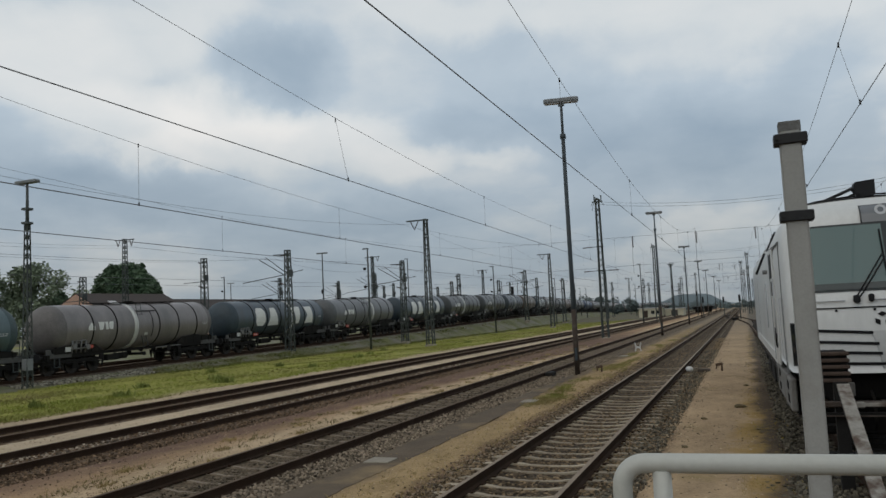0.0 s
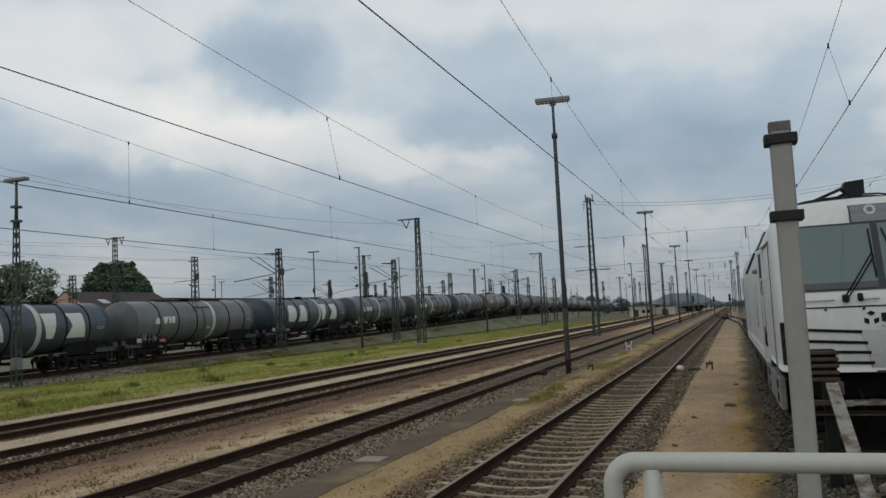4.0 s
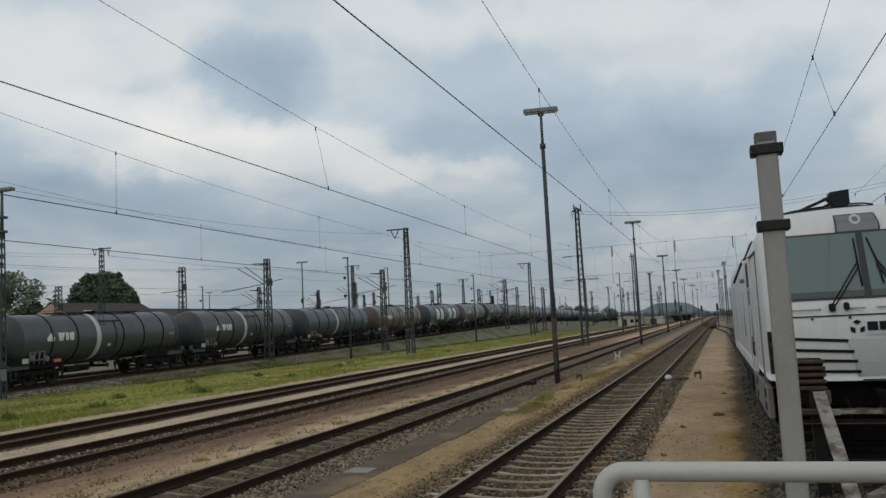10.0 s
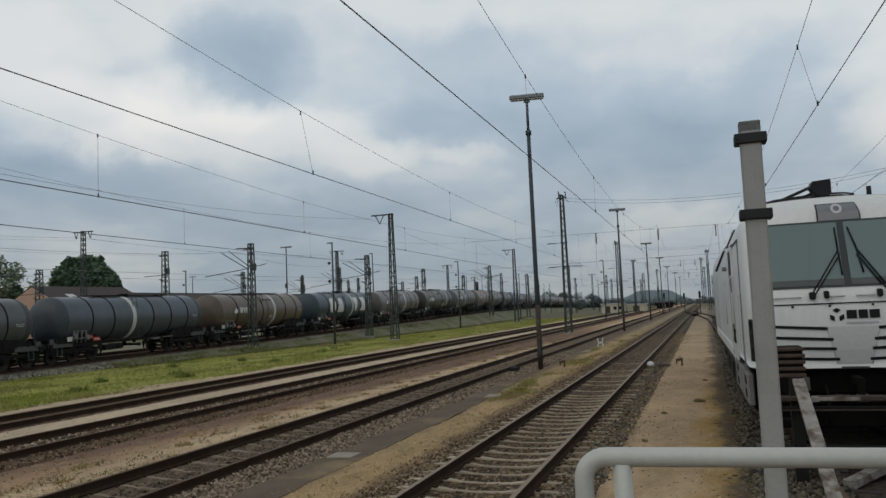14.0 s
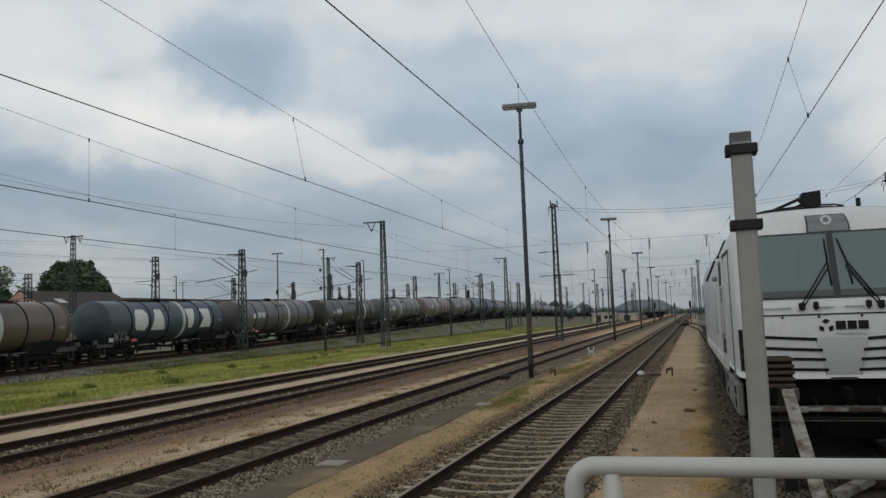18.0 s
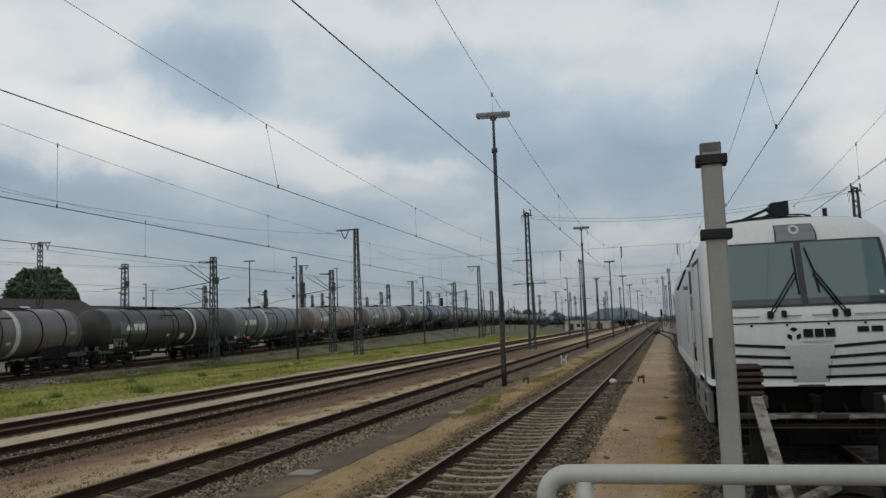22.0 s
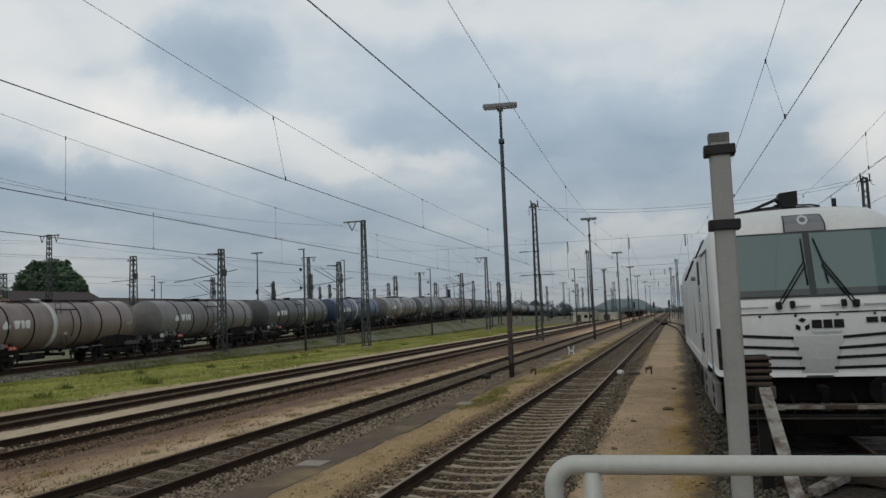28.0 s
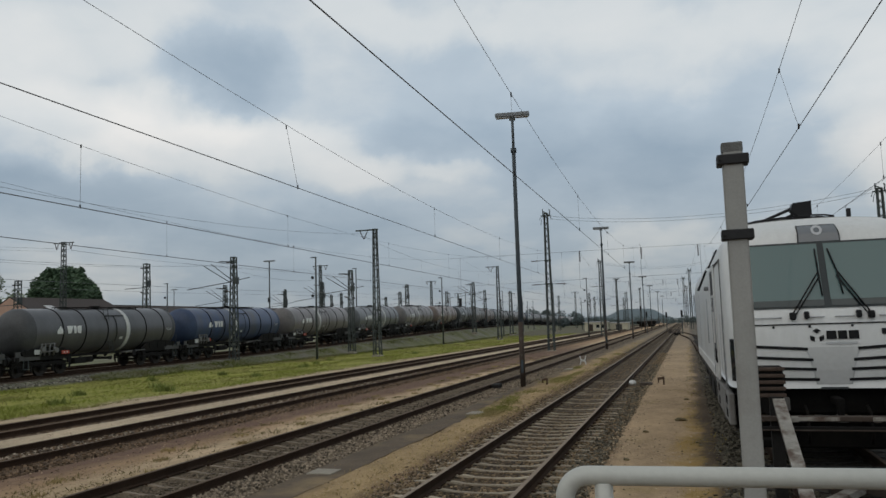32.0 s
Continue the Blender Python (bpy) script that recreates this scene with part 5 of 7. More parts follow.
# ---- buffer stop ----
def build_buffer_stop():
    t = thing("buffer_stop", LOCO_X - 0.14, 11.75, 0, "rusty steel buffer stop with pale peeling diagonal struts", "buffer stop", rz=math.degrees(SLANT))
    for s in (-0.87, 0.75):
        part("upright", boxes((s - 0.08, s + 0.08, 0.0, 0.16, -0.3, 1.25), bevel=0.01), UNDER, t)
        bm = bmesh.new()
        bar(bm, (s + 0.0, -0.3, 1.24), (s + 0.0, -3.8, -0.25), 0.15, 0.04)
        part("diagonal_strut", bm, PALE_BEAM, t, "pale strut with peeling paint")
        bm = bmesh.new()
        bar(bm, (s - 0.02, -0.2, 1.12), (s - 0.02, -3.6, -0.3), 0.03, 0.16)
        part("strut_web", bm, RUST, t)
        part("foot_plate", boxes((s - 0.2, s + 0.2, -4.1, -3.6, -0.3, -0.22)), RUST, t)
        part("bolt_plate", boxes((s + 0.06, s + 0.26, -0.13, -0.085, 0.92, 1.0), bevel=0.01), PALE_BEAM, t)
        for z in (0.94, 1.0):
            part("bolt", rods(((s + 0.14, -0.16, z), (s + 0.14, -0.1, z), 0.018)), RUST, t)
        part("grey_bracket", boxes((s + 0.1, s + 0.18, 0.0, 0.08, 1.06, 1.24), bevel=0.01), GRIMY, t)
    part("buffer_block", boxes((-1.22, -0.74, 0.12, 0.42, 1.24, 1.66), bevel=0.015), UNDER, t)
    for k in range(5):
        part("timber_slat", boxes((-1.24, -0.72, 0.05, 0.13, 1.24 + k * 0.09, 1.29 + k * 0.09), bevel=0.01), TIMBER, t)
    part("cross_beam", boxes((-1.35, 1.35, -0.08, 0.05, 0.925, 0.995), bevel=0.01), RUST, t)
    for x0, x1 in ((-0.62, -0.1), (0.3, 0.92)):
        part("cross_beam_face", boxes((x0, x1, -0.09, -0.079, 0.935, 0.985)), PALE_BEAM, t)
    part("lower_channel", boxes((-1.3, 1.3, -0.05, 0.03, 0.8, 0.85), bevel=0.01), UNDER, t)
    part("lower_channel_lip", boxes((-1.3, 1.3, -0.08, -0.05, 0.8, 0.815)), RUST, t)
    part("lower_beam", boxes((-1.1, 1.1, 0.3, 0.42, 0.1, 0.26), bevel=0.01), UNDER, t)
    for p, q, w, m in (((-0.35, -0.25, -0.13), (0.2, 0.5, -0.06), 0.16, PALE_BEAM), ((0.3, 0.5, -0.06), (1.0, -0.1, -0.13), 0.18, RUST), ((-0.2, 0.55, -0.1), (1.2, 0.6, -0.08), 0.2, RUST)):
        bm = bmesh.new()
        bar(bm, p, q, w, 0.1)
        part("fallen_timber", bm, m, t)


build_buffer_stop()


# ---- post and handrail beside the camera ----
POST_Y = 7.0


def build_post():
    k = POST_Y / 7.0
    t = thing("concrete_post", 0.441 * k, POST_Y, -0.3, "weathered square concrete post with two black iron bands", "post")
    top = EYE_Z + 0.3 + 1.47 * k
    bm = bmesh.new()
    a, b = 0.083 * k, 0.084 * k
    vs = [bm.verts.new((x * w, y * w * 0.8, z)) for z, w in ((0, a), (top, b)) for x, y in ((-1, -1), (1, -1), (1, 1), (-1, 1))]
    for q in ((3, 2, 1, 0), (4, 5, 6, 7), (0, 1, 5, 4), (1, 2, 6, 5), (2, 3, 7, 6), (3, 0, 4, 7)):
        bm.faces.new([vs[i] for i in q])
    bmesh.ops.bevel(bm, geom=list(bm.edges), offset=0.012, segments=2, affect="EDGES")
    part("shaft", bm, CONCRETE_POST, t)
    part("weathered_cap", boxes((-b - 0.002, b + 0.002, -b * 0.8 - 0.002, b * 0.8 + 0.002, top - 0.085, top + 0.004), bevel=0.008), CONCRETE_TOP, t, "darker chipped top of the post")
    for dz in (1.325, 0.68):
        z = EYE_Z + 0.3 + dz * k
        w = 0.129 * k
        part("iron_band", boxes((-w, w, -0.092 * k, 0.092 * k, z - 0.043 * k, z + 0.043 * k), bevel=0.008), BLACK_IRON, t, "black iron clamp band")
        part("clamp_bolt", rods(((-w * 0.8, -0.115 * k, z), (-w * 0.8, 0.115 * k, z), 0.012)), BLACK_IRON, t)


build_post()


def build_handrail():
    t = thing("handrail", 0, 0, 0, "pale grey painted tubular steel handrail", "handrail")
    r, z = 0.0225, 2.03
    d = Vector((0.55, 0.04, 0)).normalized()
    a = Vector((-0.12, 1.87, z))
    start, end = a - d * 0.18, a + d * 1.7
    pts = [end, start + d * 0.055]
    for k in range(1, 9):
        q = k / 8 * math.pi / 2
        pts.append(start + d * (0.055 - 0.055 * math.sin(q)) - Vector((0, 0, 0.055 * (1 - math.cos(q)))))
    pts.append(Vector((start.x, start.y, -0.2)))
    part("top_rail", tube(bmesh.new(), pts, r, 16), TUBE_WHITE, t)
    p = a - d * 0.09
    part("upright", rod(bmesh.new(), (p.x, p.y, z - 0.015), (p.x, p.y, -0.2), 0.0215, 14), TUBE_WHITE, t)
    p = end - d * 0.2
    part("upright", rod(bmesh.new(), (p.x, p.y, z - 0.015), (p.x, p.y, -0.2), 0.0215, 14), TUBE_WHITE, t)


build_handrail()


# ---- tank wagons ----
TANK_R, TANK_Z, TANK_L = 1.47, 2.6, 14.6
HEAD = 0.95


def tank_patch(bm, y0, y1, a0, a1, off=0.012, ny=2, na=8, sides=(1, -1)):
    """A sheet on the tank's side: along y, from angle a0 to a1 (degrees above the side's middle)."""
    for sgn in sides:
        g = []
        for i in range(ny + 1):
            y = (y0 + (y1 - y0) * i / ny) * (1 if sgn == 1 else -1)
            g.append([bm.verts.new((sgn * (TANK_R + off) * math.cos(radians(a0 + (a1 - a0) * k / na)), y, TANK_Z + (TANK_R + off) * math.sin(radians(a0 + (a1 - a0) * k / na)))) for k in range(na + 1)])
        for p, q in zip(g, g[1:]):
            for k in range(na):
                bm.faces.new((p[k], q[k], q[k + 1], p[k + 1]))
    return bm


def side_shape(bm, pts, sgn, off=0.02):
    """A flat shape laid on one side of the tank: points of (y, degrees)."""
    face = bm.faces.new([bm.verts.new((sgn * (TANK_R + off) * math.cos(radians(a)), y * sgn, TANK_Z + (TANK_R + off) * math.sin(radians(a)))) for y, a in pts])
    bmesh.ops.triangulate(bm, faces=[face])
    for cut in range(2):
        bmesh.ops.subdivide_edges(bm, edges=list(bm.edges), cuts=1, use_grid_fill=True)
    for v in bm.verts:
        q = Vector((v.co.x, v.co.z - TANK_Z))
        q = q.normalized() * (TANK_R + off)
        v.co.x, v.co.z = q.x, TANK_Z + q.y


def ring(bm, y0, y1, off, seg=40):
    rows = []
    for y, r in ((y0, TANK_R - 0.01), (y0, TANK_R + off), (y1, TANK_R + off), (y1, TANK_R - 0.01)):
        rows.append([bm.verts.new((r * math.cos(k * math.tau / seg), y, TANK_Z + r * math.sin(k * math.tau / seg))) for k in range(seg)])
    for a, b in zip(rows, rows[1:]):
        for k in range(seg):
            f = bm.faces.new((a[k], a[(k + 1) % seg], b[(k + 1) % seg], b[k]))
            f.smooth = True
    return bm


def tank_mesh():
    """A long drum with deeply dished heads."""
    bm = bmesh.new()
    seg = 48
    h = TANK_L / 2
    prof = []
    for k in range(1, 13):
        q = k / 12 * math.pi / 2
        prof.append((-h + HEAD * (1 - math.cos(q) ** 0.85), TANK_R * math.sin(q) ** 0.72))
    prof += [(-3.6, TANK_R), (-1.2, TANK_R), (1.2, TANK_R), (3.6, TANK_R)] + [(-y, r) for y, r in reversed(prof)]
    rows = [[bm.verts.new((r * math.cos(k * math.tau / seg), y, TANK_Z + r * math.sin(k * math.tau / seg))) for k in range(seg)] for y, r in prof]
    for a, b in zip(rows, rows[1:]):
        for k in range(seg):
            f = bm.faces.new((a[k], a[(k + 1) % seg], b[(k + 1) % seg], b[k]))
            f.smooth = True
    bm.faces.new(list(reversed(rows[0])))
    bm.faces.new(rows[-1])
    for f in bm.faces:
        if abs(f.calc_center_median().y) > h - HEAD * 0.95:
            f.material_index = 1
    return bm


BOGIES, AXLE = (-5.5, 5.3), 1.65
WHEEL_R = 0.46


def wheelset_mesh():
    bm = bmesh.new()
    for s in (-1, 1):
        rod(bm, (s * 0.69, 0, 0), (s * 0.82, 0, 0), WHEEL_R, 28)
        rod(bm, (s * 0.67, 0, 0), (s * 0.70, 0, 0), WHEEL_R + 0.03, 28)
        rod(bm, (s * 0.82, 0, 0), (s * 0.86, 0, 0), 0.16, 12)
        for k in range(4):
            a = k * math.pi / 2
            box(bm, s * 0.823 - 0.004, s * 0.823 + 0.004, 0.25 * math.cos(a) - 0.05, 0.25 * math.cos(a) + 0.05, 0.25 * math.sin(a) - 0.05, 0.25 * math.sin(a) + 0.05)
    rod(bm, (-0.7, 0, 0), (0.7, 0, 0), 0.085, 10)
    return mesh_of("wheelset", bm, WHEEL)


def bogie_mesh():
    """Six-wheeled bogie: side frames, axle boxes on leaf springs, brake gear between the wheels."""
    bm = bmesh.new()
    for s in (-1, 1):
        x = s * 1.0
        box(bm, x - 0.06, x + 0.06, -2.25, 2.25, 0.66, 0.84)
        for y in (-AXLE, 0, AXLE):
            box(bm, x - 0.09, x + 0.09, y - 0.17, y + 0.17, 0.3, 0.64)
            box(bm, x + s * 0.09 - 0.03, x + s * 0.09 + 0.03, y - 0.11, y + 0.11, 0.36, 0.58)
            for k in range(4):
                w = 0.62 - 0.12 * k
                box(bm, x - 0.045, x + 0.045, y - w, y + w, 0.62 - 0.03 * k - 0.012, 0.62 - 0.03 * k + 0.012)
            for d in (-0.62, 0.62):
                rod(bm, (x, y + d, 0.5), (x, y + d, 0.7), 0.03, 6)
        for y in (-AXLE / 2, AXLE / 2):
            bar(bm, (x, y, 0.8), (x, y, 0.28), 0.05, 0.12)
        for e in (-1, 1):
            bar(bm, (x, e * 2.2, 0.75), (x, e * 2.15, 0.3), 0.05, 0.1)
    for y in (-0.82, 0.82):
        box(bm, -1.0, 1.0, y - 0.12, y + 0.12, 0.62, 0.88)
    for y in (-2.2, 2.2):
        box(bm, -1.0, 1.0, y - 0.05, y + 0.05, 0.66, 0.8)
    return mesh_of("bogie", bm, UNDER)


def cradle_mesh():
    """Wedge-shaped steel cradle plate under one side of the drum, its dark shape also standing in for the drum's shade;
    the wagon's end lies towards +y.
    """
    bm = bmesh.new()
    pts = [(-2.1, 1.19), (1.55, 1.19), (1.75, 1.52), (-0.2, 1.74), (-1.5, 1.62)]
    g = [[bm.verts.new((d, y, z)) for y, z in pts] for d in (-0.04, 0.05)]
    bm.faces.new(g[0])
    bm.faces.new(list(reversed(g[1])))
    for k in range(5):
        bm.faces.new((g[0][k], g[1][k], g[1][(k + 1) % 5], g[0][(k + 1) % 5]))
    bmesh.ops.recalc_face_normals(bm, faces=bm.faces)
    for y in (-1.2, -0.3, 0.6, 1.4):
        box(bm, -0.07, 0.08, y - 0.03, y + 0.03, 1.19, 1.6)
    return mesh_of("tank_cradle", bm, UNDER)


def hatch_mesh(y0, y1, upright, plate):
    """Outline of a service hatch: a bar along the upper flank and an upright down from it."""
    obs = []
    for sgn in (1, -1):
        bm = tank_patch(bmesh.new(), y0, y1, 37, 40.5, 0.02, 2, 1, (sgn,))
        obs.append(mesh_of("hatch_bar", bm, RING_DARK))
        bm = tank_patch(bmesh.new(), upright - 0.04, upright + 0.04, -32, 38, 0.022, 1, 8, (sgn,))
        obs.append(mesh_of("hatch_upright", bm, RING_DARK))
        bm = tank_patch(bmesh.new(), plate, plate + 0.3, -26, -19, 0.018, 1, 1, (sgn,))
        obs.append(mesh_of("hatch_plate", bm, BAND_WHITE))
    return obs


RING_DARK = mat("dark_tank_hoop", (0.016, 0.015, 0.015), 0.8, 0, 0.3, 2, 20, 0.1, spec=0.2)
PIPE_PALE = mat("pale_dusty_pipe_paint", (0.17, 0.17, 0.165), 0.7, 0, 0.3, 3, 20, 0.1, (0.12, 0.11, 0.1), 0.55)
SOLEBAR = mat("dusty_grey_end_sill", (0.075, 0.073, 0.07), 0.8, 0, 0.3, 2, 20, 0.1, (0.05, 0.045, 0.04), 0.55)


def fixtures():
    """Meshes shared by all wagons."""
    f = {}
    f["wheelset"], f["bogie"] = wheelset_mesh(), bogie_mesh()
    f["solebar"] = mesh_of("solebar", boxes((-0.08, 0.08, -2.1, 2.1, 0.95, 1.2), (-0.1, 0.1, -2.1, 2.1, 1.17, 1.2)), UNDER)
    f["centre_sill"] = mesh_of("centre_sill", boxes((-0.6, -0.5, -3.7, 3.7, 0.98, 1.14), (-0.55, 0.55, -0.1, 0.1, 1.0, 1.12), (0.5, 0.6, -3.7, 3.7, 0.98, 1.14)), UNDER)
    f["headstock"] = mesh_of("headstock", boxes((-1.3, 1.3, -0.1, 0.1, 0.85, 1.2), bevel=0.015), UNDER)
    f["bolster"] = mesh_of("bolster", boxes((-0.9, 0.9, -0.4, 0.4, 0.88, 1.35), bevel=0.02), UNDER)
    bm = rod(bmesh.new(), (0, 0, 0), (0, 0.42, 0), 0.09, 10)
    rod(bm, (0, 0.42, 0), (0, 0.5, 0), 0.24, 16)
    f["buffer"] = mesh_of("buffer", bm, BLACK_IRON)
    f["coupling"] = mesh_of("coupling", boxes((-0.05, 0.05, 0, 0.32, -0.06, 0.06), (-0.05, 0.05, 0.22, 0.36, -0.3, 0.0)), BLACK_IRON)
    bm = bmesh.new()
    top = TANK_Z + TANK_R
    box(bm, -0.4, 0.4, -3.4, 3.9, top + 0.05, top + 0.09)
    for y in (-3.2, -2, -1, 1, 2, 3, 3.7):
        for s in (-0.3, 0.3):
            box(bm, s - 0.02, s + 0.02, y - 0.02, y + 0.02, top - 0.08, top + 0.06)
    f["walkway"] = mesh_of("walkway", bm, UNDER)
    bm = rod(bmesh.new(), (0, 0, 3.98), (0, 0, 4.2), 0.3, 16)
    rod(bm, (0, 0, 4.2), (0, 0, 4.24), 0.34, 16)
    f["manhole"] = mesh_of("manhole", bm, UNDER)
    bm = bmesh.new()
    for x in (-0.2, 0.2):
        rod(bm, (x, 0, 1.1), (x, 0, 4.14), 0.02, 5)
    for k in range(10):
        rod(bm, (-0.2, 0, 1.3 + k * 0.3), (0.2, 0, 1.3 + k * 0.3), 0.014, 5)
    f["ladder"] = mesh_of("ladder", bm, STEEL_DARK)
    bm = bmesh.new()
    box(bm, -1.25, 1.25, 0, 0.5, 1.2, 1.24)
    for x in (-1.2, 0, 1.2):
        rod(bm, (x, 0.02, 1.2), (x, 0.02, 2.1), 0.018, 5)
    rod(bm, (-1.2, 0.02, 2.1), (1.2, 0.02, 2.1), 0.018, 5)
    f["brake_platform"] = mesh_of("brake_platform", bm, STEEL_DARK)
    bm = bmesh.new()
    rod(bm, (-1.2, 0, 0.75), (1.2, 0, 0.75), 0.09, 10)
    rod(bm, (0, 0, 0.75), (0, 0, 1.35), 0.14, 10)
    for s in (-1, 1):
        rod(bm, (s * 1.2, 0, 0.75), (s * 1.3, 0, 0.75), 0.13, 12)
    f["outlet_pipe"] = mesh_of("outlet_pipe", bm, UNDER)
    f["brake_cylinder"] = mesh_of("brake_cylinder", rod(bmesh.new(), (0.35, -1.6, 0.72), (0.35, -0.7, 0.72), 0.2, 12), UNDER)
    bm = bmesh.new()
    box(bm, -0.12, 0.12, -1.25, 1.25, 1.2, 1.6)
    f["saddle"] = mesh_of("saddle", bm, STEEL_DARK)
    f["side_rod"] = mesh_of("side_rod", rod(bmesh.new(), (1.18, 1.2, 1.05), (1.18, 3.6, 1.1), 0.04, 6), PIPE_PALE)
    f["brake_hose"] = mesh_of("brake_hose", tube(bmesh.new(), [(0, 0, 0.95), (0, 0.2, 0.85), (0, 0.28, 0.6), (0, 0.15, 0.5)], 0.03), RUBBER)
    f["step"] = mesh_of("step", boxes((-0.03, 0.03, -0.2, -0.16, 0.45, 1.0), (-0.03, 0.03, 0.16, 0.2, 0.45, 1.0), (-0.08, 0.1, -0.2, 0.2, 0.45, 0.49)), STEEL_DARK)
    f["bracket"] = mesh_of("lift_bracket", boxes((-0.06, 0.06, -0.15, 0.15, 0.7, 1.0)), UNDER)
    bm = rod(bmesh.new(), (0, 0, -0.02), (0, 0, 0.02), 0.2, 14)
    f["handwheel"] = mesh_of("handwheel", bm, UNDER)
    f["valve_box"] = mesh_of("valve_box", boxes((-0.2, 0.2, -0.5, 0.5, 0.55, 0.92), bevel=0.03), UNDER)
    f["notice"] = mesh_of("notice", boxes((-0.02, 0.02, -0.16, 0.16, 1.3, 1.52), (-0.02, 0.02, 0.3, 0.5, 1.35, 1.75)), BAND_WHITE)
    f["riser_pipe"] = mesh_of("riser_pipe", rod(bmesh.new(), (0, 0, 1.2), (0.03, 0.06, 1.95), 0.045, 6), PIPE_PALE)
    f["cross_pipe"] = mesh_of("cross_pipe", rod(bmesh.new(), (0.02, -0.75, 0), (0.02, 0.35, 0.05), 0.045, 6), PIPE_PALE)
    f["valve_drum"] = mesh_of("valve_drum", rod(bmesh.new(), (-0.05, 0, 0), (0.12, 0, 0), 0.16, 14), PIPE_PALE)
    f["cradle"] = cradle_mesh()
    f["end_sill"] = mesh_of("end_sill", boxes((-0.02, 0.05, -0.9, 0.95, 0.97, 1.26), (-0.02, 0.06, 0.55, 0.9, 1.26, 1.5), bevel=0.01), SOLEBAR)
    f["red_plate"] = mesh_of("red_plate", boxes((-0.015, 0.015, -0.3, 0.3, -0.11, 0.1)), RED_TAG)
    f["diamond"] = mesh_of("diamond", box(bmesh.new(), -0.006, 0.006, -0.045, 0.045, -0.045, 0.045, m=Matrix.Rotation(math.pi / 4, 4, "X")), BAND_WHITE)
    f["hatch_after"], f["hatch_before"] = hatch_mesh(-0.55, 1.31, 0.64, -0.05), hatch_mesh(-0.4, 1.4, 0.39, 0.75)
    f["ring"] = mesh_of("tank_ring", ring(bmesh.new(), -0.045, 0.045, 0.03), RING_DARK)
    f["band"] = mesh_of("band", ring(bmesh.new(), -0.17, 0.17, 0.02), BAND_WHITE)
    f["data_board"] = mesh_of("data_board", boxes((-0.02, 0.02, -0.22, 0.22, 1.3, 1.58)), BAND_WHITE)
    f["red_box"] = mesh_of("marker_box", boxes((-0.02, 0.02, -0.12, 0.12, 1.3, 1.5)), RED_TAG)
    # small owner's mark: emblem and three blocks; large one: four tall tapering blocks
    small = [[(-4.8, -5), (-4.3, -5), (-4.27, 2), (-4.54, 13.5), (-4.82, 2)], [(-4.02, 13.5), (-3.52, 13.5), (-3.68, -5), (-3.94, -5)],
             [(-3.48, 13.5), (-3.24, 13.5), (-3.24, -5), (-3.44, -5)], [(-3.18, 10), (-3.08, 13.5), (-2.8, 13.5), (-2.86, -5), (-3.08, -5), (-3.18, -1)]]
    large = [[(-3.8, -23), (-3.0, -25), (-2.72, -10), (-2.72, 20), (-3.0, 34), (-3.75, 35), (-4.02, 22), (-4.05, -12)],
             [(-2.3, -25), (-0.8, -25), (-1.15, 34), (-1.85, 34)],
             [(1.62, 35), (2.72, 35), (2.62, 16), (2.42, -24), (1.95, -24), (1.72, 16)],
             [(3.35, -25), (4.75, -25), (4.3, 4), (4.62, 34), (3.4, 34), (3.75, 4)]]
    f["small_mark"], f["large_mark"] = [], []
    for key, rows in (("small_mark", small), ("large_mark", large)):
        for pts in rows:
            for sgn in (1, -1):
                bm = bmesh.new()
                side_shape(bm, pts, sgn)
                f[key].append(mesh_of("mark_block", bm, LOGO_WHITE))
    f["cleaned_panel"] = mesh_of("cleaned_panel", tank_patch(bmesh.new(), -5.4, -2.6, -14, 22, 0.008, 2, 8, (1,)), mat("dusty_grey_panel", (0.15, 0.145, 0.135), 0.6, 0, 0.25, 1, 12, 0.02, (0.08, 0.07, 0.06), 0.6))
    bm = bmesh.new()
    side_shape(bm, [(1.55, -38), (2.1, -38), (2.25, -20), (1.7, -20)], 1)
    f["white_sheet"] = mesh_of("white_sheet", bm, BAND_WHITE)
    f["stencil"] = [mesh_of("stencil", tank_patch(bmesh.new(), y, y + w, a, a + 2, 0.014, 1, 1, (1,)), LOGO_GREY)
                    for y, w, a in ((5.62, 0.16, -3), (5.84, 0.12, -3), (6.02, 0.18, -3), (5.7, 0.45, -7))]
    return f


TANK_COLOURS = {
    "teal": (0.058, 0.097, 0.105), "grey": (0.178, 0.163, 0.157), "slate": (0.13, 0.136, 0.142), "navy": (0.04, 0.064, 0.084),
    "charcoal": (0.06, 0.066, 0.069), "blue_grey": (0.05, 0.064, 0.08), "brown": (0.125, 0.092, 0.067), "black_brown": (0.042, 0.036, 0.032),
    "dim_grey": (0.125, 0.11, 0.106), "rusty_grey": (0.215, 0.165, 0.143), "green_grey": (0.078, 0.079, 0.082), "blue": (0.03, 0.057, 0.128)}
TANK_WORDS = {
    "teal": "dark teal", "grey": "dull grey", "slate": "slate grey", "navy": "glossy dark navy", "charcoal": "charcoal grey", "blue_grey": "dark blue-grey",
    "brown": "rust-brown", "black_brown": "sooty black-brown", "dim_grey": "grimy dark grey", "rusty_grey": "grimy brownish grey", "green_grey": "dark sooty grey", "blue": "deep blue"}
TANK_DIRT = {"navy": (0.05, 0.05, 0.055), "blue": (0.06, 0.06, 0.07)}
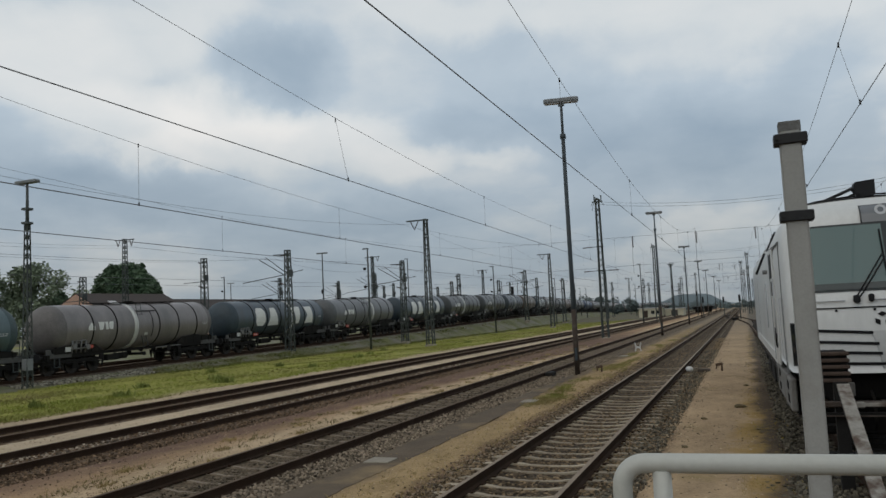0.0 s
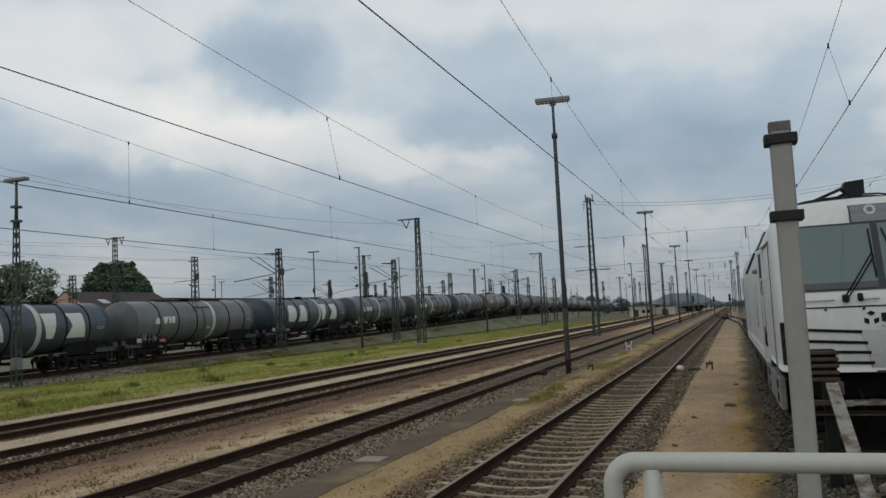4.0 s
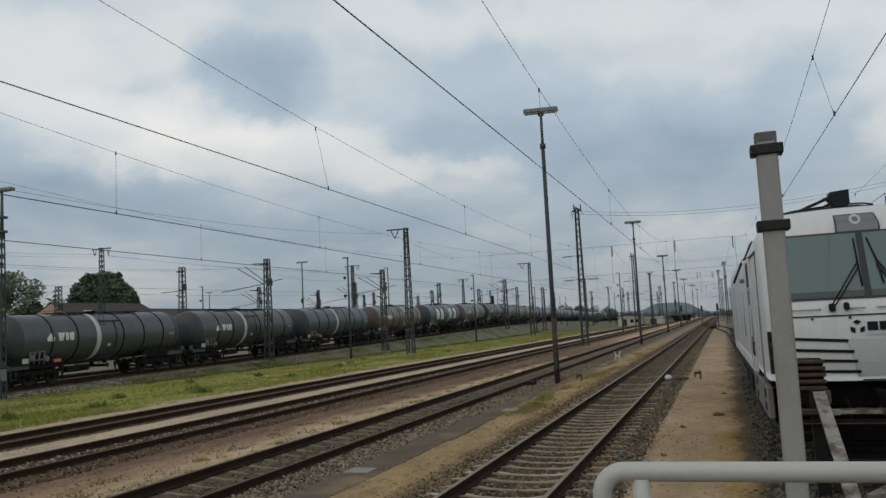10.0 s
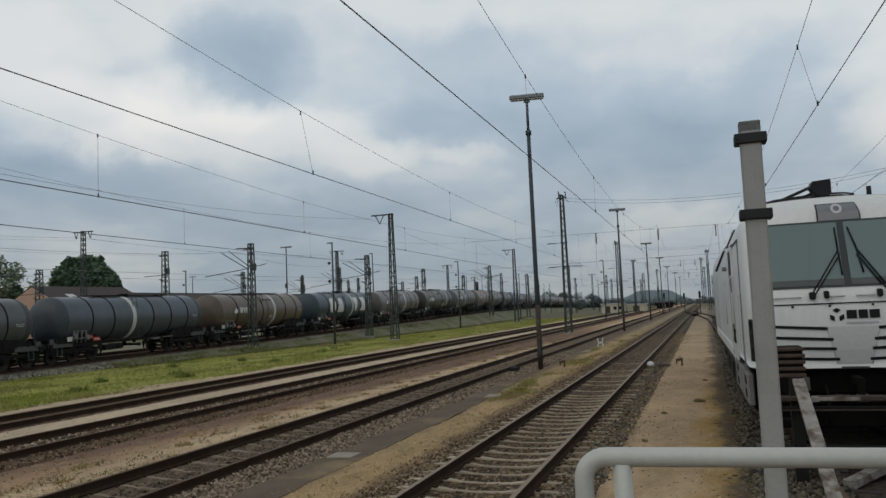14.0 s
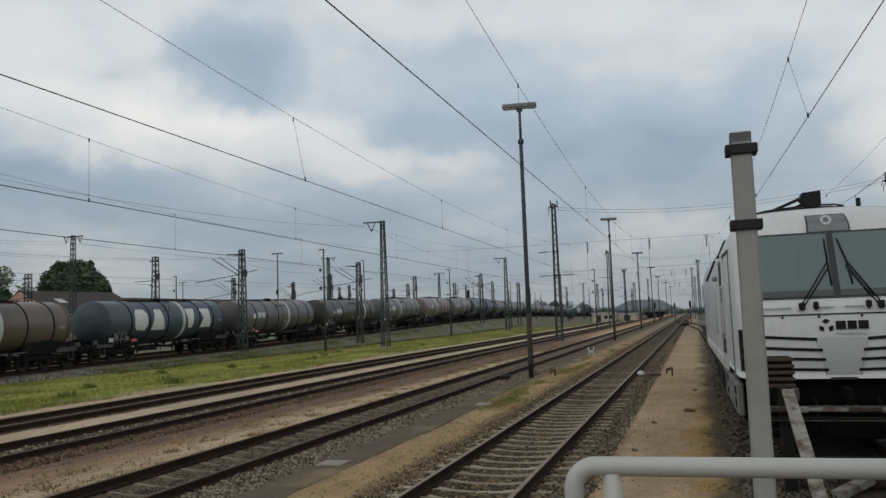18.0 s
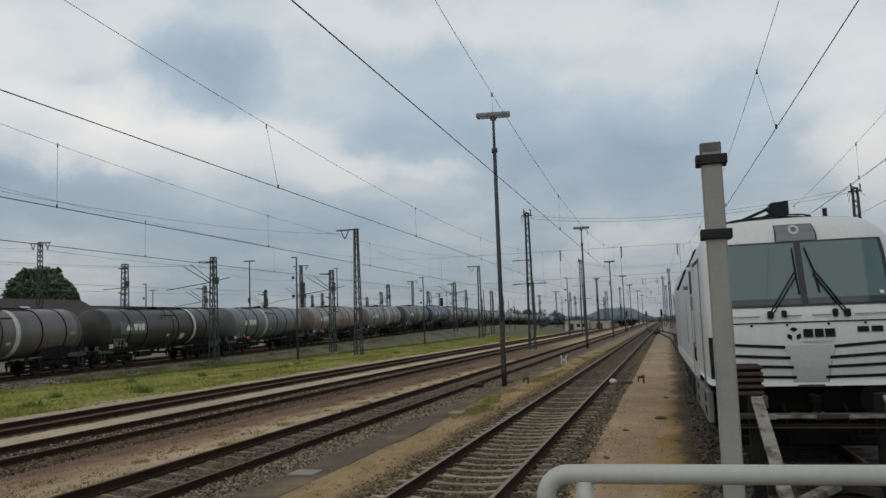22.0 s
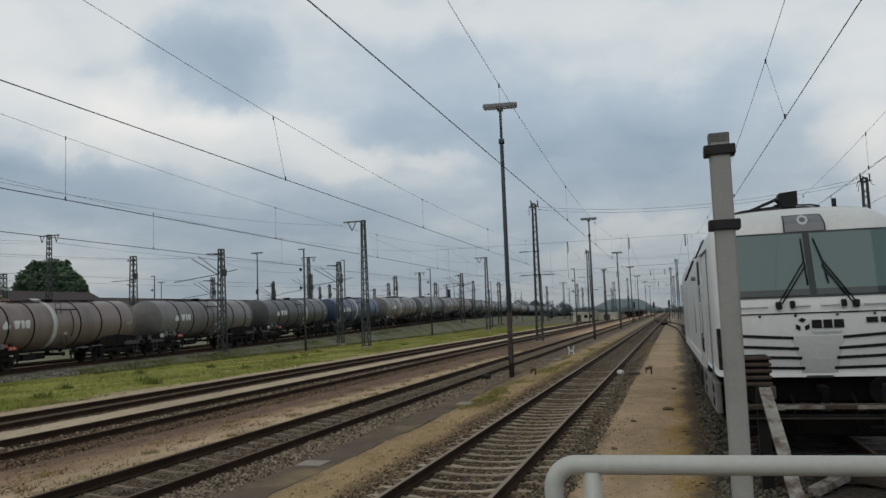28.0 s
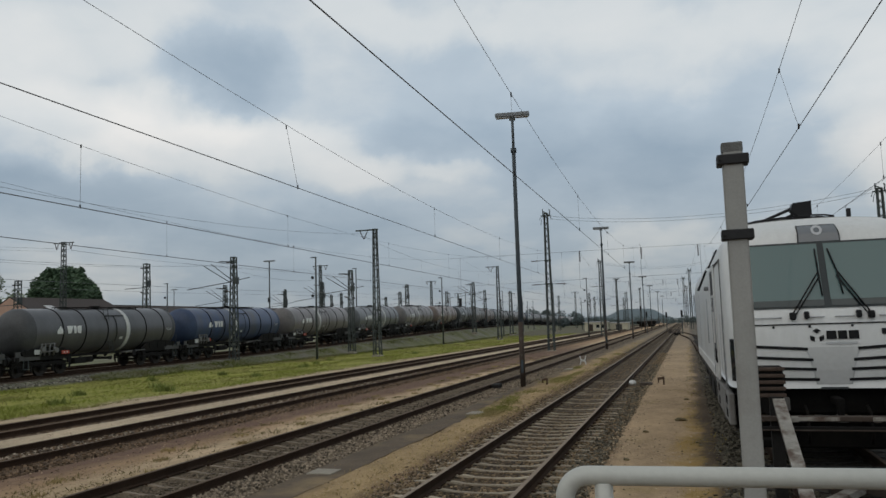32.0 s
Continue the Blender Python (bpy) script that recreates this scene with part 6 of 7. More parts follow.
TANK_MATS = {k: mat("tank_paint_" + k, (c[0] * 1.04, c[1] * 1.02, c[2] * 1.04), 0.5, 0, 0.3, 0.5, 9, 0.03, TANK_DIRT.get(k, tuple(v * 0.62 + 0.008 for v in c)), 0.6, 0, 0.5, stretch=(1, 1.6, 0.28)) for k, c in TANK_COLOURS.items()}
for m in TANK_MATS.values():
    b = m.node_tree.nodes["Principled BSDF"]
    b.inputs["Coat Weight"].default_value = 0.45
    b.inputs["Coat Roughness"].default_value = 0.3
    b.inputs["Coat IOR"].default_value = 1.55
# drum heads take a darker version of each paint
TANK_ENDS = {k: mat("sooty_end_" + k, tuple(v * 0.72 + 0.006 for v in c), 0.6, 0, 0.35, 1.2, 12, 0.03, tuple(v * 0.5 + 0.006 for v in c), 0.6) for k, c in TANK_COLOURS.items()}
# paint and mark of each wagon in the order in which they pass
CONSIST = [("teal", "none"), ("grey", "small"), ("navy", "large"), ("slate", "small"), ("navy", "large"), ("charcoal", "small"), ("charcoal", "small"),
           ("blue_grey", "stencil"), ("brown", "small"), ("navy", "large"), ("dim_grey", "small"), ("black_brown", "small"), ("slate", "small"), ("rusty_grey", "small"),
           ("grey", "small"), ("green_grey", "small"), ("blue", "small"), ("grey", "small"), ("slate", "small"), ("grey", "small"), ("rusty_grey", "small"),
           ("charcoal", "small"), ("grey", "small"), ("rusty_grey", "small"), ("slate", "small"), ("grey", "small"), ("black_brown", "small"), ("grey", "small"),
           ("rusty_grey", "small"), ("navy", "large"), ("grey", "small"), ("slate", "small"), ("grey", "small"), ("charcoal", "small"), ("rusty_grey", "small"),
           ("grey", "small"), ("slate", "small"), ("grey", "small")]
GAPS = [32.2, 48.7, 65.1, 80.7, 96.7, 112.2, 128.1, 144.0, 160.0, 176.5, 192.3, 208.2, 224.3, 240.4, 256.4, 272.4, 288.2]
while len(GAPS) < len(CONSIST):
    GAPS.append(GAPS[-1] + 16.0)
WAGONS = []
# wagons whose pale band sits elsewhere
BAND_AT = {7: -0.6, 11: 3.5, 4: 1.44}
# wagons whose hatch comes before the band
HATCH_BEFORE = {3, 8, 10, 14, 15, 18, 20, 23, 26, 31, 34}


def build_wagon(fx, paint, mark, near, k):
    """One bogie tank wagon; origin on the rail tops under its middle, front end towards -y."""
    label = TANK_WORDS[paint] + " bogie tank wagon with " + {"large": "large white shapes", "small": "small white mark, pale band", "stencil": "stencils and pale band", "none": "faint stencils"}[mark]
    t = tagged(new("tank_wagon"), label, "tank wagon", "wagons of the freight train")

    def put(name, me, m=None, parent=t, label=""):
        ob = new(name, me)
        ob.parent = parent
        if m:
            ob.matrix_basis = m
        if label:
            ob["label"] = label
        return ob

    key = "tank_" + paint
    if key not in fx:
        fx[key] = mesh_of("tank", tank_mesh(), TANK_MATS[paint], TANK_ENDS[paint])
    tank = put("tank", fx[key])
    before = k in HATCH_BEFORE
    for y in ((-4.35, -2.45, -0.45, 3.35, 5.1) if mark == "large" else (-4.3, -2.4, -0.42, 3.4, 5.35) if before else (-4.4, -2.5, 1.31, 3.2, 5.1)):
        put("tank_ring", fx["ring"], pose(0, y, 0), tank)
    put("band", fx["band"], pose(0, BAND_AT.get(k, 1.4 if mark == "large" else 1.55 if before else -0.82), 0), tank, "pale painted band")
    if mark in ("small", "large"):
        for me in fx[mark + "_mark"]:
            put("mark_block", me, None, tank)
    if k == 11:
        put("white_sheet", fx["white_sheet"], None, tank, "white sheet pasted on the flank")
    for bar in fx["stencil"]:
        for turn in (0, 180):
            put("stencil", bar, pose(0, 0, 0, rz=turn), tank)
    if k == 11:
        put("cleaned_panel", fx["cleaned_panel"], None, tank, "paler cleaned panel behind the mark")
    if mark == "small":
        for me in fx["hatch_before" if before else "hatch_after"]:
            put(me.name.split(".")[0], me, None, tank)
    put("walkway", fx["walkway"])
    put("manhole", fx["manhole"])
    put("centre_sill", fx["centre_sill"])
    wheels = []
    for e, at in zip((-1, 1), BOGIES):
        b = put("bogie", fx["bogie"], pose(0, at, 0))
        put("bolster", fx["bolster"], pose(0, at, 0))
        put("headstock", fx["headstock"], pose(0, e * 7.55, 0))
        for s in (-1, 1):
            put("tank_cradle", fx["cradle"], pose(s * 1.14, at, 0, rz=0 if e > 0 else 180))
            put("solebar", fx["solebar"], pose(s * 1.05, e * 5.45, 0))
        for a in (-AXLE, 0, AXLE):
            w = put("wheelset", fx["wheelset"], pose(0, a, WHEEL_R), b)
            wheels.append((w, a))
        for s in (-0.875, 0.875):
            put("buffer", fx["buffer"], pose(s, e * 7.5, 1.05, 0, 0, 0 if e > 0 else 180))
        put("coupling", fx["coupling"], pose(0, e * 7.6, 1.05, 0, 0, 0 if e > 0 else 180))
    if near:
        put("ladder", fx["ladder"], pose(1.3, 0.4, 0, 0, -13, 90))
        put("brake_platform", fx["brake_platform"], pose(0, 7.1, 0))
        put("outlet_pipe", fx["outlet_pipe"])
        put("brake_cylinder", fx["brake_cylinder"])
        for turn in (0, 180):
            put("side_rod", fx["side_rod"], pose(0, 0, 0, rz=turn))
        for e, at in zip((-1, 1), BOGIES):
            for s in (-1, 1):
                put("saddle", fx["saddle"], pose(s * 0.75, at, 0))
                put("end_sill", fx["end_sill"], pose(s * 1.15, e * 6.7, 0, rz=0 if s * e > 0 else 180))
            put("brake_hose", fx["brake_hose"], pose(0.35 * e, e * 7.6, 0, 0, 0, 0 if e > 0 else 180))
            for s in (-1, 1):
                put("step", fx["step"], pose(s * 1.2, e * 6.9, 0))
                put("lift_bracket", fx["bracket"], pose(s * 1.12, e * 3.5, 0))
        for s in (-1, 1):
            put("handwheel", fx["handwheel"], pose(s * 1.22, 2.4, 0.95, 0, 90, 0))
            put("valve_box", fx["valve_box"], pose(s * 1.0, -2.6, 0))
        for sgn in (1, -1):
            put("data_board", fx["data_board"], pose(sgn * 1.24, sgn * -6.1, 0))
            for y in (-0.7, -0.4, -0.05, 0.3):
                put("riser_pipe", fx["riser_pipe"], pose(sgn * 1.27, sgn * -5.2 + y, 0, rz=0 if sgn > 0 else 180))
            for z in (1.42, 1.86):
                put("cross_pipe", fx["cross_pipe"], pose(sgn * 1.27, sgn * -5.2, z, rz=0 if sgn > 0 else 180))
            for y, z in ((-5.75, 1.6), (-4.75, 1.5)):
                put("valve_drum", fx["valve_drum"], pose(sgn * 1.28, sgn * y, z, rz=0 if sgn > 0 else 180))
            if k % 5 != 1:
                plate = put("red_plate", fx["red_plate"], pose(sgn * 1.24, sgn * -3.9, 1.34))
                for y in (-0.11, 0.11):
                    put("diamond", fx["diamond"], pose(sgn * 0.02, y, 0), plate)
            if k % 3 == 1:
                put("marker_box", fx["red_box"], pose(sgn * 1.26, sgn * -4.4, 0.1))
            put("notice", fx["notice"], pose(sgn * 1.1, sgn * -6.4, 0))
    return t, wheels


def build_train():
    fx = fixtures()
    for k, (paint, mark) in enumerate(CONSIST):
        WAGONS.append(build_wagon(fx, paint, mark, k < 24, k))


build_train()
TRAIN_S = [(0, 0.0), (2, 12.7), (4, 25.4), (6, 38.3), (8, 51.4), (10, 64.7), (12, 78.1), (14, 91.9), (16, 105.8), (18, 119.9), (20, 134.1), (22, 148.5), (24, 163.0), (26, 177.6), (28, 192.1), (30, 206.6), (32, 221.1)]


def train_s(t):
    k = min(int(t // 2), len(TRAIN_S) - 2)
    (t0, s0), (t1, s1) = TRAIN_S[k], TRAIN_S[k + 1]
    return s0 + (s1 - s0) * (t - t0) / (t1 - t0)


def on_main(y):
    """Pose of a wagon whose middle is at y: both bogies on the line."""
    a, b = main_line(y - 5.4), main_line(y + 5.4)
    c = (a + b) / 2
    d = b - a
    return Matrix.Translation(c) @ Matrix.Rotation(math.atan2(-d.x, d.y), 4, "Z") @ Matrix.Rotation(math.atan2(d.z, math.hypot(d.x, d.y)), 4, "X")


# ---- background ----
def clump_mesh(name, material, blobs, count, size, seed):
    """A crown of many small leaf cards set in uneven clumps."""
    rnd = random.Random(seed)
    verts, faces = [], []
    for _ in range(count):
        c, r = blobs[rnd.randrange(len(blobs))]
        d = Vector((rnd.gauss(0, 1), rnd.gauss(0, 1), rnd.gauss(0, 1))).normalized()
        p = Vector(c) + d * r * (rnd.random() ** 0.35) * rnd.uniform(0.85, 1.12)
        u = Vector((rnd.gauss(0, 1), rnd.gauss(0, 1), rnd.gauss(0, 0.6))).normalized()
        w = u.orthogonal().normalized()
        s = size * rnd.uniform(0.6, 1.4)
        k = len(verts)
        verts += [p - u * s, p + w * s * 0.6, p + u * s, p - w * s * 0.6]
        faces.append((k, k + 1, k + 2, k + 3))
    return raw(name, verts, faces, material)


def tree(x, y, h, spread, leaf, seed, label, count=4200, size=0.28, dome=False):
    rnd = random.Random(seed)
    t = thing("tree", x, y, -0.5, label, "tree", "trees behind the main line")
    bm = bmesh.new()
    rod(bm, (0, 0, 0), (0.1, 0, h * 0.5), 0.35, 10, 0.2)
    blobs = []
    for k in range(34):
        a, e = rnd.uniform(0, math.tau), (k + 0.5) / 34
        up = 0.22 + 0.7 * e
        rad = spread * 0.86 * (1 - max(0, (up - 0.5) / 0.5) ** 2.2) ** 0.5 * (0.75 + 0.25 * min(up / 0.45, 1)) * rnd.uniform(0.72, 1.0) * (1 if k % 3 else 0.5)
        p = Vector((rad * math.cos(a * 1.0 + k * 2.4), rad * math.sin(a + k * 2.4), h * up))
        rod(bm, (0.05, 0, h * min(up, 0.5) * 0.8), p, 0.09, 5, 0.03)
        blobs.append((p, spread * rnd.uniform(0.22, 0.34)))
    blobs.append((Vector((0, 0, h * 0.86)), spread * 0.3))
    blobs.append((Vector((0, 0, h * 0.6)), spread * 0.6))
    if dome:
        blobs = [(Vector((0, 0, h * 0.58)), spread * 0.72)]
        for k in range(90):
            e = math.asin(-0.35 + 1.33 * (k + 0.5) / 90)
            q = Vector((math.cos(e) * math.cos(k * 2.4), math.cos(e) * math.sin(k * 2.4), math.sin(e)))
            s = rnd.uniform(0.74, 0.92)
            blobs.append((Vector((0, 0, h * 0.58)) + Vector((q.x * spread, q.y * spread, q.z * h * 0.4)) * s, spread * rnd.uniform(0.13, 0.22)))
    part("trunk", bm, BARK, t)
    ob = new("crown", clump_mesh("crown", leaf, blobs, count, size, seed))
    ob.parent = t
    return t


def build_background():
    tree(-75.6, 79.5, 12.2, 4.45, LEAF, 3, "dense round dark green broadleaf tree", 22000, 0.22, True)
    tree(-80, 68.6, 11.6, 4.6, LEAF_PALE, 4, "airy pale green birch tree", 10000, 0.2)
    tree(-84, 62.5, 12.0, 5.5, LEAF_PALE, 5, "airy pale green birch tree", 10000, 0.22)
    tree(-76, 69.4, 8.4, 1.7, LEAF, 6, "narrow dark green tree beside a house", 2600, 0.22)
    tree(-90, 52, 12.0, 5.5, LEAF, 7, "dark green broadleaf tree", 4000, 0.3)
    tree(-88, 84.5, 9.8, 3.0, LEAF_PALE, 8, "thin small pale tree behind the house", 900, 0.24)
    # house with a salmon gable, and the long dark shed roof behind the line
    t = thing("house", -70.4, 66.4, -0.1, "salmon-plastered house with a dark tiled roof", "house", rz=-4)
    bm = bmesh.new()
    w, h, n = 5.2, 4.4, 6.9
    g = [bm.verts.new(p) for p in ((-w, 0, 0), (w, 0, 0), (w, 0, h), (0, 0, n), (-w, 0, h))]
    q = [bm.verts.new((v.co.x, 13, v.co.z)) for v in g]
    bm.faces.new(g)
    bm.faces.new(list(reversed(q)))
    for k in range(5):
        bm.faces.new((g[k], q[k], q[(k + 1) % 5], g[(k + 1) % 5]))
    part("wall", bm, PLASTER_PINK, t)
    bm = bmesh.new()
    for s in (-1, 1):
        m = Matrix.Translation((s * (w / 2 + 0.1), 6.5, (h + n) / 2 + 0.0)) @ Matrix.Rotation(s * math.atan2(n - h, w), 4, "Y")
        box(bm, -3.0, 3.0, -6.52, 6.7, 0.0, 0.07, m=m)
    part("roof", bm, ROOF_DARK, t, "dark tiled gable roof")
    for x in (-1.6, 0.7):
        part("window", boxes((x, x + 0.9, -0.06, 0.0, 3.6, 4.9)), DARK_GLASS, t)
    m = Matrix.Translation((2.6, 3.0, (h + n) / 2 + 0.14)) @ Matrix.Rotation(math.atan2(n - h, w), 4, "Y")
    part("skylight", box(bmesh.new(), -0.5, 0.6, -0.5, 0.6, 0.0, 0.06, m=m), ROOF_PALE, t)
    t = thing("shed", -76, 100, -0.4, "long low shed with a dark roof", "shed")
    part("wall", boxes((-6, 6, -22, 70, 0, 4.6)), PLASTER_PINK, t)
    bm = bmesh.new()
    for s in (-1, 1):
        m = Matrix.Translation((s * 3.2, 24, 5.75)) @ Matrix.Rotation(s * math.atan2(2.2, 6.4), 4, "Y")
        box(bm, -3.6, 3.6, -48, 48, -0.1, 0.1, m=m)
    part("roof", bm, ROOF_DARK, t)
    for y in (-15, 8, 30):
        part("roof_light", boxes((3.2, 4.4, y, y + 2.5, 5.6, 5.85)), ROOF_PALE, t)
    # small yellow hut among the far tracks
    t = thing("hut", -21.0, 185, -0.2, "small yellowish flat-roofed track hut with a dark door", "hut")
    part("wall", boxes((-2.4, 2.5, 0, 6, 0, 2.05)), PLASTER_YELLOW, t)
    part("roof", boxes((-2.7, 2.8, -0.25, 6.3, 2.05, 2.22), bevel=0.02), ROOF_PALE, t)
    part("door", boxes((-1.35, -0.45, -0.05, 0.0, 0, 1.6), bevel=0.01), RUST, t, "brown door")
    for x in (0.3, 1.4):
        w = part("window", boxes((x, x + 0.75, -0.04, 0.0, 0.75, 1.5)), DARK_GLASS, t)
        part("sill", boxes((x - 0.05, x + 0.8, -0.1, -0.04, 0.68, 0.75)), ROOF_PALE, w)
    t = thing("store_shed", -16.2, 192, -0.2, "low pale flat-roofed store beside the hut", "shed")
    part("wall", boxes((-1.9, 2.2, 0, 8, 0, 1.7)), PLASTER_YELLOW, t)
    part("roof", boxes((-2.1, 2.4, -0.2, 8.2, 1.7, 1.85)), ROOF_PALE, t)
    part("gate", boxes((-0.6, 0.9, -0.05, 0.0, 0, 1.4)), GRIMY, t)
    # dark wagons parked far down the yard, seen end-on
    for x, y, h in ((-13.2, 236, 1.5), (-10.4, 232, 1.6)):
        t = thing("parked_wagon", x, y, 0, "dark goods wagon parked far down the yard", "goods wagon", "parked wagons")
        part("body", boxes((-1.45, 1.45, 0, 14, 1.1, h), bevel=0.1), UNDER, t)
        part("roof", boxes((-1.4, 1.4, -0.1, 14.1, h, h + 0.25), bevel=0.1), STEEL_DARK, t)
        part("underframe", boxes((-1.3, 1.3, 0.2, 13.8, 0.75, 1.1)), UNDER, t)
        for yy in (2.0, 4.0, 10.0, 12.0):
            part("wheelset", rod(bmesh.new(), (-0.8, yy, 0.48), (0.8, yy, 0.48), 0.48, 16), WHEEL, t)
    # colour-light signals by the far switches
    for x, y, h in ((-6.92, 140, 3.7), (-3.9, 152, 3.6), (-0.9, 122, 3.6), (-9.4, 168, 5.2), (-49.0, 169, 8.4)):
        t = thing("light_signal", x, y, -0.2, "dark light signal on a slim post by the switches", "signal", "light signals")
        part("post", rod(bmesh.new(), (0, 0, 0), (0, 0, h - 0.3), 0.07, 8), STEEL_DARK, t)
        part("head", boxes((-0.15 if h < 6 else -0.3, 0.15 if h < 6 else 0.3, -0.1, 0.1, h - (0.95 if h < 6 else 1.7), h + 0.05), bevel=0.04), BLACK_IRON, t)
        for k in range(3):
            part("hood", rod(bmesh.new(), (0, -0.1, h - 0.8 + k * 0.3), (0, -0.25, h - 0.8 + k * 0.3), 0.09, 10, caps=False), BLACK_IRON, t)
    t = thing("point_motor", -1.6, 118, -0.2, "dark point-motor box between switch rails", "point motor")
    part("cover", boxes((-0.5, 0.5, -0.35, 0.35, 0, 0.4), bevel=0.05), UNDER, t)
    part("flange", boxes((-0.8, 0.7, -0.45, 0.45, -0.05, 0.05)), UNDER, t)
    # wooded hill on the horizon
    rnd = random.Random(11)
    vs, fs = [], []
    n = 60
    for k in range(n + 1):
        x = -260 + 420 * k / n
        top = 1.5 + 16.5 * math.exp(-((x + 75) / 38) ** 4) + 6.5 * math.exp(-((x + 135) / 38) ** 4) + 9 * math.exp(-((x - 32) / 16) ** 2) + 1.2 * noise.noise((x * 0.06, 0, 0))
        vs += [(x, 1250, -3), (x, 1250 + 30, top), (x, 1500, -3)]
    for k in range(n):
        a = 3 * k
        fs += [(a, a + 3, a + 4, a + 1), (a + 1, a + 4, a + 5, a + 2)]
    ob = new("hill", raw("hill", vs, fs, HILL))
    for p in ob.data.polygons:
        p.use_smooth = True
    tagged(ob, "hazy wooded hill on the horizon", "hill", kind="structure")
    # far woods along the line
    blobs = []
    for k in range(16):
        cx = -330 + 17 * k + rnd.uniform(-6, 6)
        cy, big = 430 - (cx + 60) * 0.3 + rnd.uniform(-40, 60), rnd.uniform(0.6, 1.25)
        for j in range(8):
            blobs.append((Vector((cx + rnd.gauss(0, 4.5), cy + rnd.gauss(0, 4), (2 + 5.5 * rnd.random()) * big)), rnd.uniform(2.2, 3.8) * big))
    # clumps behind the end of the embankment
    for cx, half, h in ((-59.5, 4.5, 7.0), (-43.5, 2.0, 5.0), (-36, 3.0, 2.8), (-72, 5, 5.4), (-52, 3, 2.8)):
        for j in range(9):
            blobs.append((Vector((cx + rnd.uniform(-half, half), 330 + rnd.uniform(-4, 4), h * rnd.uniform(0.25, 0.85))), rnd.uniform(1.0, 1.7)))
    for k in range(70):
        blobs.append((Vector((rnd.uniform(-34, 30), rnd.uniform(360, 420), rnd.uniform(0.1, 1.0))), rnd.uniform(0.7, 1.6)))
    for k in range(40):
        x, y = rnd.uniform(-140, 60), rnd.uniform(820, 900)
        blobs.append((Vector((x, y, rnd.uniform(0.5, 2.5))), rnd.uniform(2.5, 5)))
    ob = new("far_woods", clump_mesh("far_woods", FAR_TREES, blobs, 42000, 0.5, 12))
    tagged(ob, "distant line of dark green trees", "woods", kind="stuff")


build_background()




# ---- small things on the ground ----
def build_small_things():
    t = thing("white_marker_stone", -2.2, 31.0, -0.2, "rounded white-painted marker stone beside the rail", "marker stone")
    bm = bmesh.new()
    bmesh.ops.create_icosphere(bm, subdivisions=3, radius=0.14)
    for v in bm.verts:
        v.co *= 1 + 0.12 * noise.noise(v.co * 5)
        v.co.z = max(v.co.z, -0.12) * 0.85
        v.co.y *= 1.2
        v.co.z += 0.13
    for f in bm.faces:
        f.smooth = True
    part("stone", bm, BAND_WHITE, t)
    part("cable_box", boxes((0.3, 0.75, -0.14, 0.14, 0.02, 0.14), bevel=0.02), RUST, t)
    # low rusty cable stakes on the path and beside the lamp
    for x, y, w in ((-1.12, 30.9, 0.29), (-5.65, 31.3, 0.26)):
        t = thing("cable_stake", x, y, -0.17, "low rusty bent steel cable stake", "cable stake", "cable stakes")
        part("leg", boxes((w * 0.2, w * 0.42, -0.05, 0.05, 0.0, w * 0.95), bevel=0.01), STAKE_RUST, t)
        bm = bmesh.new()
        bar(bm, (-w * 0.45, 0, w * 0.86), (w * 0.42, 0, w * 1.02), 0.12, w * 0.34)
        part("head", bm, STAKE_RUST, t)
        part("short_leg", boxes((-w * 0.44, -w * 0.26, -0.04, 0.04, w * 0.35, w * 0.8), bevel=0.01), STAKE_RUST, t)
    # white low signal board farther on
    t = thing("track_marker", -5.95, 45.5, -0.17, "low white X-shaped marker board on the ground", "marker board")
    for s in (-1, 1):
        bm = bmesh.new()
        bar(bm, (s * 0.17, 0, 0.0), (s * 0.1, 0, 0.26), 0.09, 0.05)
        bar(bm, (s * 0.1, 0, 0.24), (s * 0.17, 0, 0.52), 0.09, 0.05)
        part("board", bm, BAND_WHITE, t)
    part("cross_plate", boxes((-0.12, 0.12, -0.02, 0.02, 0.2, 0.3)), BAND_WHITE, t)
    # slabs sunk in the asphalt strip
    for x, y, a, b in ((-6.28, 12.66, 0.24, 0.22), (-5.9, 21.5, 0.2, 0.3), (-6.1, 41, 0.2, 0.4)):
        t = thing("concrete_slab", x, y, -0.118, "square pale concrete cable-duct lid set in the ground", "duct lid", "duct lids")
        part("lid", boxes((-a, a, -b, b, -0.03, 0.012), bevel=0.006), SLAB, t)
    # point motor at the second track
    t = thing("switch_box", -7.4, 30.2, -0.2, "flat dark metal point-motor box beside the rail", "point motor")
    part("cover", boxes((-0.14, 0.16, -0.4, 0.4, 0.0, 0.2), bevel=0.04), UNDER, t)
    part("flange", boxes((-0.15, 0.22, -0.5, 0.5, -0.04, 0.03), bevel=0.01), UNDER, t)
    # clods on the path
    for x, y, s in ((-0.33, 20.2, 0.13), (-1.05, 18.1, 0.07), (-0.2, 25.2, 0.08), (-1.2, 14.5, 0.06), (-0.3, 12.6, 0.06)):
        bm = bmesh.new()
        bmesh.ops.create_icosphere(bm, subdivisions=2, radius=s)
        for v in bm.verts:
            v.co *= 1 + 0.5 * noise.noise(v.co * 14 + Vector((x, y, 0)))
            v.co.z *= 0.42
        ob = new("earth_clod", mesh_of("earth_clod", bm, CLOD))
        ob.matrix_basis = pose(x, y, -0.12)
        tagged(ob, "small clod of dry earth and grass on the path", "clod", "clods on the path")


build_small_things()


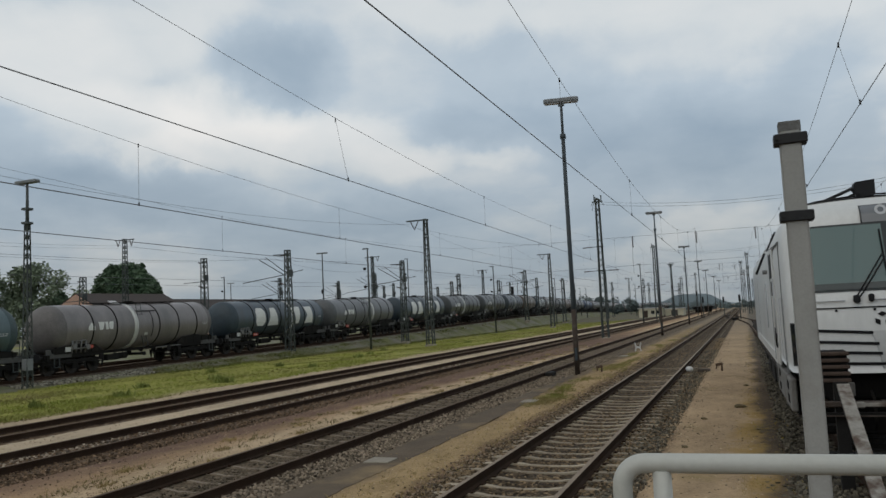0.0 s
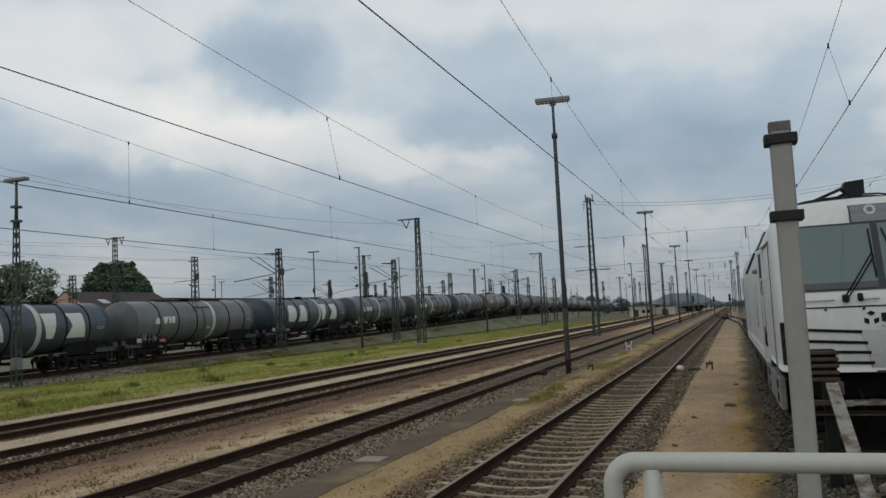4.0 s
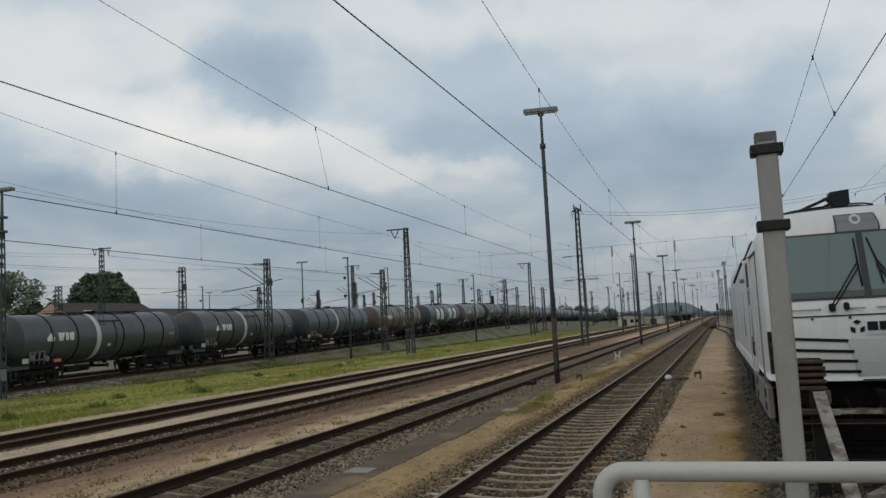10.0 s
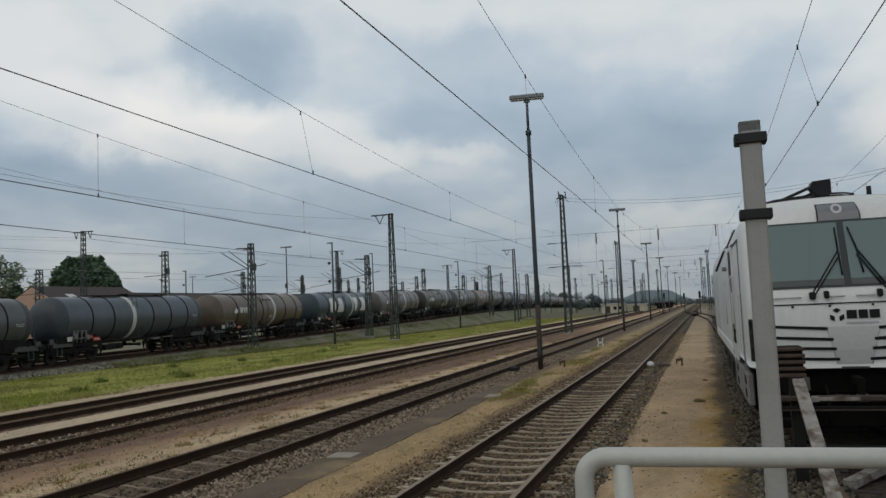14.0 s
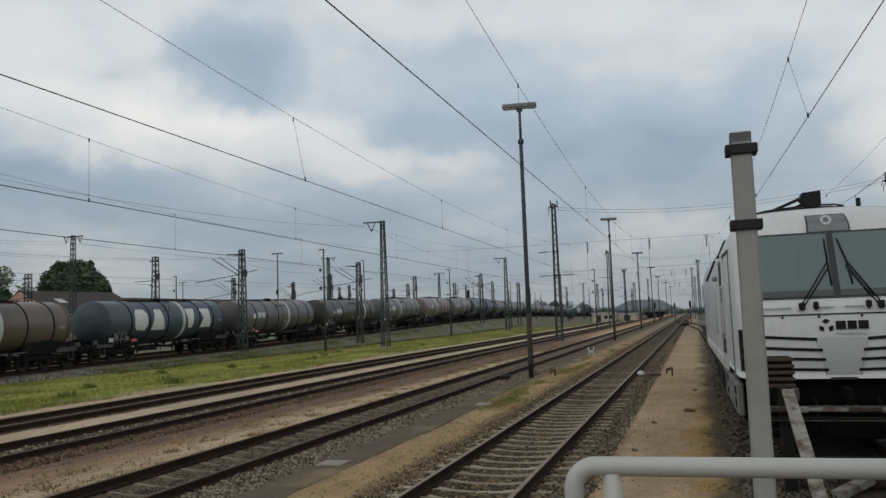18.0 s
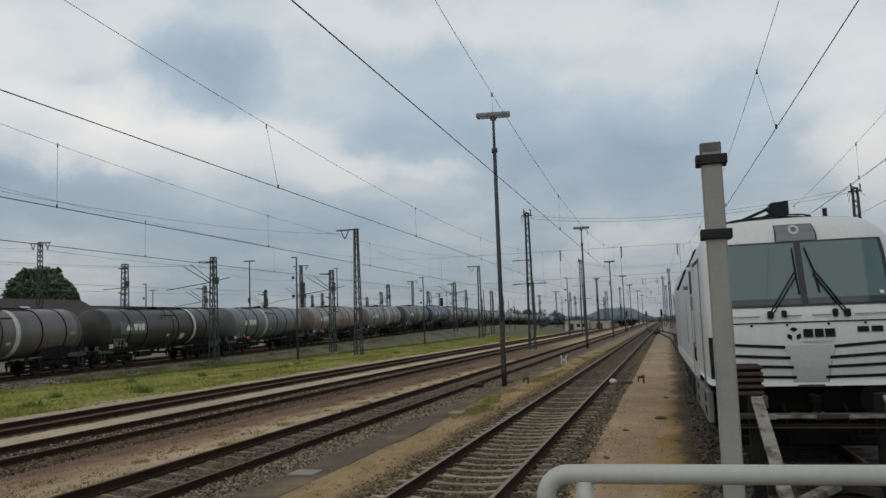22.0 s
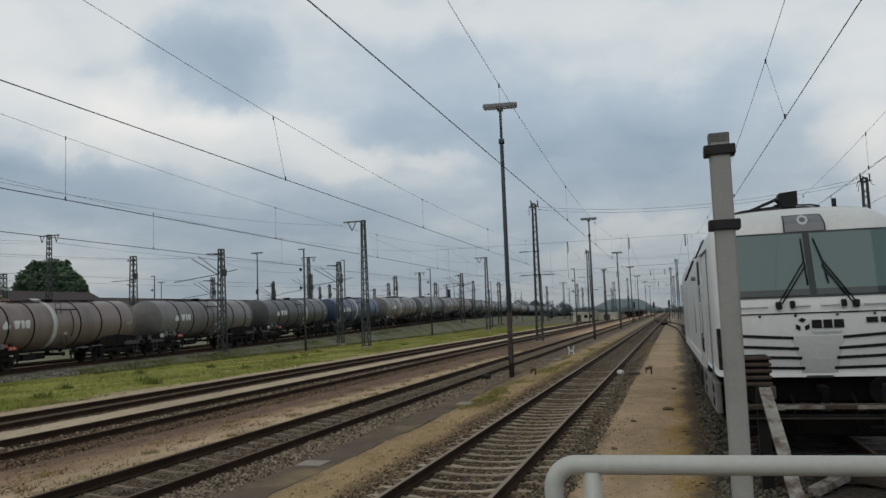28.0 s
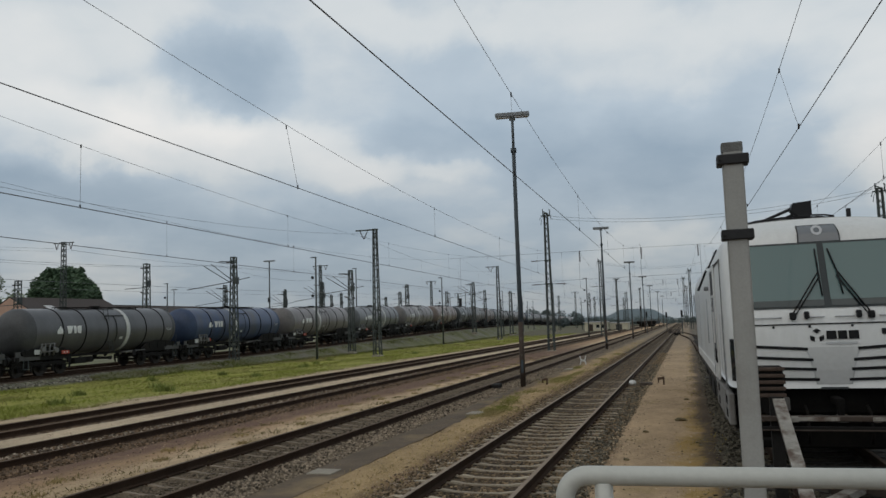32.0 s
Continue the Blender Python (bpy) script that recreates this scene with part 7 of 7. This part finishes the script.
def build_walkway():
    """Worn asphalt strip with crumbling edges."""
    m = mat("worn_asphalt", (0.122, 0.092, 0.064), 0.95, 0, 0.35, 1.2, 45, 0.4, (0.24, 0.175, 0.1), 0.6, spec=0.2)
    bm = bmesh.new()
    rows = []
    y = -8.0
    while y < 34:
        l = -6.62 + 0.1 * noise.noise((y * 0.9, 1, 0)) + 0.05 * noise.noise((y * 4, 1, 0))
        r = -5.84 + 0.03 * noise.noise((y * 0.5, 7, 0)) + 0.05 * noise.noise((y * 3, 7, 0))
        k = 1 if y < 19 else max(0.1, 1 - (y - 19) / 15 + 0.25 * noise.noise((y * 1.3, 4, 0)))
        rows.append([bm.verts.new(p) for p in ((l, y, -0.2), (l, y, -0.138), (l + 0.4 * k, y, -0.118), (l + (r - l) * k, y, -0.129 + 0.014 * noise.noise((y * 0.7, 2, 0))), (l + (r - l) * k, y, -0.2))])
        y += 0.35
    for p, q in zip(rows, rows[1:]):
        for i in range(4):
            bm.faces.new((p[i], p[i + 1], q[i + 1], q[i]))
    ob = new("asphalt_walkway", mesh_of("asphalt_walkway", bm, m))
    tagged(ob, "worn asphalt strip with crumbling edges between the tracks", "walkway", kind="structure")


build_walkway()


# ---- loose stones and grass ----
def stones(name, label, material, count, places, size, seed):
    """Crushed stones lying loose, as one mass: squashed boxes with turned corners."""
    rnd = random.Random(seed)
    verts, faces = [], []
    quad = ((0, 1, 2, 3), (4, 7, 6, 5), (0, 4, 5, 1), (1, 5, 6, 2), (2, 6, 7, 3), (3, 7, 4, 0))
    for _ in range(count):
        x, y, z = places(rnd)
        s = size * rnd.uniform(0.5, 1.35)
        a = rnd.uniform(0, math.tau)
        ca, sa = math.cos(a), math.sin(a)
        k = len(verts)
        for dz in (-0.35, 0.55):
            for dx, dy in ((-1, -1), (1, -1), (1, 1), (-1, 1)):
                px, py = dx * rnd.uniform(0.45, 1.0) * (0.75 if dz > 0 else 1), dy * rnd.uniform(0.4, 0.85) * (0.75 if dz > 0 else 1)
                verts.append((x + s * (px * ca - py * sa), y + s * (px * sa + py * ca), z + s * (dz + rnd.uniform(-0.2, 0.25))))
        faces += [tuple(i + k for i in q) for q in quad]
    ob = new(name, raw(name, verts, faces, material))
    tagged(ob, label, "gravel", kind="stuff")


def stone_mat(name, base):
    m = mat(name, base, 0.95, 0, 0.2, 3, 40, 0.15, spec=0.2)
    n, l = m.node_tree.nodes, m.node_tree.links
    bsdf = n["Principled BSDF"]
    src = bsdf.inputs["Base Color"].links[0].from_socket
    geo = n.new("ShaderNodeNewGeometry")
    r = n.new("ShaderNodeMapRange")
    r.inputs["To Min"].default_value, r.inputs["To Max"].default_value = 0.25, 2.3
    l.new(geo.outputs["Random Per Island"], r.inputs[0])
    mx = n.new("ShaderNodeMix")
    mx.data_type, mx.blend_type = "RGBA", "MULTIPLY"
    mx.inputs["Factor"].default_value = 1
    l.new(src, mx.inputs["A"])
    l.new(r.outputs[0], mx.inputs["B"])
    l.new(mx.outputs["Result"], bsdf.inputs["Base Color"])
    return m


def near_y(rnd, a, b, power=1.8):
    return a + (b - a) * rnd.random() ** power


def build_stones():
    brown, grey, dark = stone_mat("brown_stones", (0.138, 0.099, 0.059)), stone_mat("grey_stones", (0.175, 0.14, 0.102)), stone_mat("dark_stones", (0.085, 0.075, 0.056))

    def at_track(c, left, right, a, b, inner=-0.2, outer=-0.195, dip=0.0):
        def place(rnd):
            x = rnd.uniform(-left - 0.3, right + 0.3)
            y = near_y(rnd, a, b)
            edge = max(-left - x, x - right, 0)
            return c + x, y, (outer if abs(x) > 0.8 else inner - dip * (1 - (x / 0.8) ** 2)) - edge * 0.3 + rnd.uniform(-0.012, 0.01)
        return place
    stones("track_ballast", "loose brown crushed stones between the sleepers", brown, 48000, at_track(X1, 1.55, 1.6, 6.5, 60, -0.192, -0.188, 0.03), 0.03, 21)
    def flank(rnd):
        y = near_y(rnd, 6, 42)
        x = rnd.choice((rnd.uniform(-1.1, -0.82), rnd.uniform(0.82, 1.95), rnd.uniform(0.82, 1.95)))
        return X2 + x, y, -0.15 - max(x - 1.7, 0) * 0.3 + rnd.uniform(-0.012, 0.01)
    stones("side_ballast", "loose grey crushed stones along the second track", grey, 16000, flank, 0.028, 22)

    def between(rnd):
        return X2 + rnd.uniform(-0.7, 0.7), near_y(rnd, 6, 42), -0.203 + rnd.uniform(-0.012, 0.008)
    stones("middle_ballast", "dark crushed stones between the rails", stone_mat("dull_stones", (0.1, 0.08, 0.056)), 8000, between, 0.026, 30)

    def left_shoulder(rnd):
        return X1 + rnd.uniform(-1.85, -0.85), near_y(rnd, 6.5, 45), -0.192 + rnd.uniform(-0.012, 0.012)
    stones("outer_shoulder_stones", "brown and pale crushed stones along the sleeper ends", grey, 5000, left_shoulder, 0.03, 38)

    def shoulder(rnd):
        y = near_y(rnd, 6.5, 45)
        return rnd.choice((X1 + rnd.uniform(0.88, 1.75), X1 + rnd.uniform(1.1, 1.6))), y, -0.19 + rnd.uniform(-0.012, 0.012)
    stones("shoulder_stones", "dark crushed stones on the shoulder by the path", dark, 11000, shoulder, 0.031, 29)

    def siding_place(rnd):
        y = near_y(rnd, 8, 60)
        return siding(y).x + rnd.uniform(-2.05, -0.5), y, -0.19 + rnd.uniform(-0.02, 0.03)
    stones("siding_ballast", "dark crushed stones beside the locomotive", dark, 20000, siding_place, 0.033, 23)
    stones("far_track_ballast", "dark rusty crushed stones along the sidings", stone_mat("rusty_stones", (0.108, 0.072, 0.044)), 9000, at_track(X3, 0.7, 1.5, 9, 50, -0.17, -0.15), 0.03, 24)
    red = stone_mat("reddish_stones", (0.18, 0.125, 0.085))

    def waste(rnd):
        y = near_y(rnd, 8, 55)
        return rnd.choice((rnd.uniform(-12.6, -9.4), rnd.uniform(-12.6, -11), rnd.uniform(-5.0, -4.6))), y, -0.135 + rnd.uniform(-0.02, 0.006)
    stones("scattered_stones", "small stones scattered over sand and dirt", red, 5000, waste, 0.018, 25)
    pale = stone_mat("pale_pebbles", (0.26, 0.205, 0.14))

    def sand(rnd):
        y = near_y(rnd, 7, 60)
        return rnd.choice((rnd.uniform(-10.6, -9.2), rnd.uniform(-16.7, -14.7), rnd.uniform(-1.6, 0.1), rnd.uniform(-1.7, -1.2), rnd.uniform(-5.9, -4.8), rnd.uniform(-20.6, -18.9))), y, -0.14 + rnd.uniform(-0.012, 0.006)
    stones("pebbles", "pale pebbles scattered over the sandy ground", pale, 11000, sand, 0.016, 27)

    def bits(rnd):
        y = near_y(rnd, 9, 40)
        return X3 + rnd.choice((rnd.uniform(-0.65, 0.65), rnd.uniform(0.2, 0.65))), y, -0.16 + rnd.uniform(-0.01, 0.01)
    stones("light_chippings", "light stone chippings between rusty rails", stone_mat("light_chippings", (0.23, 0.19, 0.145)), 3500, bits, 0.03, 28)

    def bank(rnd):
        y = rnd.uniform(30, 170)
        d = rnd.random()
        z = main_z(y)
        return main_x(y) + 1.7 + d * (0.9 + 1.4 * z), y, z - 0.24 - d * (z + 0.1)
    stones("bank_stones", "grey stones on the flank of the embankment", stone_mat("bank_grit", (0.17, 0.158, 0.125)), 22000, bank, 0.085, 26)


build_stones()


def blades(name, label, material, count, places, height, seed, lean=0.5):
    """Grass as many thin upright blades in tufts."""
    rnd = random.Random(seed)
    verts, faces = [], []
    for _ in range(count):
        x, y, z, k = places(rnd)
        h = height * k * rnd.uniform(0.5, 1.4)
        for _ in range(3):
            a = rnd.uniform(0, math.tau)
            w = h * rnd.uniform(0.1, 0.2)
            bx, by = x + rnd.uniform(-0.5, 0.5) * h, y + rnd.uniform(-0.5, 0.5) * h
            n = len(verts)
            ux, uy = math.cos(a) * w, math.sin(a) * w
            lx, ly = rnd.uniform(-lean, lean) * h, rnd.uniform(-lean, lean) * h
            verts += [(bx - ux, by - uy, z - 0.02), (bx + ux, by + uy, z - 0.02), (bx + lx, by + ly, z + h)]
            faces.append((n, n + 1, n + 2))
    ob = new(name, raw(name, verts, faces, material))
    tagged(ob, label, "grass", kind="stuff")


def build_grass():
    def meadow(rnd):
        while True:
            y = 14 + 150 * rnd.random() ** 1.5
            x = rnd.uniform(-36.2, -20.6)
            v = noise.noise((x * 0.35, y * 0.2, 5))
            if v > rnd.uniform(-0.6, 0.3):
                return x, y, ground_z(x, y), 1.0 + max(v, 0)
    blades("grass", "short yellow-green grass between the tracks", GRASS_TUFT, 46000, meadow, 0.07, 31, 1.2)
    def withered(rnd):
        while True:
            y = 14 + 110 * rnd.random() ** 1.5
            x = rnd.uniform(-35, -20.3)
            if noise.noise((x * 0.5, y * 0.22, 15)) > rnd.uniform(0.0, 0.4):
                return x, y, ground_z(x, y), rnd.uniform(0.6, 1.3)
    blades("withered_grass", "withered brownish grass among the green", MEADOW_BROWN, 9000, withered, 0.06, 37, 1.3)
    weed = [(-24.6, 21.5), (-24.0, 25.0), (-25.5, 33), (-27.5, 30), (-29, 44), (-23.5, 39), (-31.2, 40), (-26.2, 50), (-22.8, 30), (-28.8, 57), (-30.5, 63), (-25, 70)]

    def weeds(rnd):
        x, y = rnd.choice(weed)
        x, y = x + rnd.gauss(0, 0.13), y + rnd.gauss(0, 0.16)
        return x, y, ground_z(x, y), rnd.uniform(0.6, 1.3)
    blades("weeds", "taller dark green weeds in the grass", WEED, 420, weeds, 0.23, 32, 0.7)

    def straw(rnd):
        y = near_y(rnd, 8, 90)
        if rnd.random() < 0.55:
            return rnd.gauss(-5.3, 0.3), y, -0.15, rnd.uniform(0.5, 1.1)
        if rnd.random() < 0.4:
            c = rnd.randrange(40)
            return -9.4 - 1.8 * (c * 0.37 % 1) + rnd.gauss(0, 0.07), 9 + c * 1.1 + rnd.gauss(0, 0.1), -0.14, rnd.uniform(0.6, 1.4)
        return rnd.gauss(-10.7, 0.35), y, -0.15, rnd.uniform(0.3, 0.8)
    blades("dry_grass", "thin dry yellowish grass along the tracks", GRASS_DRY, 9000, straw, 0.05, 33, 1.1)

    def verge(rnd):
        while True:
            x, y = rnd.gauss(-5.5, 0.28), rnd.uniform(19, 75)
            v = noise.noise((x * 0.8, y * 0.25, 9)) + (0.25 if 24 < y < 52 else -0.1)
            if v > rnd.uniform(0.1, 0.45):
                return x, y, -0.15, rnd.uniform(0.5, 1.2)
    def sandy(rnd):
        c = rnd.randrange(46)
        x, y = -9.3 - 1.7 * (c * 0.61 % 1), 9 + 48 * ((c * 0.37) % 1) ** 1.4
        return x + rnd.gauss(0, 0.16), y + rnd.gauss(0, 0.3), -0.14, rnd.uniform(0.5, 1.2)
    blades("sand_tufts", "scattered brownish green tufts in the sandy strip", MEADOW_BROWN, 3200, sandy, 0.05, 39, 1.1)
    blades("verge_tufts", "low green and yellow tufts beside the walkway", VERGE_TUFT, 6500, verge, 0.06, 36, 1.2)

    def moss(rnd):
        y = near_y(rnd, 9, 70)
        return rnd.gauss(-0.02, 0.13 if y > 20 else 0.2), y, -0.15, rnd.uniform(0.25, 0.7)
    blades("path_edge_grass", "low grass along the edge of the path", MOSS, 9000, moss, 0.045, 34, 1.2)
    def foot(rnd):
        y = rnd.uniform(40, 190)
        z = main_z(y)
        d = min(rnd.random() ** 0.75, 0.93) if rnd.random() < 0.7 else 0.93
        x = main_x(y) + 2.5 + 1.4 * z + 0.4 * (1 - z) - (1 - d) * (0.5 + 1.25 * z) + (rnd.uniform(0, 1.2) if d > 0.92 else 0)
        return x, y, (z - 0.32) * (1 - d) - 0.42 * d, rnd.uniform(0.6, 1.3)
    blades("bank_grass", "grass at the foot of the embankment", BANK_GRASS, 26000, foot, 0.14, 35, 1.0)


build_grass()
# ---- tracks: rails, sleepers and beds ----
build_track("track_1", straight(X1), -11.83, 330, "near railway track on concrete sleepers in brown ballast", SLEEPER_ME, 5, 130, 1.55, BALLAST_1, None, -0.182, -0.186, 0.03, RAIL_USED, (SLEEPER_STAINED_ME, 18), 0.563)
build_track("track_2", straight(X2), -12, 330, "railway track with grey ballast and worn sleepers", SLEEPER_MID_ME, 5, 110, 1.75, BALLAST_2, 0.95, -0.184, -0.165, 0.03)
build_track("track_3", straight(X3), -12, 330, "rusty siding track in dark ballast", SLEEPER_OLD_ME, 8, 80, 1.3, BALLAST_3, 0.95, -0.17, -0.15)
build_track("track_4", straight(X4), -12, 330, "rusty siding track in dark ballast", SLEEPER_OLD_ME, 12, 80, 0.95, BALLAST_3, 1.2, -0.155, -0.15)
build_track("track_5", siding, 9.0, 175, "siding under the parked locomotive", SLEEPER_SHADE_ME, 6, 100, 1.6, BALLAST_5)
build_track("main_track", main_line, -30, 560, "main line track on a raised gravel bed", SLEEPER_OLD_ME, 30, 120, 1.6, BALLAST_2)
build_track("back_track", back_line, -30, 560, "second main line track behind the train", SLEEPER_OLD_ME, 30, 80, 1.5, BALLAST_2)


# ---- movement of the train ----
def motions():
    for k, (w, wheels) in enumerate(WAGONS):
        mid = GAPS[k] - 8.05
        rows = [(t, on_main(mid - train_s(t))) for t in range(0, 33, 1)]
        walk(w, rows)
        if k < 17:
            for ob, a in wheels:
                walk(ob, [(t / 15, Matrix.Translation((0, a, WHEEL_R)) @ Matrix.Rotation(train_s(t / 15) / WHEEL_R, 4, "X")) for t in range(481)])


motions()
